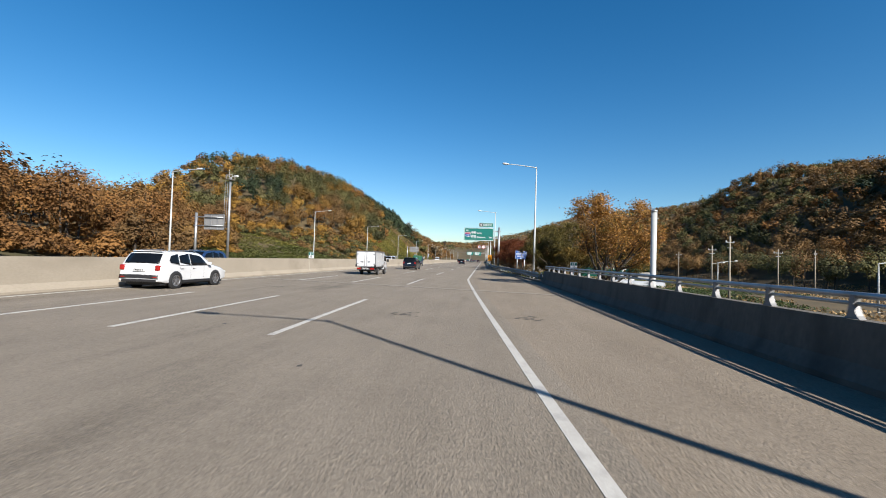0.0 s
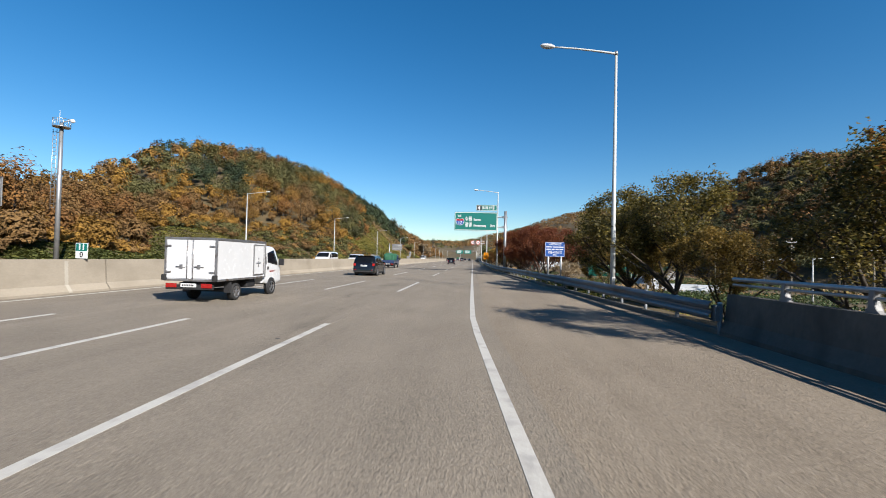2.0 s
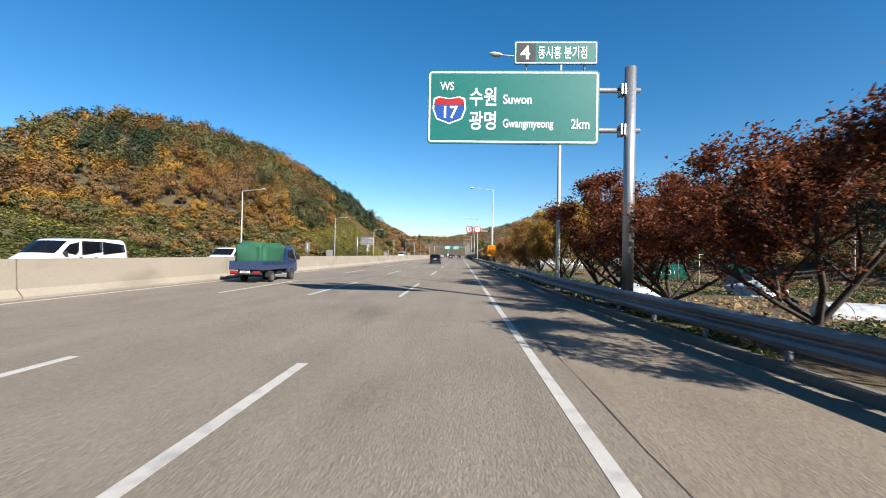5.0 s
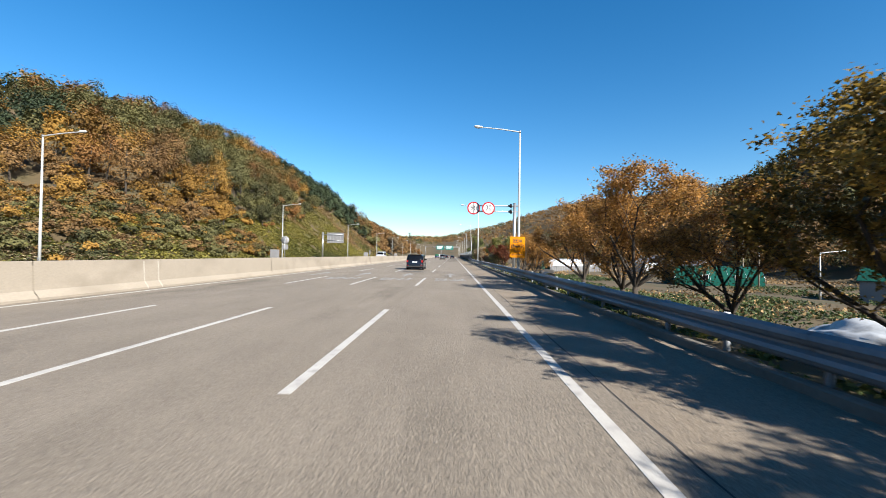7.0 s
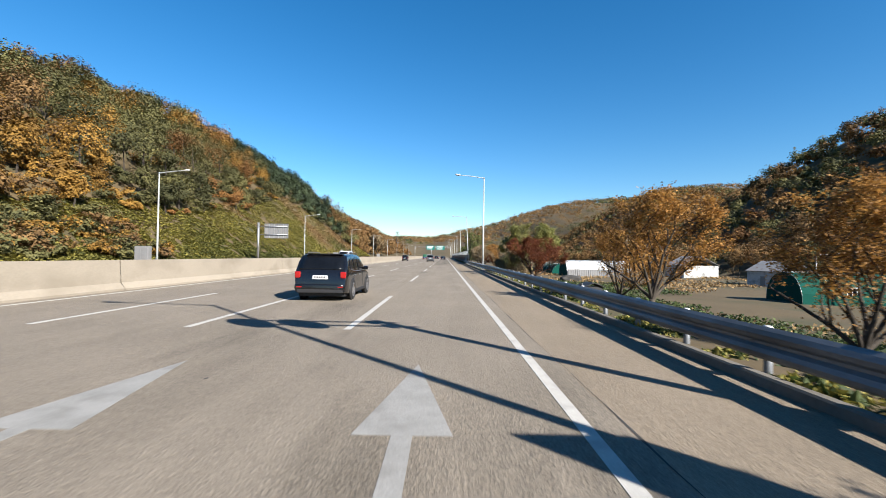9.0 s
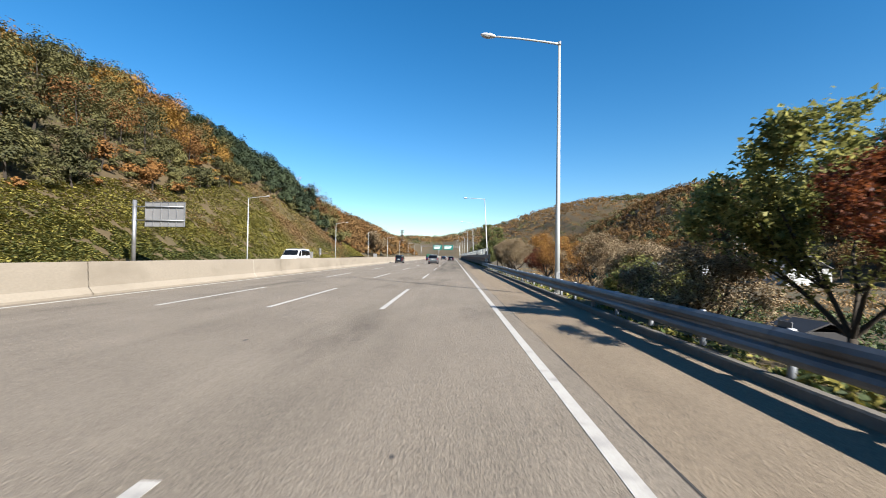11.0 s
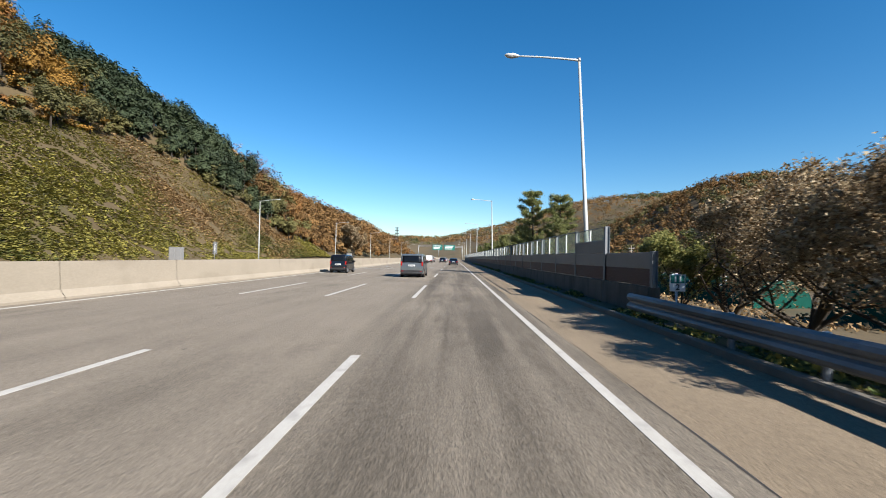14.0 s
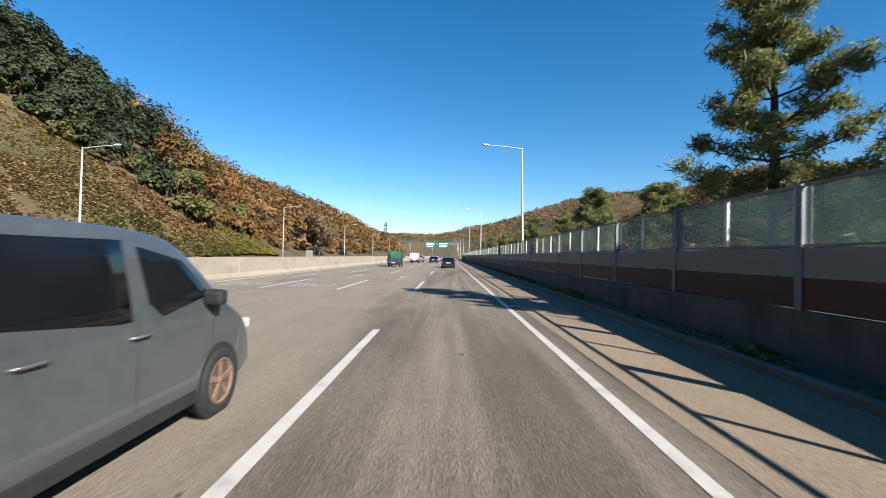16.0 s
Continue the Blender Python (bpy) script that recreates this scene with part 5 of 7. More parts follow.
def grow_woods():
    names = ("autumn_trees", "brown_trees", "olive_trees", "golden_trees", "pine_trees")
    mats = (M_WOOD_ORANGE, M_WOOD_BROWN, M_WOOD_OLIVE, M_WOOD_GOLD, M_WOOD_PINE)
    words = ("orange autumn", "brown autumn", "olive green", "golden yellow", "dark green pine")
    for place, where in ((plant_left(), "the sunlit hillside"), (plant_right(), "the shaded valley hill"), (plant_far(), "the distant ridges")):
        px, py, pz, h, w, kind, d = place
        unseen = (px < 0) & (py < -px - 12)
        away = np.hypot(px, np.clip(py - 242, 0, None) + np.clip(1 - py, 0, None)) + np.where(unseen, 130, 0)
        for k in range(5):
            rng = np.random.default_rng(100 + k)
            vs, qs, ts, base = [], [], [], 0
            bands = ((0, 76, True, 1500, 40, 0.30), (0, 76, False, 300, 14, 0.27), (76, 112, True, 900, 30, 0.42), (76, 112, False, 160, 12, 0.40), (112, 230, True, 340, 22, 0.72), (112, 230, False, 90, 10, 0.6), (230, 620, True, 100, 15, 1.1), (620, 9999, True, 30, 10, 2.2))
            for lo, hi, tall, per, cl, size in bands:
                sel = (kind == k) & (away >= lo) & (away < hi) & ((h > 3.4) == tall)
                if not sel.any():
                    continue
                c, out = crowns(px[sel], py[sel], pz[sel], h[sel], w[sel], per, cl, size, rng, 0.45 if k == 4 else 0.0)
                v, q = leaf_cards(c, size, rng, outward=out, three=True)
                vs.append(v)
                qs.append(q + base)
                tone = rng.uniform(-1, 1, int(sel.sum()))
                ts.append(np.repeat(tone, len(q) // int(sel.sum())))
                base += len(v)
            if vs:
                stuff(names[k], np.concatenate(vs), np.concatenate(qs), mats[k], f"{words[k]} trees covering {where}", "woodland", np.concatenate(ts))
        # trunks
        sel = (away < 90) & (h > 3.5)
        if sel.any():
            rng = np.random.default_rng(7)
            n = int(sel.sum())
            r = rng.uniform(0.07, 0.14, n)
            lean = rng.uniform(-0.6, 0.6, (n, 2))
            v = np.empty((n, 8, 3))
            for j, (sx, sy) in enumerate(((-1, -1), (1, -1), (1, 1), (-1, 1))):
                v[:, j] = np.stack([px[sel] + sx * r, py[sel] + sy * r, pz[sel]], 1)
                v[:, j + 4] = np.stack([px[sel] + sx * r * 0.4 + lean[:, 0], py[sel] + sy * r * 0.4 + lean[:, 1], pz[sel] + h[sel] * 0.75], 1)
            q = np.array([[0, 1, 5, 4], [1, 2, 6, 5], [2, 3, 7, 6], [3, 0, 4, 7]])
            quads = (np.arange(n)[:, None, None] * 8 + q[None]).reshape(-1, 4)
            stuff("tree_trunks", v.reshape(-1, 3), quads, M_BARK, f"thin grey-brown trunks under {where}'s trees", "woodland")


grow_woods()


def creepers():
    """Creeper and dry brush on the cut slope between the opposite road and the wood."""
    rng = np.random.default_rng(17)
    n = 300000
    y = rng.uniform(58, 330, n)
    d = rng.uniform(-0.6, 1.0, n) * (tree_line(y) + 3)
    d = np.abs(d)
    x = road_x(y) - 36.6 - d
    lump = vnoise(x / 1.7, y / 1.7, 51) * 0.6 + vnoise(x / 0.7, y / 0.7, 52) * 0.4
    keep = lump > 0.28
    x, y, d, lump = x[keep], y[keep], d[keep], lump[keep]
    red = vnoise(x / 9, y / 14, 53) * 0.6 + 0.5 * np.exp(-((y - 296) / 34) ** 2 - ((d - 14) / 11) ** 2) + 0.25 * np.exp(-((y - 232) / 16) ** 2 - ((d - 14) / 5) ** 2) + rng.uniform(-0.1, 0.1, len(x))
    green = vnoise(x / 12, y / 20, 54) + 0.5 * np.exp(-((y - 100) / 26) ** 2 - ((d - 8) / 14) ** 2) + rng.uniform(-0.15, 0.15, len(x))
    # the first part of the slope is rough, further on it is a low mat
    rough = np.clip((182 - y) / 20, 0, 1) * np.clip((y - 118) / 12, 0, 1)
    bush = np.clip(vnoise(x / 3.4, y / 3.4, 55) - 0.42, 0, 1) * rough
    z = land(x, y) + np.clip(lump - 0.25, 0, 1) * (0.8 + 0.4 * rough) * rng.uniform(0.2, 1, len(x)) + bush * 2.2 * rng.uniform(0.15, 1, len(x)) ** 0.6
    red = red + rough * (0.22 * vnoise(x / 3.4, y / 3.4, 56) - 0.02)
    c = np.stack([x, y, z], 1)
    for name, sel, m, label in (("brush", red > 0.66, M_BRUSH, "reddish dry brush on the cut slope"), ("seed_heads", (red <= 0.66) & (rough * bush > 0.12) & (green > 0.5), M_LEAF_PALE, "pale seeding shrubs among the creeper"), ("creeper", (red <= 0.66) & (green > 0.72), M_CREEPER, "deep green creeper mat on the slope"), ("creeper", (red <= 0.66) & (green <= 0.72), M_VINE, "yellow-green creeper covering the cut slope")):
        v, q = leaf_cards(c[sel], 0.33, rng, flat=0.75, three=True)
        stuff(name, v, q, m, label, "creeper")


creepers()


def limb(bm, p, way, length, r, rng, depth, tips):
    """A branch that bends, tapers and forks."""
    pts, radii = [p.copy()], [r]
    q = p.copy()
    w = way.normalized()
    for s in range(3):
        w = (w + Vector((rng.uniform(-0.22, 0.22), rng.uniform(-0.22, 0.22), rng.uniform(-0.05, 0.2)))).normalized()
        q = q + w * length / 3
        pts.append(q.copy())
        radii.append(r * (1 - 0.2 * (s + 1)))
        if depth <= 1 or depth == 2 or (depth == 3 and s > 0):
            tips.append((pts[-2].copy(), q.copy()))
    tube(bm, pts, radii, 6 if depth > 1 else 3, cap=False)
    if depth > 0:
        for k in range(3 if depth > 1 else 4):
            a = rng.uniform(0, 2 * math.pi)
            side = Vector((math.cos(a), math.sin(a), rng.uniform(-0.1, 0.55)))
            s = rng.choice((1, 2, 3))
            limb(bm, pts[s], (w * 0.7 + side * 0.8), length * rng.uniform(0.55, 0.75), radii[s] * 0.65, rng, depth - 1, tips)


def broad_tree(seed, height, radius, material, leaves, leaf_size, label, stems=4, three=True):
    """A low-forking roadside tree: trunk with limbs, and a crown of single leaves."""
    rng = random.Random(seed)
    nr = np.random.default_rng(seed)
    tree = empty("tree")
    bm = bmesh.new()
    tips = []
    fork = Vector((0, 0, height * 0.11))
    tube(bm, [(0, 0, -0.6), (0, 0, 0), tuple(fork)], [height * 0.022, height * 0.017, height * 0.014], 8)
    for k in range(stems):
        a = 2 * math.pi * (k + rng.uniform(-0.3, 0.3)) / stems
        way = Vector((math.cos(a), math.sin(a), rng.choice((0.55, 0.9, 1.4, 2.0)) + rng.uniform(-0.1, 0.2)))
        limb(bm, fork, way, height * rng.uniform(0.34, 0.48), height * 0.0095, rng, 3, tips)
    shoots = np.array([(tuple(p), tuple(s)) for p, s in tips])
    t = shoots[:, 1]
    sr = radius / np.quantile(np.hypot(t[:, 0], t[:, 1]), 0.90)
    sz = height / np.quantile(t[:, 2], 0.93)
    mid, half = height * 0.52, height * 0.48

    def tame(q):
        """Spreads the limbs over the crown and draws stray ones back to its round outline."""
        q = np.asarray(q, dtype=float) * np.array([sr, sr, sz])
        rel = (q - np.array([0, 0, mid])) / np.array([radius, radius, half])
        far = np.linalg.norm(rel, axis=1, keepdims=True)
        keep = np.where(far < 0.72, 1.0, (0.72 + 0.30 * (1 - np.exp(-(far - 0.72) / 0.34))) / np.maximum(far, 1e-6))
        keep = np.where(q[:, 2:3] < mid * 0.5, 1.0, keep)
        return rel * keep * np.array([radius, radius, half]) + np.array([0, 0, mid])

    moved = tame(np.array([tuple(v.co) for v in bm.verts]))
    for v, q in zip(bm.verts, moved):
        if v.co.z > 0:
            v.co = q
    shoots = np.stack([tame(shoots[:, 0]), tame(shoots[:, 1])], 1)
    part("trunk", bm, M_BARK, tree)
    pickone = nr.integers(0, len(shoots), leaves)
    f = nr.uniform(0, 1.08, (leaves, 1))
    t = shoots[pickone, 0] * (1 - f) + shoots[pickone, 1] * f
    c = t + nr.normal(size=t.shape) * np.array([0.17, 0.17, 0.14])
    c = c[c[:, 2] > height * 0.10]
    v, q = leaf_cards(c, leaf_size, nr, flat=0.25, three=three)
    crown = new("crown", np_mesh("crown", v, q, material))
    crown.parent = tree
    return tagged(tree, label, "tree")


def pine_tree(seed, height, label):
    rng = random.Random(seed)
    nr = np.random.default_rng(seed)
    tree = empty("pine_tree")
    bm = bmesh.new()
    tube(bm, [(0, 0, -0.5), (0.05, 0, height * 0.5), (0, 0.04, height)], [height * 0.018, height * 0.012, 0.02], 8)
    cs = []
    z = height * 0.22
    while z < height * 0.98:
        n = rng.randint(3, 4)
        reach = (height - z) * 0.30 + 0.45
        a0 = rng.uniform(0, 6.28)
        for k in range(n):
            a = a0 + 2 * math.pi * k / n + rng.uniform(-0.3, 0.3)
            L = reach * rng.uniform(0.6, 1.15)
            p = [Vector((0, 0, z)) + Vector((math.cos(a) * L * s, math.sin(a) * L * s, L * (0.22 * s + 0.18 * s * s))) for s in (0, 0.4, 0.75, 1.0)]
            tube(bm, p, [0.035, 0.025, 0.016, 0.008], 5, cap=False)
            for s in (1, 2, 3):
                for _ in range(2):
                    tip = p[s] + Vector((rng.uniform(-0.28, 0.28), rng.uniform(-0.28, 0.28), rng.uniform(0.0, 0.25)))
                    cs.append(tuple(tip))
        z += height * rng.uniform(0.06, 0.095)
    part("trunk", bm, M_BARK, tree)
    c = np.repeat(np.array(cs), 150, axis=0)
    c = c + nr.normal(size=c.shape) * np.array([0.125, 0.125, 0.085])
    v, q = leaf_cards(c, 0.032, nr, long=7.0, three=True)
    crown = new("crown", np_mesh("crown", v, q, M_NEEDLE))
    crown.parent = tree
    return tagged(tree, label, "tree")


def put_tree(src, used, x, y, turn, scale=1.0, sink=0.0):
    z = float(land(x, y)) - sink
    m = pose(x, y, z, 0, 0, turn) @ Matrix.Scale(scale, 4)
    if src.name not in used:
        used.add(src.name)
        src.matrix_basis = m
        return src
    ob = copy_thing(src, Matrix.Identity(4))
    ob.matrix_basis = m
    return ob


used = set()
big_pale = broad_tree(9, 13.0, 5.6, M_LEAF_PALE, 22000, 0.34, "tall tree smothered in pale seeding creeper beside the opposite road", 6)
put_tree(big_pale, used, -38.6, 362.0, 30, 1.0)
t_yellow = broad_tree(14, 7.6, 4.7, M_LEAF_YELLOW, 38000, 0.105, "roadside tree with yellow-brown autumn leaves and forked trunk", 5)
t_ochre = broad_tree(2, 7.6, 4.4, M_LEAF_OCHRE, 30000, 0.115, "bushy roadside tree with dull ochre-green leaves", 6)
t_red = broad_tree(3, 6.5, 4.6, M_LEAF_RED, 30000, 0.10, "spreading roadside tree with rust-red autumn leaves", 6)
t_thin = broad_tree(4, 6.6, 3.7, M_LEAF_THIN, 19000, 0.095, "half-bare roadside tree with brown leaves and open branches", 6)
t_olive = broad_tree(4, 6.6, 3.7, M_LEAF_OLIVE, 21000, 0.10, "open roadside tree with dark olive-green leaves", 6)
t_green = broad_tree(5, 7.2, 4.2, M_LEAF_GREEN, 28000, 0.15, "roadside tree with large fading green leaves", 5)
t_pale = broad_tree(6, 6.2, 3.5, M_LEAF_PALE, 24000, 0.095, "half-bare roadside bush with pale dry seed heads", 7)
for src, x, y, turn, sc in (
    (t_thin, 9.6, 32.6, 20, 1.12), (t_olive, 11.8, 38.5, 70, 1.06), (t_olive, 9.2, 45.5, 160, 1.0), (t_olive, 8.9, 50.4, 250, 1.0), (t_ochre, 9.6, 48.6, 30, 0.5), (t_ochre, 10.0, 43.0, 200, 0.55), (t_ochre, 9.2, 55.0, 120, 0.5), 
    (t_red, 7.6, 70.0, 0, 0.92), (t_red, 7.9, 76.5, 120, 1.0), (t_red, 7.6, 83.5, 240, 0.95), (t_red, 6.9, 87.2, 60, 1.03), (t_pale, 8.8, 66.5, 140, 0.42),
    (t_yellow, 6.6, 98.6, 200, 0.85), (t_yellow, 7.5, 92.6, 320, 0.82), (t_ochre, 8.5, 103.6, 90, 1.0), (t_thin, 6.6, 107.3, 200, 0.72), (t_thin, 6.2, 113.0, 40, 0.95), (t_thin, 7.0, 116.4, 280, 0.86), (t_thin, 6.5, 121.2, 130, 0.94),
    (t_thin, 5.8, 133.4, 70, 0.55), (t_thin, 6.1, 141.5, 90, 0.72), (t_thin, 7.4, 147.5, 10, 0.6),
    (t_green, 7.0, 167.4, 20, 0.80), (t_pale, 6.5, 176.0, 60, 0.48), (t_red, 6.7, 164.4, 300, 0.66), (t_pale, 6.8, 183.0, 220, 0.62),
    (t_thin, 7.0, 196.5, 0, 0.7), (t_red, 8.3, 200.5, 150, 0.62), (t_thin, 8.2, 191.0, 250, 0.62), (t_pale, 6.5, 211.8, 310, 0.74), (t_pale, 6.4, 215.5, 40, 0.74), (t_pale, 6.8, 218.8, 120, 0.78), (t_pale, 7.6, 223.0, 190, 0.74), (t_green, 6.4, 224.0, 190, 0.48),
):
    put_tree(src, used, x, y, turn, sc)
# low bushes whose leaves reach the ground
for src, x, y, turn, sc in ((t_pale, 5.9, 171.2, 100, 0.66), (t_green, 6.5, 175.0, 200, 0.56), (t_pale, 6.9, 178.4, 20, 0.55)):
    put_tree(src, used, x, y, turn, sc, 1.5)
p_a = pine_tree(21, 8.4, "tall dark green pine tree behind the noise wall")
p_b = pine_tree(22, 6.2, "young green pine tree behind the noise wall")
for src, x, y, turn, sc in ((p_a, 6.1, 252.5, 0, 1.1), (p_a, 8.1, 249.0, 140, 1.06), (p_b, 7.2, 260.5, 30, 0.9), (p_b, 7.6, 270.0, 200, 1.1), (p_b, 9.2, 274.5, 90, 1.15), (p_b, 8.4, 281.0, 10, 1.0), (p_b, 7.4, 289, 250, 1.05), (p_b, 8.6, 297, 70, 1.0), (p_a, 8.4, 306, 170, 0.8), (p_b, 7.8, 316, 300, 1.05), (p_a, 9, 327, 10, 0.75), (p_b, 8, 340, 80, 1.1), (p_a, 9, 355, 190, 0.8), (p_b, 8, 372, 20, 1.1)):
    put_tree(src, used, x, y, turn, sc)


def verge_plants():
    """Tufts of grass and weeds along the kerb and down the bank."""
    rng = np.random.default_rng(23)
    n = 42000
    y = rng.uniform(44, 330, n)
    off = kerb_face(y) + 0.17 + np.abs(rng.normal(0, 0.5, n))
    x = road_x(y) + off
    tuft = vnoise(x / 0.5, y / 0.9, 61)
    keep = tuft > 0.48
    x, y, off, tuft = x[keep], y[keep], off[keep], tuft[keep]
    z = 0.10 - 0.1 * (off - kerb_face(y)) + (tuft - 0.48) * np.clip(1.3 * (off - kerb_face(y)) - 0.1, 0.05, 0.6) * rng.uniform(0, 1, len(x))
    c = np.stack([x, y, z], 1)
    dry = rng.uniform(size=len(x)) < 0.45
    for sel, m, label in ((dry, M_VINE, "dry yellow grass tufts along the kerb"), (~dry, M_CROP, "green weeds and grass along the kerb")):
        v, q = leaf_cards(c[sel], 0.14, rng, long=1.6)
        stuff("grass", v, q, m, label, "grass")
    n = 120000
    y = rng.uniform(30, 290, n)
    off = kerb_off(y) + 1.0 + 12 * rng.uniform(0, 1, n) ** 1.5
    x = road_x(y) + off
    lump = vnoise(x / 1.6, y / 1.6, 62)
    keep = lump > 0.5
    x, y, lump = x[keep], y[keep], lump[keep]
    c = np.stack([x, y, land(x, y) + 0.03 + (lump - 0.5) * 1.0 * rng.uniform(0, 1, len(x)) ** 1.5], 1)
    pick = vnoise(x / 5, y / 5, 63) + rng.uniform(-0.2, 0.2, len(x))
    for sel, m, label in ((pick > 0.74, M_BRUSH, "reddish dry weeds on the bank"), ((pick <= 0.74) & (pick > 0.50), M_VINE, "yellowing weeds on the bank"), (pick <= 0.50, M_CROP, "green weeds on the bank")):
        v, q = leaf_cards(c[sel], 0.115, rng, long=1.6, three=True)
        stuff("weeds", v, q, m, label, "weeds")


verge_plants()

# ---- vehicles ----
WHEELS = {}


def wheel_meshes(r, w, rim_mat):
    key = (r, w, rim_mat.name)
    if key in WHEELS:
        return WHEELS[key]
    side = pose(0, 0, 0, 0, 90, 0)
    bm = bmesh.new()
    lathe(bm, [(r * 0.66, -w / 2), (r * 0.93, -w / 2), (r, -w * 0.36), (r, w * 0.36), (r * 0.93, w / 2), (r * 0.68, w / 2), (r * 0.65, w * 0.40), (r * 0.02, w * 0.40)], 28, side)
    a = part("tyre", bm, M_BLACK)
    bm = bmesh.new()
    lathe(bm, [(r * 0.70, w * 0.40), (r * 0.69, w * 0.505), (r * 0.62, w * 0.495), (r * 0.61, w * 0.40)], 28, side)
    lathe(bm, [(r * 0.17, w * 0.40), (r * 0.15, w * 0.47), (r * 0.02, w * 0.48)], 16, side)
    for k in range(5):
        b = bmesh.new()
        box(b, w * 0.385, w * 0.47, -r * 0.085, r * 0.085, r * 0.08, r * 0.63, 0.006)
        bmesh.ops.rotate(b, verts=b.verts, cent=(0, 0, 0), matrix=Matrix.Rotation(2 * math.pi * k / 5, 3, "X"))
        tmp = bpy.data.meshes.new("tmp")
        b.to_mesh(tmp)
        b.free()
        bm.from_mesh(tmp)
        bpy.data.meshes.remove(tmp)
    c = part("rim", bm, rim_mat)
    out = (a.data, c.data)
    for o in (a, c):
        bpy.data.objects.remove(o)
    WHEELS[key] = out
    return out


def add_wheels(car, track, axles, r, w, rim_mat):
    tyre, rim = wheel_meshes(r, w, rim_mat)
    for y in axles:
        for sx in (-1, 1):
            wh = new("wheel")
            wh.parent = car
            wh.matrix_basis = pose(sx * (track / 2), y, r, 0, 0, 0 if sx > 0 else 180)
            t = new("tyre", tyre)
            t.parent = wh
            q = new("rim", rim)
            q.parent = wh


def smooth_line(pts, rounds=2):
    """Corner cutting: a polyline made into a soft curve, ends kept."""
    p = [Vector(q) for q in pts]
    for _ in range(rounds):
        out = [p[0]]
        for a, b in zip(p, p[1:]):
            out += [a * 0.75 + b * 0.25, a * 0.25 + b * 0.75]
        out.append(p[-1])
        p = out
    return p


class Coach:
    """A car body as sections along its length, under one soft line from tail to nose."""

    def __init__(self, outline, half, belt, roof, tumble, floor=0.24, tail=0.07, nose=0.12):
        raw = smooth_line(outline)
        self.line = [raw[0]]
        for q in raw[1:]:
            if (q - self.line[-1]).length > 0.03:
                self.line.append(q)
        self.half, self.belt, self.roof, self.tumble, self.floor, self.tail, self.nose = half, belt, roof, tumble, floor, tail, nose
        self.y0, self.y1 = self.line[0].x, self.line[-1].x

    def wide(self, y):
        a = max(0.0, 1 - (y - self.y0) / 0.40)
        b = max(0.0, 1 - (self.y1 - y) / 0.75)
        return self.half * (1 - self.tail * a * a - self.nose * b * b)

    def side(self, y, z):
        t = max(0.0, min(1.1, (z - self.belt) / (self.roof - self.belt)))
        low = max(0.0, (0.55 - z) / 0.55)
        crease = 0.014 * math.exp(-((z - self.belt + 0.09) / 0.05) ** 2)
        return self.wide(y) * (1 - self.tumble * (0.75 * t + 0.25 * t * t) - 0.05 * low * low - 0.014) + crease

    def section(self, y, top):
        end = max(0.0, 1 - min(y - self.y0, self.y1 - y) / 0.5)
        b = self.floor + 0.09 * end
        rc = min(0.11, 0.32 * (top - b))
        pts = [(0.0, b), (self.side(y, b) - 0.05, b)]
        for k in range(9):
            z = b + 0.03 + (top - rc - b - 0.03) * k / 8
            pts.append((self.side(y, z), z))
        xc = pts[-1][0]
        for k in range(1, 6):
            a = k / 5 * math.pi / 2
            pts.append((xc - rc * (1 - math.cos(a)), top - 0.02 - rc + rc * math.sin(a)))
        xe = pts[-1][0]
        for f in (0.7, 0.35, 0.0):
            pts.append((xe * f, top - 0.02 * f * f))
        return pts

    def mesh(self):
        bm = bmesh.new()
        rows = []
        for q in self.line:
            s = self.section(q.x, q.y)
            ring = s + [(-x, z) for x, z in s[-2:0:-1]]
            rows.append([bm.verts.new((x, q.x, z)) for x, z in ring])
        n = len(rows[0])
        for a, b in zip(rows, rows[1:]):
            for i in range(n):
                bm.faces.new((a[i], a[(i + 1) % n], b[(i + 1) % n], b[i]))
        bm.faces.new(rows[0])
        bm.faces.new(rows[-1][::-1])
        bmesh.ops.recalc_face_normals(bm, faces=bm.faces)
        for f in bm.faces:
            f.smooth = len(f.verts) == 4
        return bm

    def pane(self, pts, sx, proud=0.010):
        """A side window: outline (y, z), bowed with the body."""
        bm = bmesh.new()
        zs = [p[1] for p in pts]
        z0, z1 = min(zs), max(zs)
        grid = []
        for k in range(6):
            z = z0 + (z1 - z0) * (k / 5 * 0.998 + 0.001)
            hit = []
            for (ya, za), (yb, zb) in zip(pts, pts[1:] + pts[:1]):
                if (za - z) * (zb - z) <= 0 and za != zb:
                    hit.append(ya + (yb - ya) * (z - za) / (zb - za))
            ya, yb = min(hit), max(hit)
            grid.append([bm.verts.new((sx * (self.side(ya + (yb - ya) * j / 6, z) + proud), ya + (yb - ya) * j / 6, z)) for j in range(7)])
        for a, b in zip(grid, grid[1:]):
            for j in range(6):
                f = bm.faces.new((a[j], a[j + 1], b[j + 1], b[j]) if sx > 0 else (b[j], b[j + 1], a[j + 1], a[j]))
                f.smooth = True
        return self.thick(bm)

    def thick(self, bm, d=0.008):
        bmesh.ops.recalc_face_normals(bm, faces=bm.faces)
        bmesh.ops.solidify(bm, geom=list(bm.faces), thickness=d)
        return bm

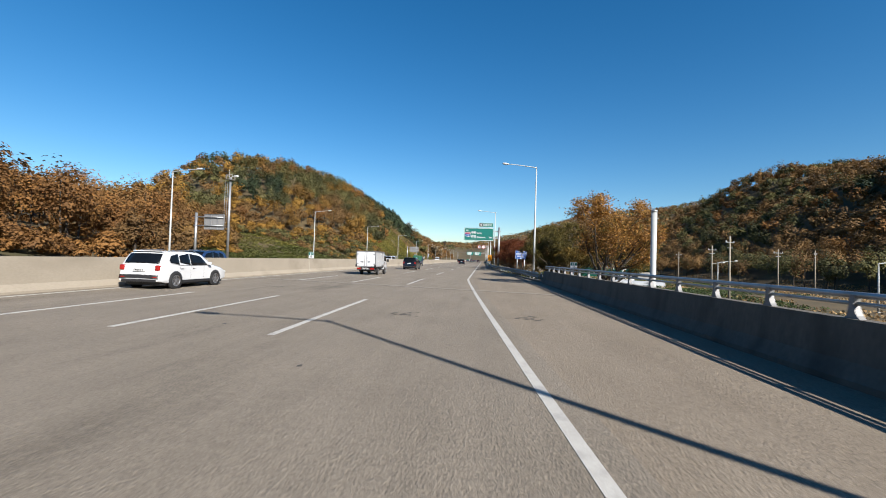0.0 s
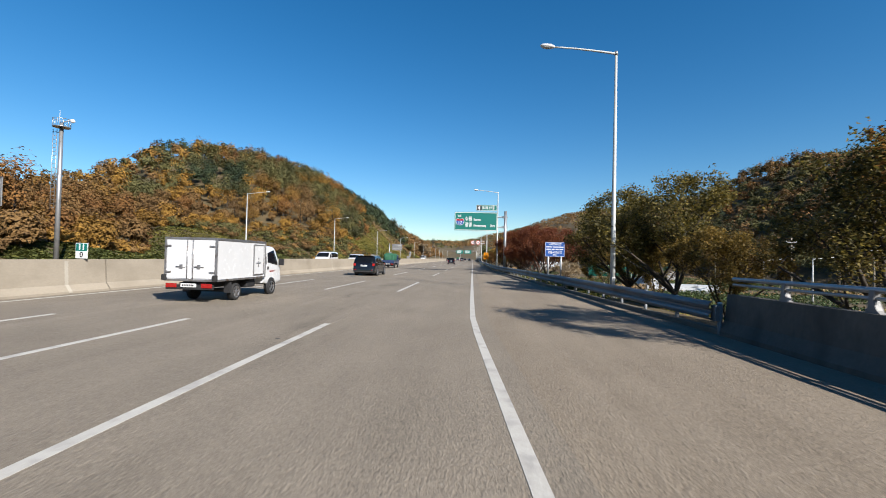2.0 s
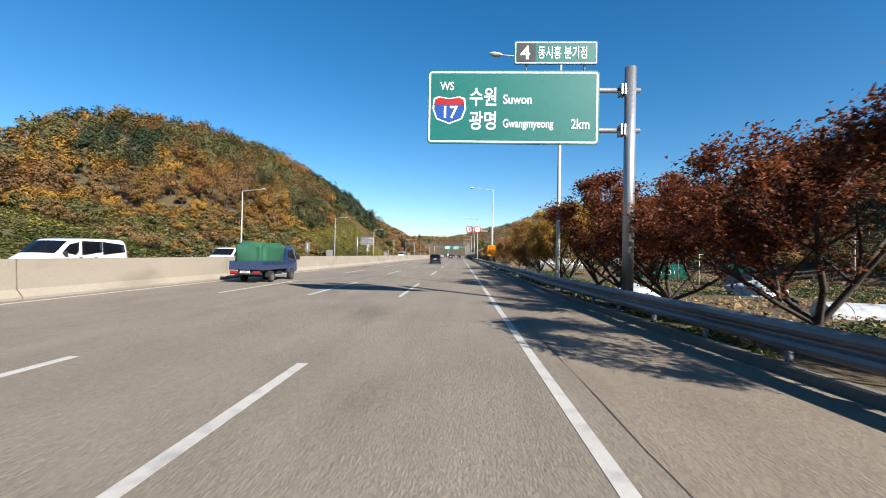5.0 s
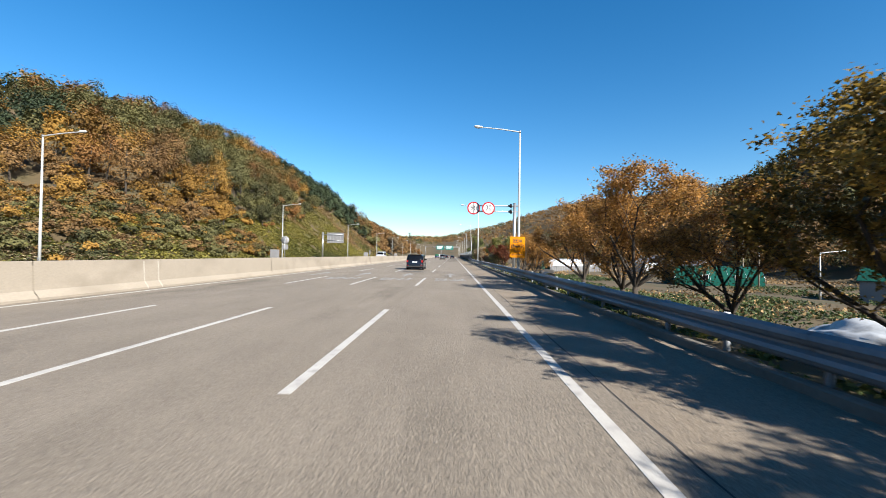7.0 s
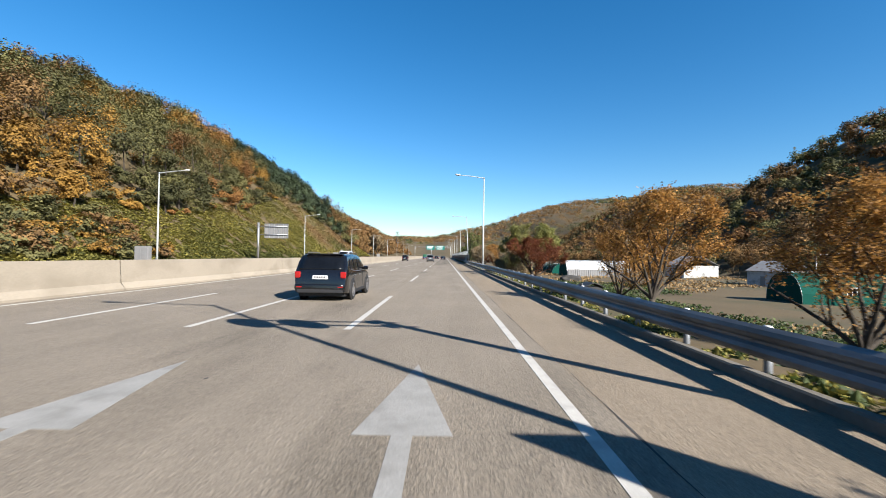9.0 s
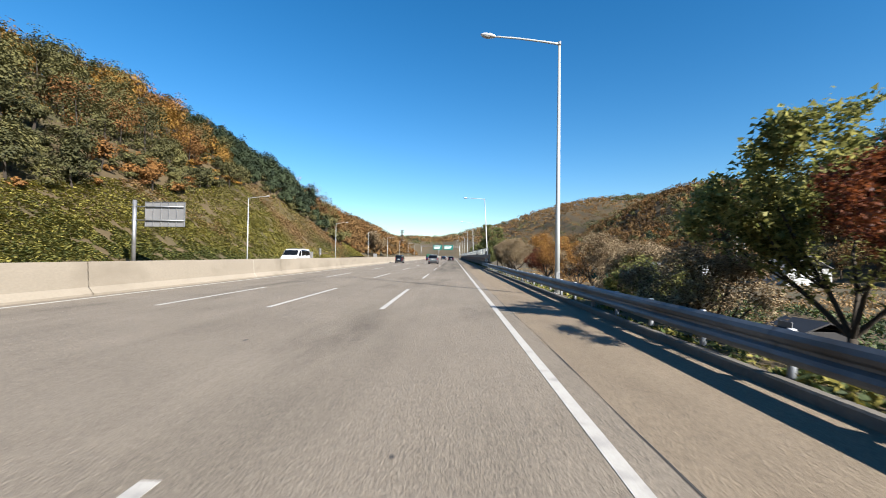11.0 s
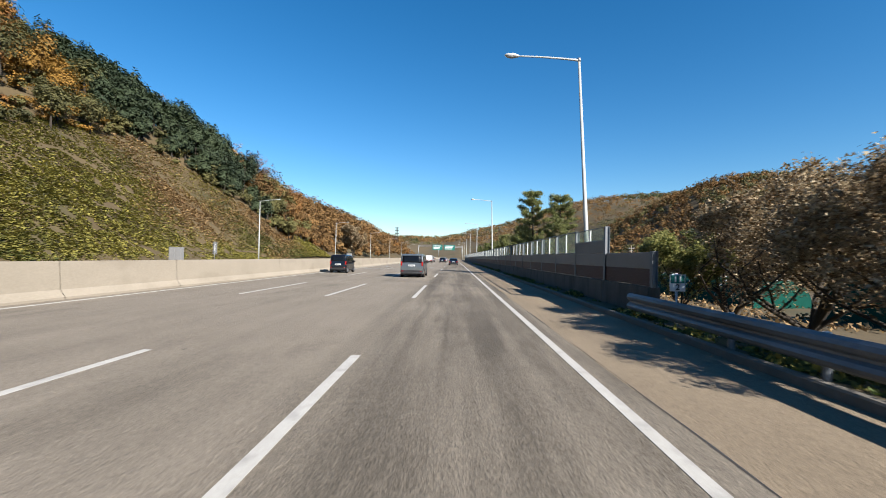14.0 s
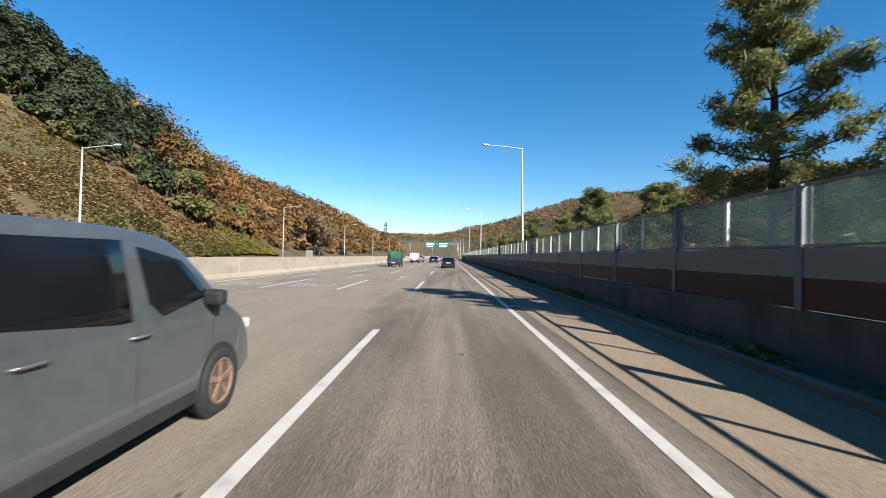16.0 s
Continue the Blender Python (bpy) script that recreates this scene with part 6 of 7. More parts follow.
    def patch(self, z0, z1, frac, rear=True, proud=0.012, inset=0.02):
        """A pane or panel lying on the tail or on the front slope, between two heights."""
        bm = bmesh.new()
        line = self.line if rear else self.line[::-1]
        dense = []
        for a, b in zip(line, line[1:]):
            dense += [a + (b - a) * k / 4 for k in range(4)]
        run = []
        for q in dense:
            if run and q.y < run[-1].y - 0.002:
                break
            if z0 <= q.y <= z1:
                run.append(q)
        run = run[::3] + [run[-1]] if len(run) > 12 else run
        rows = []
        for i, q in enumerate(run):
            a, b = run[max(0, i - 1)], run[min(len(run) - 1, i + 1)]
            d = (b - a).normalized()
            n = Vector((-d.y, d.x)) if rear else Vector((d.y, -d.x))
            s = self.section(q.x, q.y)
            w = (s[-4][0] * 0.35 + s[-8][0] * 0.65 - inset) * frac
            rows.append([bm.verts.new((w * f, q.x + n.x * proud, q.y + n.y * proud - 0.018 * f * f)) for f in (-1, -0.66, -0.33, 0, 0.33, 0.66, 1)])
        for a, b in zip(rows, rows[1:]):
            for j in range(6):
                f = bm.faces.new((a[j], a[j + 1], b[j + 1], b[j]))
                f.smooth = True
        return self.thick(bm)


def arches(car, half, axles, r):
    for y in axles:
        for sx in (-1, 1):
            bm = bmesh.new()
            lathe(bm, [(0.02, -0.06), (r * 1.15, -0.06), (r * 1.15, 0.004), (r * 1.12, 0.008), (0.02, 0.008)], 30, pose(sx * (half - 0.01), y, r * 1.02, 0, 90 * sx, 0))
            part("wheel_arch", bm, M_TRIM, car)


def passenger_car(x, y, paint, label, L=4.7, W=1.9, Hh=1.65, kind="suv", rz=0, rim=None, wheel_r=0.35, base=2.8, rear_over=0.95, group="cars on the motorway", cat="car"):
    """y is the rear axle. Outline, panes, lights and trim follow from the kind."""
    car = empty("car", x, y, 0, rz)
    half, r = W / 2, wheel_r
    y0, y1 = -rear_over, L - rear_over
    P = lambda pts: [(a * L + y0, b) for a, b in pts]
    belt = Hh * (0.60 if kind != "box" else 0.57)
    if kind == "suv":
        prof = [(0.0, 0.45), (0.004, 0.70), (0.012, 0.92), (0.024, belt + 0.06), (0.082, Hh * 0.92), (0.115, Hh * 0.98), (0.36, Hh), (0.54, Hh * 0.975), (0.60, Hh * 0.91), (0.72, belt + 0.06), (0.90, belt - 0.08), (0.975, belt - 0.22), (0.99, 0.62), (1.0, 0.42)]
        glass_pts = [[(0.115, belt + 0.16), (0.16, Hh * 0.895), (0.245, Hh * 0.92), (0.25, belt + 0.05)], [(0.262, belt + 0.04), (0.257, Hh * 0.92), (0.39, Hh * 0.93), (0.40, belt + 0.03)], [(0.412, belt + 0.03), (0.402, Hh * 0.93), (0.51, Hh * 0.915), (0.56, Hh * 0.86), (0.655, belt + 0.03)]]
        rear_z, front_z = (belt + 0.10, Hh * 0.925), (belt + 0.10, Hh * 0.945)
    elif kind == "sedan":
        prof = [(0.0, 0.45), (0.004, 0.75), (0.02, belt + 0.03), (0.13, belt + 0.09), (0.29, Hh * 0.965), (0.36, Hh * 0.995), (0.44, Hh), (0.53, Hh * 0.97), (0.70, belt + 0.05), (0.90, belt - 0.10), (0.975, belt - 0.2), (0.99, 0.58), (1.0, 0.40)]
        glass_pts = [[(0.225, belt + 0.08), (0.30, Hh * 0.90), (0.40, Hh * 0.92), (0.41, belt + 0.04)], [(0.42, belt + 0.04), (0.41, Hh * 0.92), (0.50, Hh * 0.91), (0.645, belt + 0.04)]]
        rear_z, front_z = (belt + 0.14, Hh * 0.94), (belt + 0.09, Hh * 0.94)
    elif kind == "box":
        prof = [(0.0, 0.42), (0.002, 0.75), (0.012, belt), (0.03, Hh * 0.90), (0.055, Hh * 0.985), (0.10, Hh), (0.5, Hh * 1.0), (0.70, Hh * 0.97), (0.755, Hh * 0.90), (0.85, belt + 0.08), (0.94, belt - 0.06), (0.98, belt - 0.22), (0.99, 0.6), (1.0, 0.40)]
        glass_pts = [[(0.065, belt + 0.10), (0.075, Hh * 0.88), (0.19, Hh * 0.89), (0.19, belt + 0.06)], [(0.215, belt + 0.05), (0.215, Hh * 0.89), (0.45, Hh * 0.90), (0.45, belt + 0.03)], [(0.475, belt + 0.03), (0.475, Hh * 0.90), (0.67, Hh * 0.885), (0.79, belt + 0.05)]]
        rear_z, front_z = (belt + 0.10, Hh * 0.92), (belt + 0.12, Hh * 0.94)
    else:  # van
        prof = [(0.0, 0.45), (0.002, 0.9), (0.010, belt), (0.03, Hh * 0.91), (0.055, Hh * 0.98), (0.12, Hh), (0.5, Hh), (0.65, Hh * 0.98), (0.72, Hh * 0.925), (0.85, belt + 0.06), (0.93, belt - 0.10), (0.98, belt - 0.32), (0.992, 0.62), (1.0, 0.42)]
        glass_pts = [[(0.05, belt + 0.03), (0.06, Hh * 0.88), (0.34, Hh * 0.925), (0.34, belt + 0.01)], [(0.346, belt + 0.01), (0.346, Hh * 0.925), (0.575, Hh * 0.925), (0.585, belt + 0.005)], [(0.625, belt + 0.05), (0.605, Hh * 0.90), (0.66, Hh * 0.895), (0.71, Hh * 0.84), (0.80, belt + 0.06), (0.79, belt + 0.02), (0.65, belt + 0.005)]]
        rear_z, front_z = (belt + 0.06, Hh * 0.92), (belt + 0.09, Hh * 0.92)
    tumble = {"suv": 0.17, "sedan": 0.21, "box": 0.10, "van": 0.11}[kind]
    co = Coach(P(prof), half, belt, Hh, tumble)
    part("body", co.mesh(), paint, car)
    part("rear_window", co.patch(*rear_z, 0.93), M_CARGLASS, car)
    part("windscreen", co.patch(*front_z, 0.97, False), M_CARGLASS, car)
    lower = M_TRIM if kind in ("suv", "van") and paint is not M_CARBLACK else paint
    part("rear_bumper", co.patch(0.455, 0.60, 1.02, True, 0.022, -0.02), lower, car)
    for sx in (-1, 1):
        for pts in glass_pts:
            part("side_window", co.pane(P(pts), sx), M_CARGLASS, car)
        if kind == "suv":
            bm = bmesh.new()
            run = P([(0.14, belt + 0.115), (0.25, belt + 0.03), (0.40, belt + 0.012), (0.655, belt + 0.014)])
            tube(bm, [(sx * (co.side(a, b) + 0.008), a, b) for a, b in run], 0.011, 5)
            part("window_strip", bm, M_ALLOY, car, "thin chrome strip")
        bm = bmesh.new()
        yy = L * 0.655 + y0 if kind in ("suv", "sedan") else L * 0.775 + y0
        x0_, x1_ = sorted((sx * (half - 0.03), sx * (half + 0.17)))
        box(bm, x0_, x1_, yy - 0.06, yy + 0.07, belt + 0.02, belt + 0.17, 0.045)
        part("mirror", bm, paint if kind != "van" else M_TRIM, car)
        for a in ((0.275, 0.435) if kind in ("suv", "sedan") else (0.43, 0.60)):
            bm = bmesh.new()
            q = a * L + y0
            tube(bm, [(sx * co.side(q - 0.11, belt - 0.12), q - 0.11, belt - 0.12), (sx * (co.side(q, belt - 0.12) + 0.025), q - 0.08, belt - 0.12), (sx * (co.side(q, belt - 0.12) + 0.025), q + 0.08, belt - 0.12), (sx * co.side(q + 0.1, belt - 0.12), q + 0.11, belt - 0.12)], 0.012, 6)
            part("door_handle", bm, M_ALLOY if kind in ("van", "suv") else paint, car)
        bm = bmesh.new()
        x0_, x1_ = sorted((sx * (half - 0.10), sx * (half - 0.012)))
        box(bm, x0_, x1_, r * 1.1, base - r * 1.1, 0.23, 0.36, 0.02)
        part("sill", bm, M_TRIM, car)
        for a in ((0.255, 0.405, 0.60) if kind in ("suv", "sedan") else (0.20, 0.462, 0.70) if kind == "box" else (0.348, 0.60, 0.80)):
            bm = bmesh.new()
            q = a * L + y0
            tube(bm, [(sx * (co.side(q, z) + 0.0005), q, z) for z in np.linspace(0.42, belt - 0.01, 7)], 0.004, 4)
            part("door_seam", bm, M_BLACK, car)
        tall = kind in ("box", "van")
        bm = bmesh.new()
        zt = belt - 0.05 if tall else belt - 0.10
        x0_, x1_ = sorted((sx * half * (0.80 if tall else 0.74), sx * half * 0.945))
        if tall:
            box(bm, x0_, x1_, y0 - 0.004, y0 + 0.13, zt - 0.15, zt + 0.20, 0.03)
        else:
            box(bm, x0_, x1_, y0 + 0.0, y0 + 0.19, zt - 0.10, zt + 0.13, 0.04)
        part("tail_lamp", bm, M_TAIL, car, "red tail lamp")
        bm = bmesh.new()
        x0_, x1_ = sorted((sx * half * 0.60, sx * half * 0.90))
        box(bm, x0_, x1_, y1 - 0.24, y1 - 0.03, belt - 0.38, belt - 0.26, 0.03)
        part("headlamp", bm, M_FILM, car)
        bm = bmesh.new()
        x0_, x1_ = sorted((sx * half * 0.66, sx * half * 0.86))
        box(bm, x0_, x1_, y0 - 0.03, y0 + 0.05, 0.49, 0.53, 0.01)
        part("reflector", bm, M_TAIL, car)
    bm = bmesh.new()
    box(bm, -half * 0.86, half * 0.86, y0 - 0.004, y0 + 0.2, 0.30, 0.44, 0.03)
    part("diffuser", bm, M_TRIM, car)
    bm = bmesh.new()
    zp = belt - 0.17
    box(bm, -0.26, 0.26, y0 - 0.022, y0 + 0.04, zp - 0.065, zp + 0.065, 0.006)
    plate = part("number_plate", bm, M_WHITE, car)
    bm = bmesh.new()
    for k in range(7):
        box(bm, -0.21 + k * 0.06, -0.175 + k * 0.06, y0 - 0.026, y0 - 0.021, zp - 0.035, zp + 0.035)
    part("plate_bars", bm, M_TRIM, plate)
    bm = bmesh.new()
    box(bm, -half * 0.86, half * 0.86, y0 + 0.25, y1 - 0.3, 0.17, 0.30)
    part("underbody", bm, M_TRIM, car)
    arches(car, half, (0.0, base), r)
    add_wheels(car, W - 0.225 + 0.045, (0.0, base), r, 0.225, rim or M_ALLOY)
    if kind == "suv":
        for sx in (-1, 1):
            bm = bmesh.new()
            xr = co.side(y0 + 0.4 * L, Hh - 0.1) - 0.08
            tube(bm, [(sx * xr, y0 + 0.17 * L, Hh - 0.04), (sx * xr, y0 + 0.21 * L, Hh + 0.025), (sx * xr, y0 + 0.48 * L, Hh + 0.025), (sx * xr, y0 + 0.53 * L, Hh - 0.05)], 0.016, 6)
            part("roof_rail", bm, M_ALLOY, car)
        bm = bmesh.new()
        box(bm, -half * 0.70, half * 0.70, y0 + 0.085 * L, y0 + 0.16 * L, Hh * 0.968, Hh * 0.99, 0.012)
        part("roof_spoiler", bm, paint, car)
    bm = bmesh.new()
    tube(bm, [(0.03, y0 + (0.055 if kind in ("van", "box") else 0.10) * L, Hh * (0.80 if kind != "sedan" else 0.85)), (0.30, y0 + (0.03 if kind in ("van", "box") else 0.07) * L, Hh * 0.73)], 0.008, 4)
    if kind in ("suv", "box"):
        wiper = part("rear_wiper", bm, M_BLACK, car)
    else:
        bm.free()
    return tagged(car, label, cat, group)


def light_truck(x, y, paint, label, load, group="trucks on the motorway"):
    """A small cab-over truck; y is the rear axle. load: box or netted flatbed."""
    car = empty("truck", x, y, 0)
    half, base = 0.83, 2.62
    cab = [(1.97, 0.62), (1.975, 1.2), (1.985, 1.86), (2.03, 1.97), (2.4, 2.0), (2.85, 1.99), (3.02, 1.92), (3.40, 1.24), (3.50, 1.06), (3.54, 0.72), (3.56, 0.55)]
    co = Coach(cab, half, 1.15, 2.0, 0.09, 0.40, 0.02, 0.05)
    part("cab", co.mesh(), paint, car)
    for sx in (-1, 1):
        part("side_window", co.pane([(2.28, 1.20), (2.32, 1.80), (2.86, 1.81), (3.20, 1.25), (3.15, 1.18)], sx), M_CARGLASS, car)
        part("quarter_window", co.pane([(2.06, 1.24), (2.08, 1.78), (2.2, 1.79), (2.18, 1.22)], sx), M_CARGLASS, car)
        bm = bmesh.new()
        x0_, x1_ = sorted((sx * half, sx * (half + 0.22)))
        box(bm, x0_, x1_, 3.22, 3.32, 1.18, 1.46, 0.03)
        part("mirror", bm, M_TRIM, car)
        bm = bmesh.new()
        x0_, x1_ = sorted((sx * (half - 0.01), sx * (half + 0.02)))
        box(bm, x0_, x1_, 2.24, 2.34, 1.02, 1.14, 0.01)
        part("door_handle", bm, M_TRIM, car)
    part("windscreen", co.patch(1.30, 1.88, 0.97, False), M_CARGLASS, car)
    bm = bmesh.new()
    for sx in (-0.38, 0.38):
        box(bm, sx - 0.06, sx + 0.06, -1.2, 3.2, 0.50, 0.66)
    for q in (-1.1, -0.4, 0.6, 1.5):
        box(bm, -0.38, 0.38, q, q + 0.1, 0.52, 0.64)
    tube(bm, [(-0.75, 0, 0.34), (0.75, 0, 0.34)], 0.07, 8)
    box(bm, -0.78, -0.45, 0.7, 1.6, 0.35, 0.65, 0.03)
    box(bm, 0.45, 0.72, 0.9, 1.5, 0.38, 0.62, 0.05)
    part("chassis", bm, M_TRIM, car)
    bm = bmesh.new()
    box(bm, -0.80, 0.80, -1.36, -1.26, 0.44, 0.60, 0.015)
    bumper = part("rear_bumper", bm, M_TRIM, car)
    for sx in (-1, 1):
        bm = bmesh.new()
        x0_, x1_ = sorted((sx * 0.42, sx * 0.78))
        box(bm, x0_, x1_, -1.385, -1.34, 0.50, 0.64, 0.01)
        part("tail_lamp", bm, M_TAIL, bumper, "red tail lamp")
        bm = bmesh.new()
        x0_, x1_ = sorted((sx * 0.62, sx * 0.86))
        box(bm, x0_, x1_, -0.44, -0.36, 0.28, 0.66, 0.01)
        part("mudguard", bm, M_TRIM, car)
    bm = bmesh.new()
    box(bm, -0.26, 0.26, -1.40, -1.37, 0.52, 0.64, 0.005)
    plate = part("number_plate", bm, M_WHITE, car)
    bm = bmesh.new()
    for k in range(7):
        box(bm, -0.2 + k * 0.058, -0.165 + k * 0.058, -1.405, -1.399, 0.55, 0.61)
    part("plate_bars", bm, M_TRIM, plate)
    add_wheels(car, 1.48, (0.0,), 0.30, 0.19, M_ALLOY)
    add_wheels(car, 1.50, (base,), 0.32, 0.20, M_ALLOY)
    arches(car, half, (base,), 0.32)
    bh = 0.86
    if load == "box":
        bm = bmesh.new()
        box(bm, -bh, bh, -1.30, 1.95, 0.74, 2.10, 0.02)
        body = part("cargo_box", bm, M_CARWHITE, car, "white panelled cargo box")
        bm = bmesh.new()
        for sx in (-bh, bh):
            for q in (-1.30, 1.95):
                box(bm, sx - 0.03, sx + 0.03, q - 0.03, q + 0.03, 0.72, 2.13, 0.008)
            for z in (0.74, 2.10):
                box(bm, sx - 0.028, sx + 0.028, -1.3, 1.95, z - 0.035, z + 0.035, 0.006)
        for q in (-1.30, 1.95):
            for z in (0.74, 2.10):
                box(bm, -bh, bh, q - 0.028, q + 0.028, z - 0.035, z + 0.035, 0.006)
        part("frame", bm, M_ALLOY, body)
        for sx in (-1, 1):
            bm = bmesh.new()
            x0_, x1_ = sorted((sx * 0.035, sx * 0.80))
            box(bm, x0_, x1_, -1.325, -1.30, 0.80, 2.05, 0.008)
            door = part("rear_door", bm, M_CARWHITE, body)
            bm = bmesh.new()
            tube(bm, [(sx * 0.10, -1.345, 0.8), (sx * 0.10, -1.345, 2.05)], 0.015, 6)
            tube(bm, [(sx * 0.16, -1.35, 1.18), (sx * 0.48, -1.35, 1.18)], 0.016, 6)
            box(bm, sx * 0.3 - 0.05, sx * 0.3 + 0.05, -1.36, -1.325, 1.12, 1.25, 0.008)
            for z in (1.0, 1.85):
                box(bm, sx * 0.74 - 0.09, sx * 0.74 + 0.09, -1.35, -1.32, z - 0.03, z + 0.03, 0.005)
            part("latch", bm, M_ALLOY, door)
            bm = bmesh.new()
            box(bm, sx * bh - 0.07, sx * bh + 0.07, -1.40, -1.30, 0.72, 0.92, 0.02)
            part("rubber_bumper", bm, M_BLACK, body)
        bm = bmesh.new()
        box(bm, bh + 0.002, bh + 0.03, 1.05, 1.78, 0.86, 1.98, 0.01)
        sd = part("side_door", bm, M_CARWHITE, body)
        bm = bmesh.new()
        for z in (0.86, 1.98):
            box(bm, bh, bh + 0.04, 1.03, 1.8, z - 0.02, z + 0.02)
        for q in (1.04, 1.79):
            box(bm, bh, bh + 0.04, q - 0.02, q + 0.02, 0.86, 1.98)
        tube(bm, [(bh + 0.05, 1.2, 1.3), (bh + 0.05, 1.5, 1.3)], 0.016, 6)
        tube(bm, [(bh + 0.05, 1.35, 1.15), (bh + 0.05, 1.35, 1.5)], 0.012, 6)
        part("side_latch", bm, M_ALLOY, sd)
        bm = bmesh.new()
        for z0, w0 in ((1.16, 0.5), (1.12, 0.36)):
            box(bm, half - 0.004, half + 0.0045, 2.45, 2.45 + w0, z0 - 0.19, z0 - 0.175)
        part("stripe", bm, M_SIGNRED, car)
    else:
        bm = bmesh.new()
        box(bm, -bh, bh, -1.30, 1.90, 0.68, 0.78, 0.01)
        for sx in (-bh, bh - 0.04):
            box(bm, sx, sx + 0.04, -1.3, 1.9, 0.78, 1.14, 0.01)
        box(bm, -bh, bh, -1.34, -1.30, 0.70, 1.14, 0.01)
        box(bm, -bh, bh, 1.86, 1.90, 0.78, 1.6, 0.01)
        part("flatbed", bm, paint, car, "dark blue dropside flatbed")
        bm = bmesh.new()
        bmesh.ops.create_icosphere(bm, subdivisions=4, radius=1.0)
        rg = random.Random(3)
        for v in bm.verts:
            n = noise.noise(v.co * 2.3) * 0.16
            p = v.co
            e = 0.35
            q = Vector([math.copysign(abs(c) ** e, c) for c in p])
            v.co = Vector((q.x * 0.80, q.y * 1.5 + 0.3, max(-0.6, q.z * 0.62) + 1.5)) + p * n
        for f in bm.faces:
            f.smooth = True
        part("netted_load", bm, M_NET, car, "bulky load under a green net")
    return tagged(car, label, "truck", group)


light_truck(-9.15, 40.0, M_CARWHITE, "white refrigerated box truck with double rear doors", "box")
light_truck(-12.2, 88.0, M_CARBLUE, "small dark blue truck with a green netted load", "net")
light_truck(-9.4, 300.0, M_CARBLUE, "small dark truck with a green netted load", "net")
light_truck(-9.0, 330.0, M_CARWHITE, "small white box truck with double rear doors", "box")
passenger_car(-12.9, 18.75, M_CARWHITE, "white hydrogen crossover car with dark lower trim", 4.67, 1.86, 1.63, "suv", base=2.72, rear_over=0.95)
passenger_car(-9.02, 61.5, M_CARBLACK, "glossy black family SUV with chrome window line", 4.81, 1.90, 1.70, "suv", wheel_r=0.37, base=2.82, rear_over=1.03)
passenger_car(-5.75, 142.0, M_CARBLACK, "black family SUV running ahead in the second lane", 4.81, 1.90, 1.70, "suv", wheel_r=0.37, base=2.82, rear_over=1.03)
passenger_car(-12.66, 247.9, M_CARBLACK, "small black boxy car with red tail lamps", 3.6, 1.60, 1.70, "box", wheel_r=0.28, base=2.45, rear_over=0.5)
passenger_car(-5.27, 242.85, M_CARGREY, "dusty grey-blue passenger van with dark side windows", 5.1, 1.90, 1.87, "van", wheel_r=0.335, base=3.2, rear_over=1.02, cat="van", rim=M_DUSTYRIM)
passenger_car(-9.1, 345.0, M_CARSILVER, "silver minivan far ahead on the motorway", 4.9, 1.92, 1.75, "van", base=3.0, rear_over=1.0, cat="van")
passenger_car(-5.35, 336.0, M_CARBLACK, "dark saloon car in the second lane", 4.8, 1.86, 1.48, "sedan", wheel_r=0.33, base=2.82, rear_over=1.05)
passenger_car(-2.05, 300.0, M_CARBLACK, "black saloon car ahead in the near lane", 4.8, 1.86, 1.46, "sedan", wheel_r=0.33, base=2.82, rear_over=1.05)
passenger_car(-5.4, 356.0, M_CARWHITE, "white saloon car far ahead", 4.8, 1.86, 1.46, "sedan", wheel_r=0.33, base=2.82, rear_over=1.05)
passenger_car(-5.5, 382.0, M_CARSILVER, "silver saloon car far ahead", 4.8, 1.86, 1.46, "sedan", wheel_r=0.33, base=2.82, rear_over=1.05)
passenger_car(-12.6, 395.0, M_CARWHITE, "white car far down the motorway", 4.67, 1.86, 1.63, "suv", base=2.72)
passenger_car(-21.4, 214.0, M_CARWHITE, "white delivery van on the opposite carriageway", 5.6, 2.0, 2.35, "van", rz=180, base=3.4, rear_over=1.1, cat="van", group="cars on the opposite carriageway")
passenger_car(-21.2, 88.0, M_CARWHITE, "white cargo van behind the median barrier", 5.2, 1.95, 2.15, "van", rz=180, base=3.2, rear_over=1.0, cat="van", group="cars on the opposite carriageway")
passenger_car(-21.0, 103.0, M_CARWHITE, "white pickup cab behind the median barrier", 5.0, 1.9, 1.95, "van", rz=180, base=3.0, rear_over=1.0, cat="van", group="cars on the opposite carriageway")
passenger_car(-20.0, 33.0, M_CARBLUE, "dark blue car behind the median barrier", 4.8, 1.9, 1.72, "suv", rz=180, base=2.8, group="cars on the opposite carriageway")


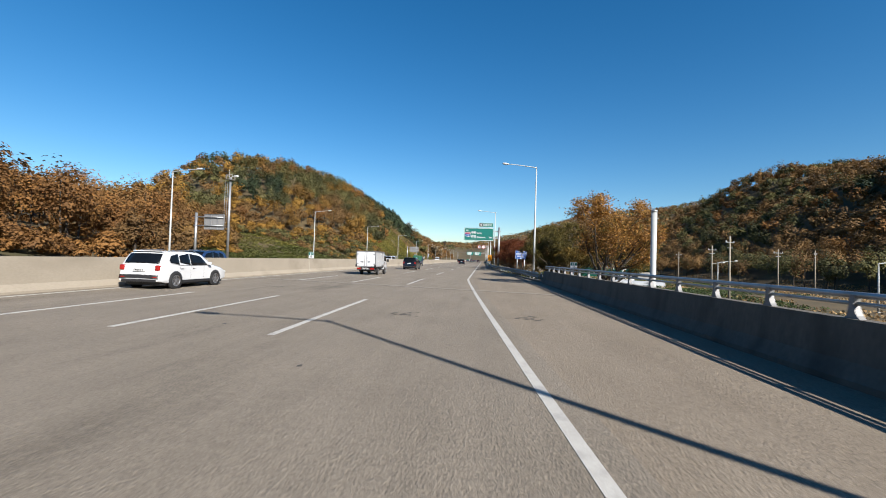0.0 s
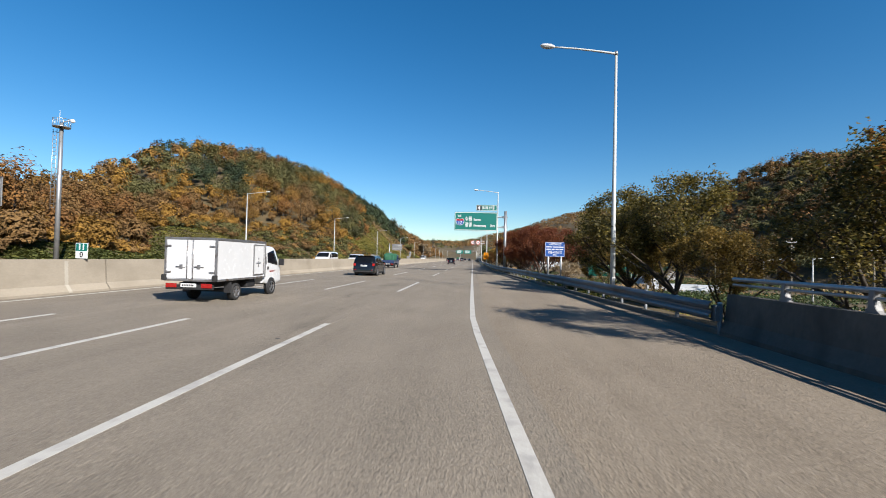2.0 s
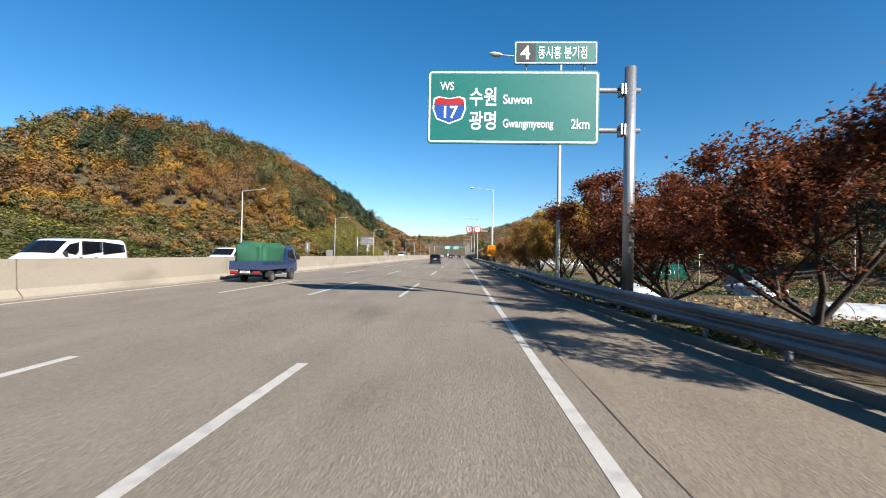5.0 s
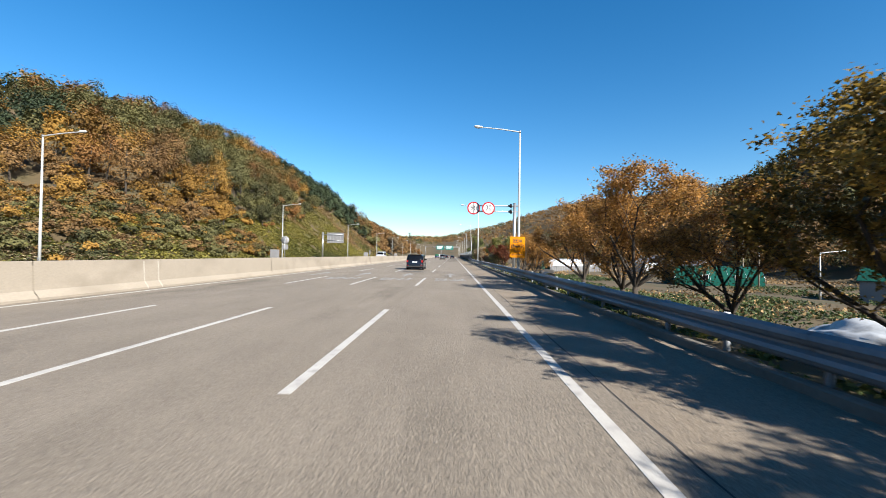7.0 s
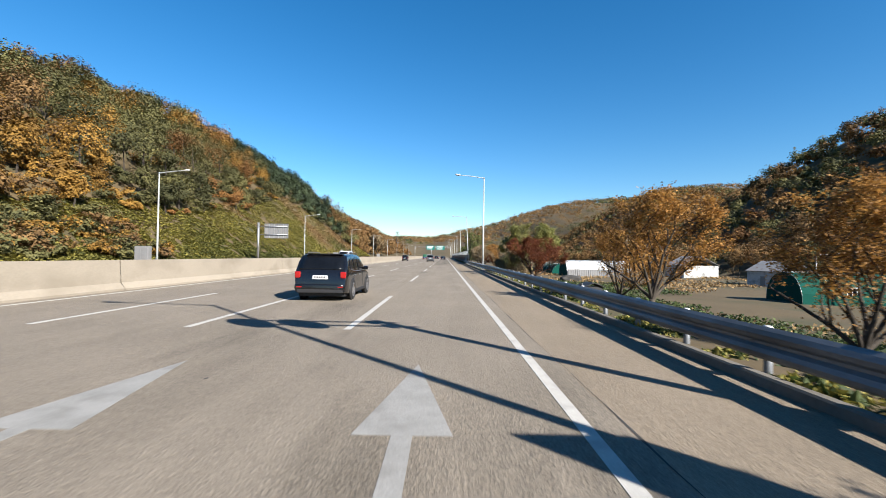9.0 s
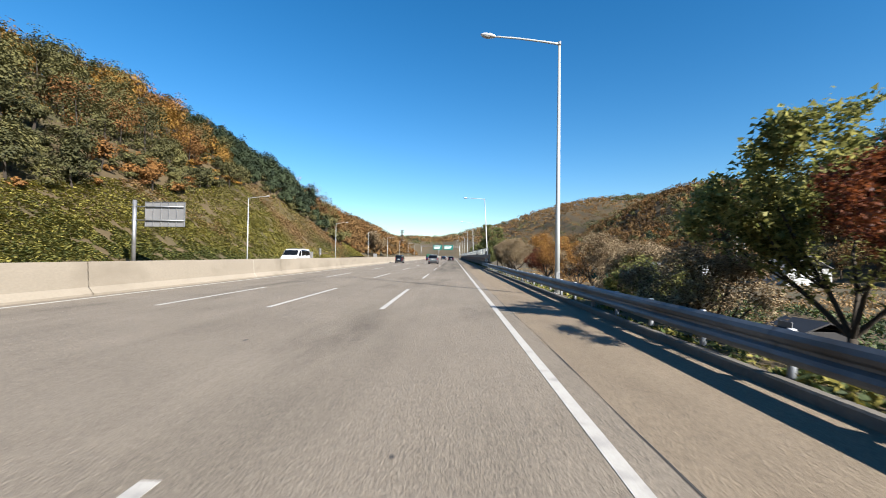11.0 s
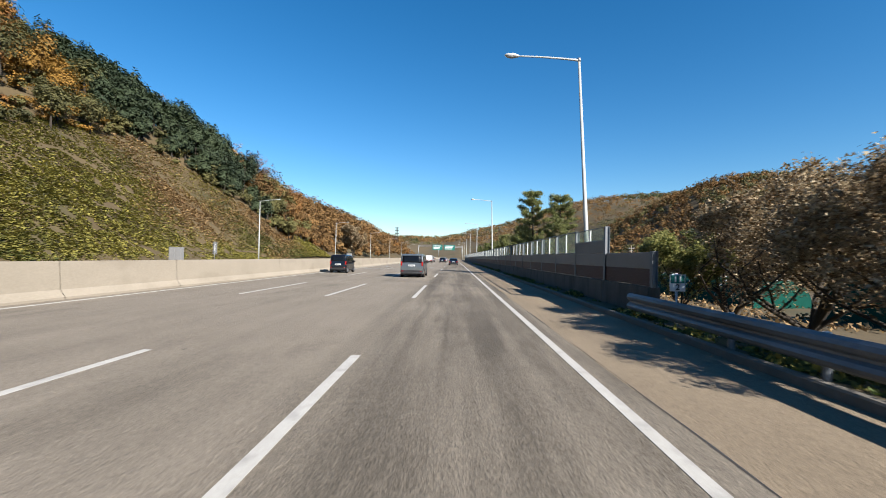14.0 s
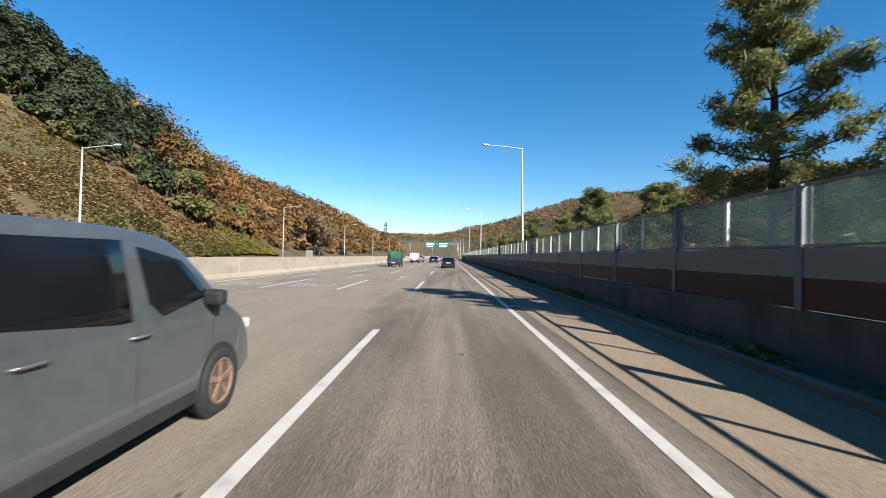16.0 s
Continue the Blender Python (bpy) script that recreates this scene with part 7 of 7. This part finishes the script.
# ---- fields in the valley ----
def tunnel(name, x, y, length, width, height, rz, material, label, ribs=True, ends=None):
    """An arched greenhouse: film over hoops, closed at the ends."""
    t = empty(name, x, y, float(land(x, y)) - 0.05, rz)
    arc = [(width / 2 * math.cos(a), height * math.sin(a) ** 0.8 if 0 < a < math.pi else 0.0) for a in np.linspace(0, math.pi, 13)]
    bm = bmesh.new()
    rows = []
    n = max(4, int(length / 1.5))
    for k in range(n + 1):
        yy = -length / 2 + length * k / n
        sag = 0.985 if k % 2 else 1.0
        rows.append([bm.verts.new((px * sag, yy, pz * sag)) for px, pz in arc])
    for a, b in zip(rows, rows[1:]):
        for i in range(len(arc) - 1):
            bm.faces.new((a[i], a[i + 1], b[i + 1], b[i]))
    part("film", bm, material, t)
    for e in (rows and -length / 2, length / 2):
        bm = bmesh.new()
        bm.faces.new([bm.verts.new((px * 0.995, e, pz * 0.995)) for px, pz in arc])
        part("end_wall", bm, ends or material, t)
    if ribs:
        for k in range(0, n + 1, 2):
            yy = -length / 2 + length * k / n
            bm = bmesh.new()
            tube(bm, [(px * 1.006, yy, pz * 1.006) for px, pz in arc], 0.025, 5)
            part("hoop", bm, M_STEEL, t)
    return tagged(t, label, "greenhouse", "greenhouses in the valley")


store = tunnel("quonset_store", 48, 178, 15.5, 6.5, 3.7, -96, M_GREENROOF, "dark green arched farm store with small white windows")
for k in (-2.4, 3.2):
    bm = bmesh.new()
    box(bm, 3.02, 3.12, k - 0.55, k + 0.55, 1.0, 2.1, 0.01)
    w = part("window", bm, M_WHITE, store, "small white framed window")
    bm = bmesh.new()
    for q in (-0.25, 0.25):
        box(bm, 3.12, 3.13, k + q - 0.2, k + q + 0.2, 1.1, 2.0)
    part("glass", bm, M_CARGLASS, w)
shed = tunnel("greenhouse", 39.5, 243, 17, 8, 4.3, -90, M_FILM, "large white film greenhouse with a corrugated lower wall", ends=M_GREENROOF)
bm = bmesh.new()
fold = [(4.1 + 0.06 * ((k // 2) % 2), -8.4 + (k // 2) * 0.287 + (0.25 if k % 2 else 0.04)) for k in range(116)]
front = [[bm.verts.new((x, a, z)) for x, a in fold] for z in (0.0, 1.9)]
rear = [[bm.verts.new((x + 0.02, a, z)) for x, a in fold] for z in (0.0, 1.9)]
for k in range(len(fold) - 1):
    bm.faces.new((front[0][k], front[0][k + 1], front[1][k + 1], front[1][k]))
    bm.faces.new((rear[0][k + 1], rear[0][k], rear[1][k], rear[1][k + 1]))
    bm.faces.new((front[1][k], front[1][k + 1], rear[1][k + 1], rear[1][k]))
part("corrugated_wall", bm, M_GREYPANEL, shed)
tunnel("greenhouse", 37, 104, 11, 5, 1.4, 70, M_FILM, "low white film greenhouse in the field")
tunnel("greenhouse", 34, 268, 22, 7, 3.2, 5, M_GREENROOF, "green film tunnel along the field")


def lump(name, x, y, sx, sy, sz, material, label, category, seed, rough=0.25):
    """A covered heap: a sagging sheet with folds."""
    bm = bmesh.new()
    bmesh.ops.create_icosphere(bm, subdivisions=4, radius=1.0)
    for v in bm.verts:
        n = noise.noise(v.co * 1.7 + Vector((seed, 0, 0))) * rough + noise.noise(v.co * 5 + Vector((0, seed, 0))) * rough * 0.3
        p = Vector([math.copysign(abs(c) ** 0.7, c) for c in v.co]) * (1 + n)
        v.co = Vector((p.x * sx, p.y * sy, max(-0.1, p.z * sz)))
    for f in bm.faces:
        f.smooth = True
    ob = part(name, bm, material)
    ob.matrix_basis = pose(x, y, float(land(x, y)))
    return tagged(ob, label, category)


lump("tarpaulin_cover", 18.8, 115.5, 2.3, 3.2, 1.75, M_FILM, "heap covered by a crumpled pale sheet", "tarpaulin", 1)
lump("tarpaulin_cover", 16.4, 121.0, 1.1, 1.3, 1.0, M_PATCH, "small heap under a grey-white sheet", "tarpaulin", 2)
lump("tarpaulin_cover", 41, 128, 3.0, 3.6, 1.9, M_FILM, "pile under white and blue sheeting", "tarpaulin", 3)
lump("tarpaulin_bundle", 21.5, 77.5, 0.8, 0.9, 1.1, M_TARPTEAL, "teal tarpaulin bundle beside the field", "tarpaulin", 4)
lump("sack_pile", 18.0, 79.5, 1.1, 0.9, 0.9, M_FILM, "pile of white sacks", "sacks", 5)
lump("tarpaulin_cover", 24.5, 214, 2.2, 1.6, 1.3, M_CHAR, "heap under black sheeting", "tarpaulin", 6)
lump("blue_bundle", 44.0, 131.0, 1.3, 1.1, 1.2, M_TARPBLUE, "blue tarpaulin bundle on the field", "tarpaulin", 7)
drum = tagged(empty("plastic_drum", 16.6, 80.5, float(land(16.6, 80.5))), "blue plastic drum beside the sacks", "drum", "blue drums")
bm = bmesh.new()
lathe(bm, [(0.38, 0), (0.42, 0.05), (0.42, 0.45), (0.44, 0.48), (0.42, 0.51), (0.42, 1.05), (0.38, 1.12)], 20)
part("barrel", bm, M_TARPBLUE, drum)
bm = bmesh.new()
lathe(bm, [(0.36, 1.12), (0.36, 1.16), (0.05, 1.17)], 20)
part("lid", bm, M_TRIM, drum)
for x, y in ((15.7, 81.0), (17.4, 82.0)):
    copy_thing(drum, pose(x, y, float(land(x, y))))


def shack(x, y, w, d, h, rz, wall, roof, label):
    s = empty("shed", x, y, float(land(x, y)) - 0.1, rz)
    bm = bmesh.new()
    box(bm, -w / 2, w / 2, -d / 2, d / 2, 0, h, 0.02)
    part("body", bm, wall, s)
    bm = bmesh.new()
    vs = [(-w / 2 - 0.25, h), (0, h + 0.22 * w), (w / 2 + 0.25, h), (w / 2 + 0.25, h - 0.08), (0, h + 0.22 * w - 0.08), (-w / 2 - 0.25, h - 0.08)]
    a = [bm.verts.new((px, -d / 2 - 0.25, pz)) for px, pz in vs]
    b = [bm.verts.new((px, d / 2 + 0.25, pz)) for px, pz in vs]
    bm.faces.new(a)
    bm.faces.new(b[::-1])
    for i in range(6):
        bm.faces.new((a[i], b[i], b[(i + 1) % 6], a[(i + 1) % 6]))
    part("roof", bm, roof, s)
    bm = bmesh.new()
    box(bm, -w / 2 - 0.03, -w / 2 + 0.01, -0.45, 0.45, 0, 2.0, 0.01)
    part("door", bm, M_GREYPANEL, s)
    return tagged(s, label, "shed", "farm sheds")


shack(17.5, 181.5, 2.4, 2.2, 1.6, 4, M_TRIM, M_TRIM, "small dark storage shed below the road")
shack(64, 210, 9, 6, 3.0, 20, M_FILM, M_GREYPANEL, "white farmhouse with a grey roof")
shack(52, 148, 7, 5, 2.8, 40, M_GREYPANEL, M_GREENROOF, "grey farm building with a green roof")
shack(70, 250, 12, 7, 3.4, 15, M_FILM, M_GREYPANEL, "long white farm building by the hill")


def utility_pole(x, y, h, label="slim concrete utility pole with a crossarm"):
    p = empty("utility_pole", x, y, float(land(x, y)) - 0.2)
    bm = bmesh.new()
    tube(bm, [(0, 0, 0), (0, 0, h)], [0.16, 0.09], 10)
    part("shaft", bm, M_CONC, p)
    bm = bmesh.new()
    box(bm, -0.9, 0.9, -0.05, 0.05, h - 0.9, h - 0.8)
    box(bm, -0.5, 0.5, -0.05, 0.05, h - 1.6, h - 1.52)
    part("crossarm", bm, M_STEEL, p)
    for k in (-0.8, 0, 0.8):
        bm = bmesh.new()
        lathe(bm, [(0.05, 0), (0.07, 0.05), (0.04, 0.1), (0.07, 0.14), (0.03, 0.2)], 8, pose(k, 0, h - 0.8))
        part("insulator", bm, M_WHITE, p)
    return tagged(p, label, "utility pole", "utility poles in the valley")


first_pole = utility_pole(62, 96, 9.5)
for x, y, rz in ((47, 92, 10), (72, 100, 40), (58, 132, 20), (50, 168, 70), (36, 214, 30), (66, 196, 50), (52, 240, 20), (70, 290, 30), (48, 330, 10), (33, 60, 30), (55, 40, 60)):
    copy_thing(first_pole, pose(x, y, float(land(x, y)) - 0.2, 0, 0, rz))
lane_lamp = street_lamp(44, 84, 1, -3.3, 6.0, "small street lamp on the farm lane", "farm lane lamps")
for x, y in ((49, 58), (60, 118), (54, 190), (45, 150)):
    copy_thing(lane_lamp, pose(x, y, float(land(x, y))))

# crop rows
rng2 = np.random.default_rng(31)


def crops():
    cs = []
    for x0, x1, y0, y1, step in ((20, 44, 58, 100, 1.3), (17, 38, 126, 152, 1.2), (20, 34, 186, 210, 1.2), (26, 60, 84, 100, 1.4), (16, 24, 140, 200, 1.1), (46, 76, 110, 170, 1.6)):
        for x in np.arange(x0, x1, step):
            n = int((y1 - y0) * 18)
            y = rng2.uniform(y0, y1, n)
            xx = x + rng2.normal(0, 0.16, n)
            keep = vnoise(xx / 4, y / 4, 71) > 0.3
            cs.append(np.stack([xx[keep], y[keep], land(xx[keep], y[keep]) + rng2.uniform(0.05, 0.5, keep.sum())], 1))
    v, q = leaf_cards(np.concatenate(cs), 0.26, rng2, flat=0.2, three=True)
    stuff("crops", v, q, M_CROP, "rows of green vegetables in the valley field", "crops")
    n = 60000
    y = rng2.uniform(30, 330, n)
    x = rng2.uniform(22, 92, n)
    keep = (vnoise(x / 9, y / 9, 72) > 0.52)
    c = np.stack([x[keep], y[keep], land(x[keep], y[keep]) + rng2.uniform(0, 0.45, keep.sum())], 1)
    v, q = leaf_cards(c, 0.3, rng2, flat=0.1, long=1.3, three=True)
    stuff("dry_shrubs", v, q, M_BRUSH, "reddish dry shrubs scattered over the valley", "shrubs")


crops()
# cabinets beside the opposite carriageway
for k, (x, y) in enumerate(((-35.2, 258.5), (-34.6, 173.0), (-34.9, 342.0))):
    bm = bmesh.new()
    box(bm, -0.75, 0.75, -0.3, 0.3, 0, 2.2, 0.03)
    if k == 0:
        cabinet = empty("roadside_cabinet", x, y, 0)
        part("case", bm, M_GREYPANEL, cabinet)
        bm = bmesh.new()
        box(bm, -0.68, -0.02, -0.325, -0.30, 0.15, 2.05, 0.01)
        box(bm, 0.02, 0.68, -0.325, -0.30, 0.15, 2.05, 0.01)
        part("door", bm, M_GREYPANEL, cabinet)
        tagged(cabinet, "grey steel roadside cabinet behind the barrier", "cabinet", "roadside cabinets")
    else:
        bm.free()
        copy_thing(cabinet, pose(x, y, 0))
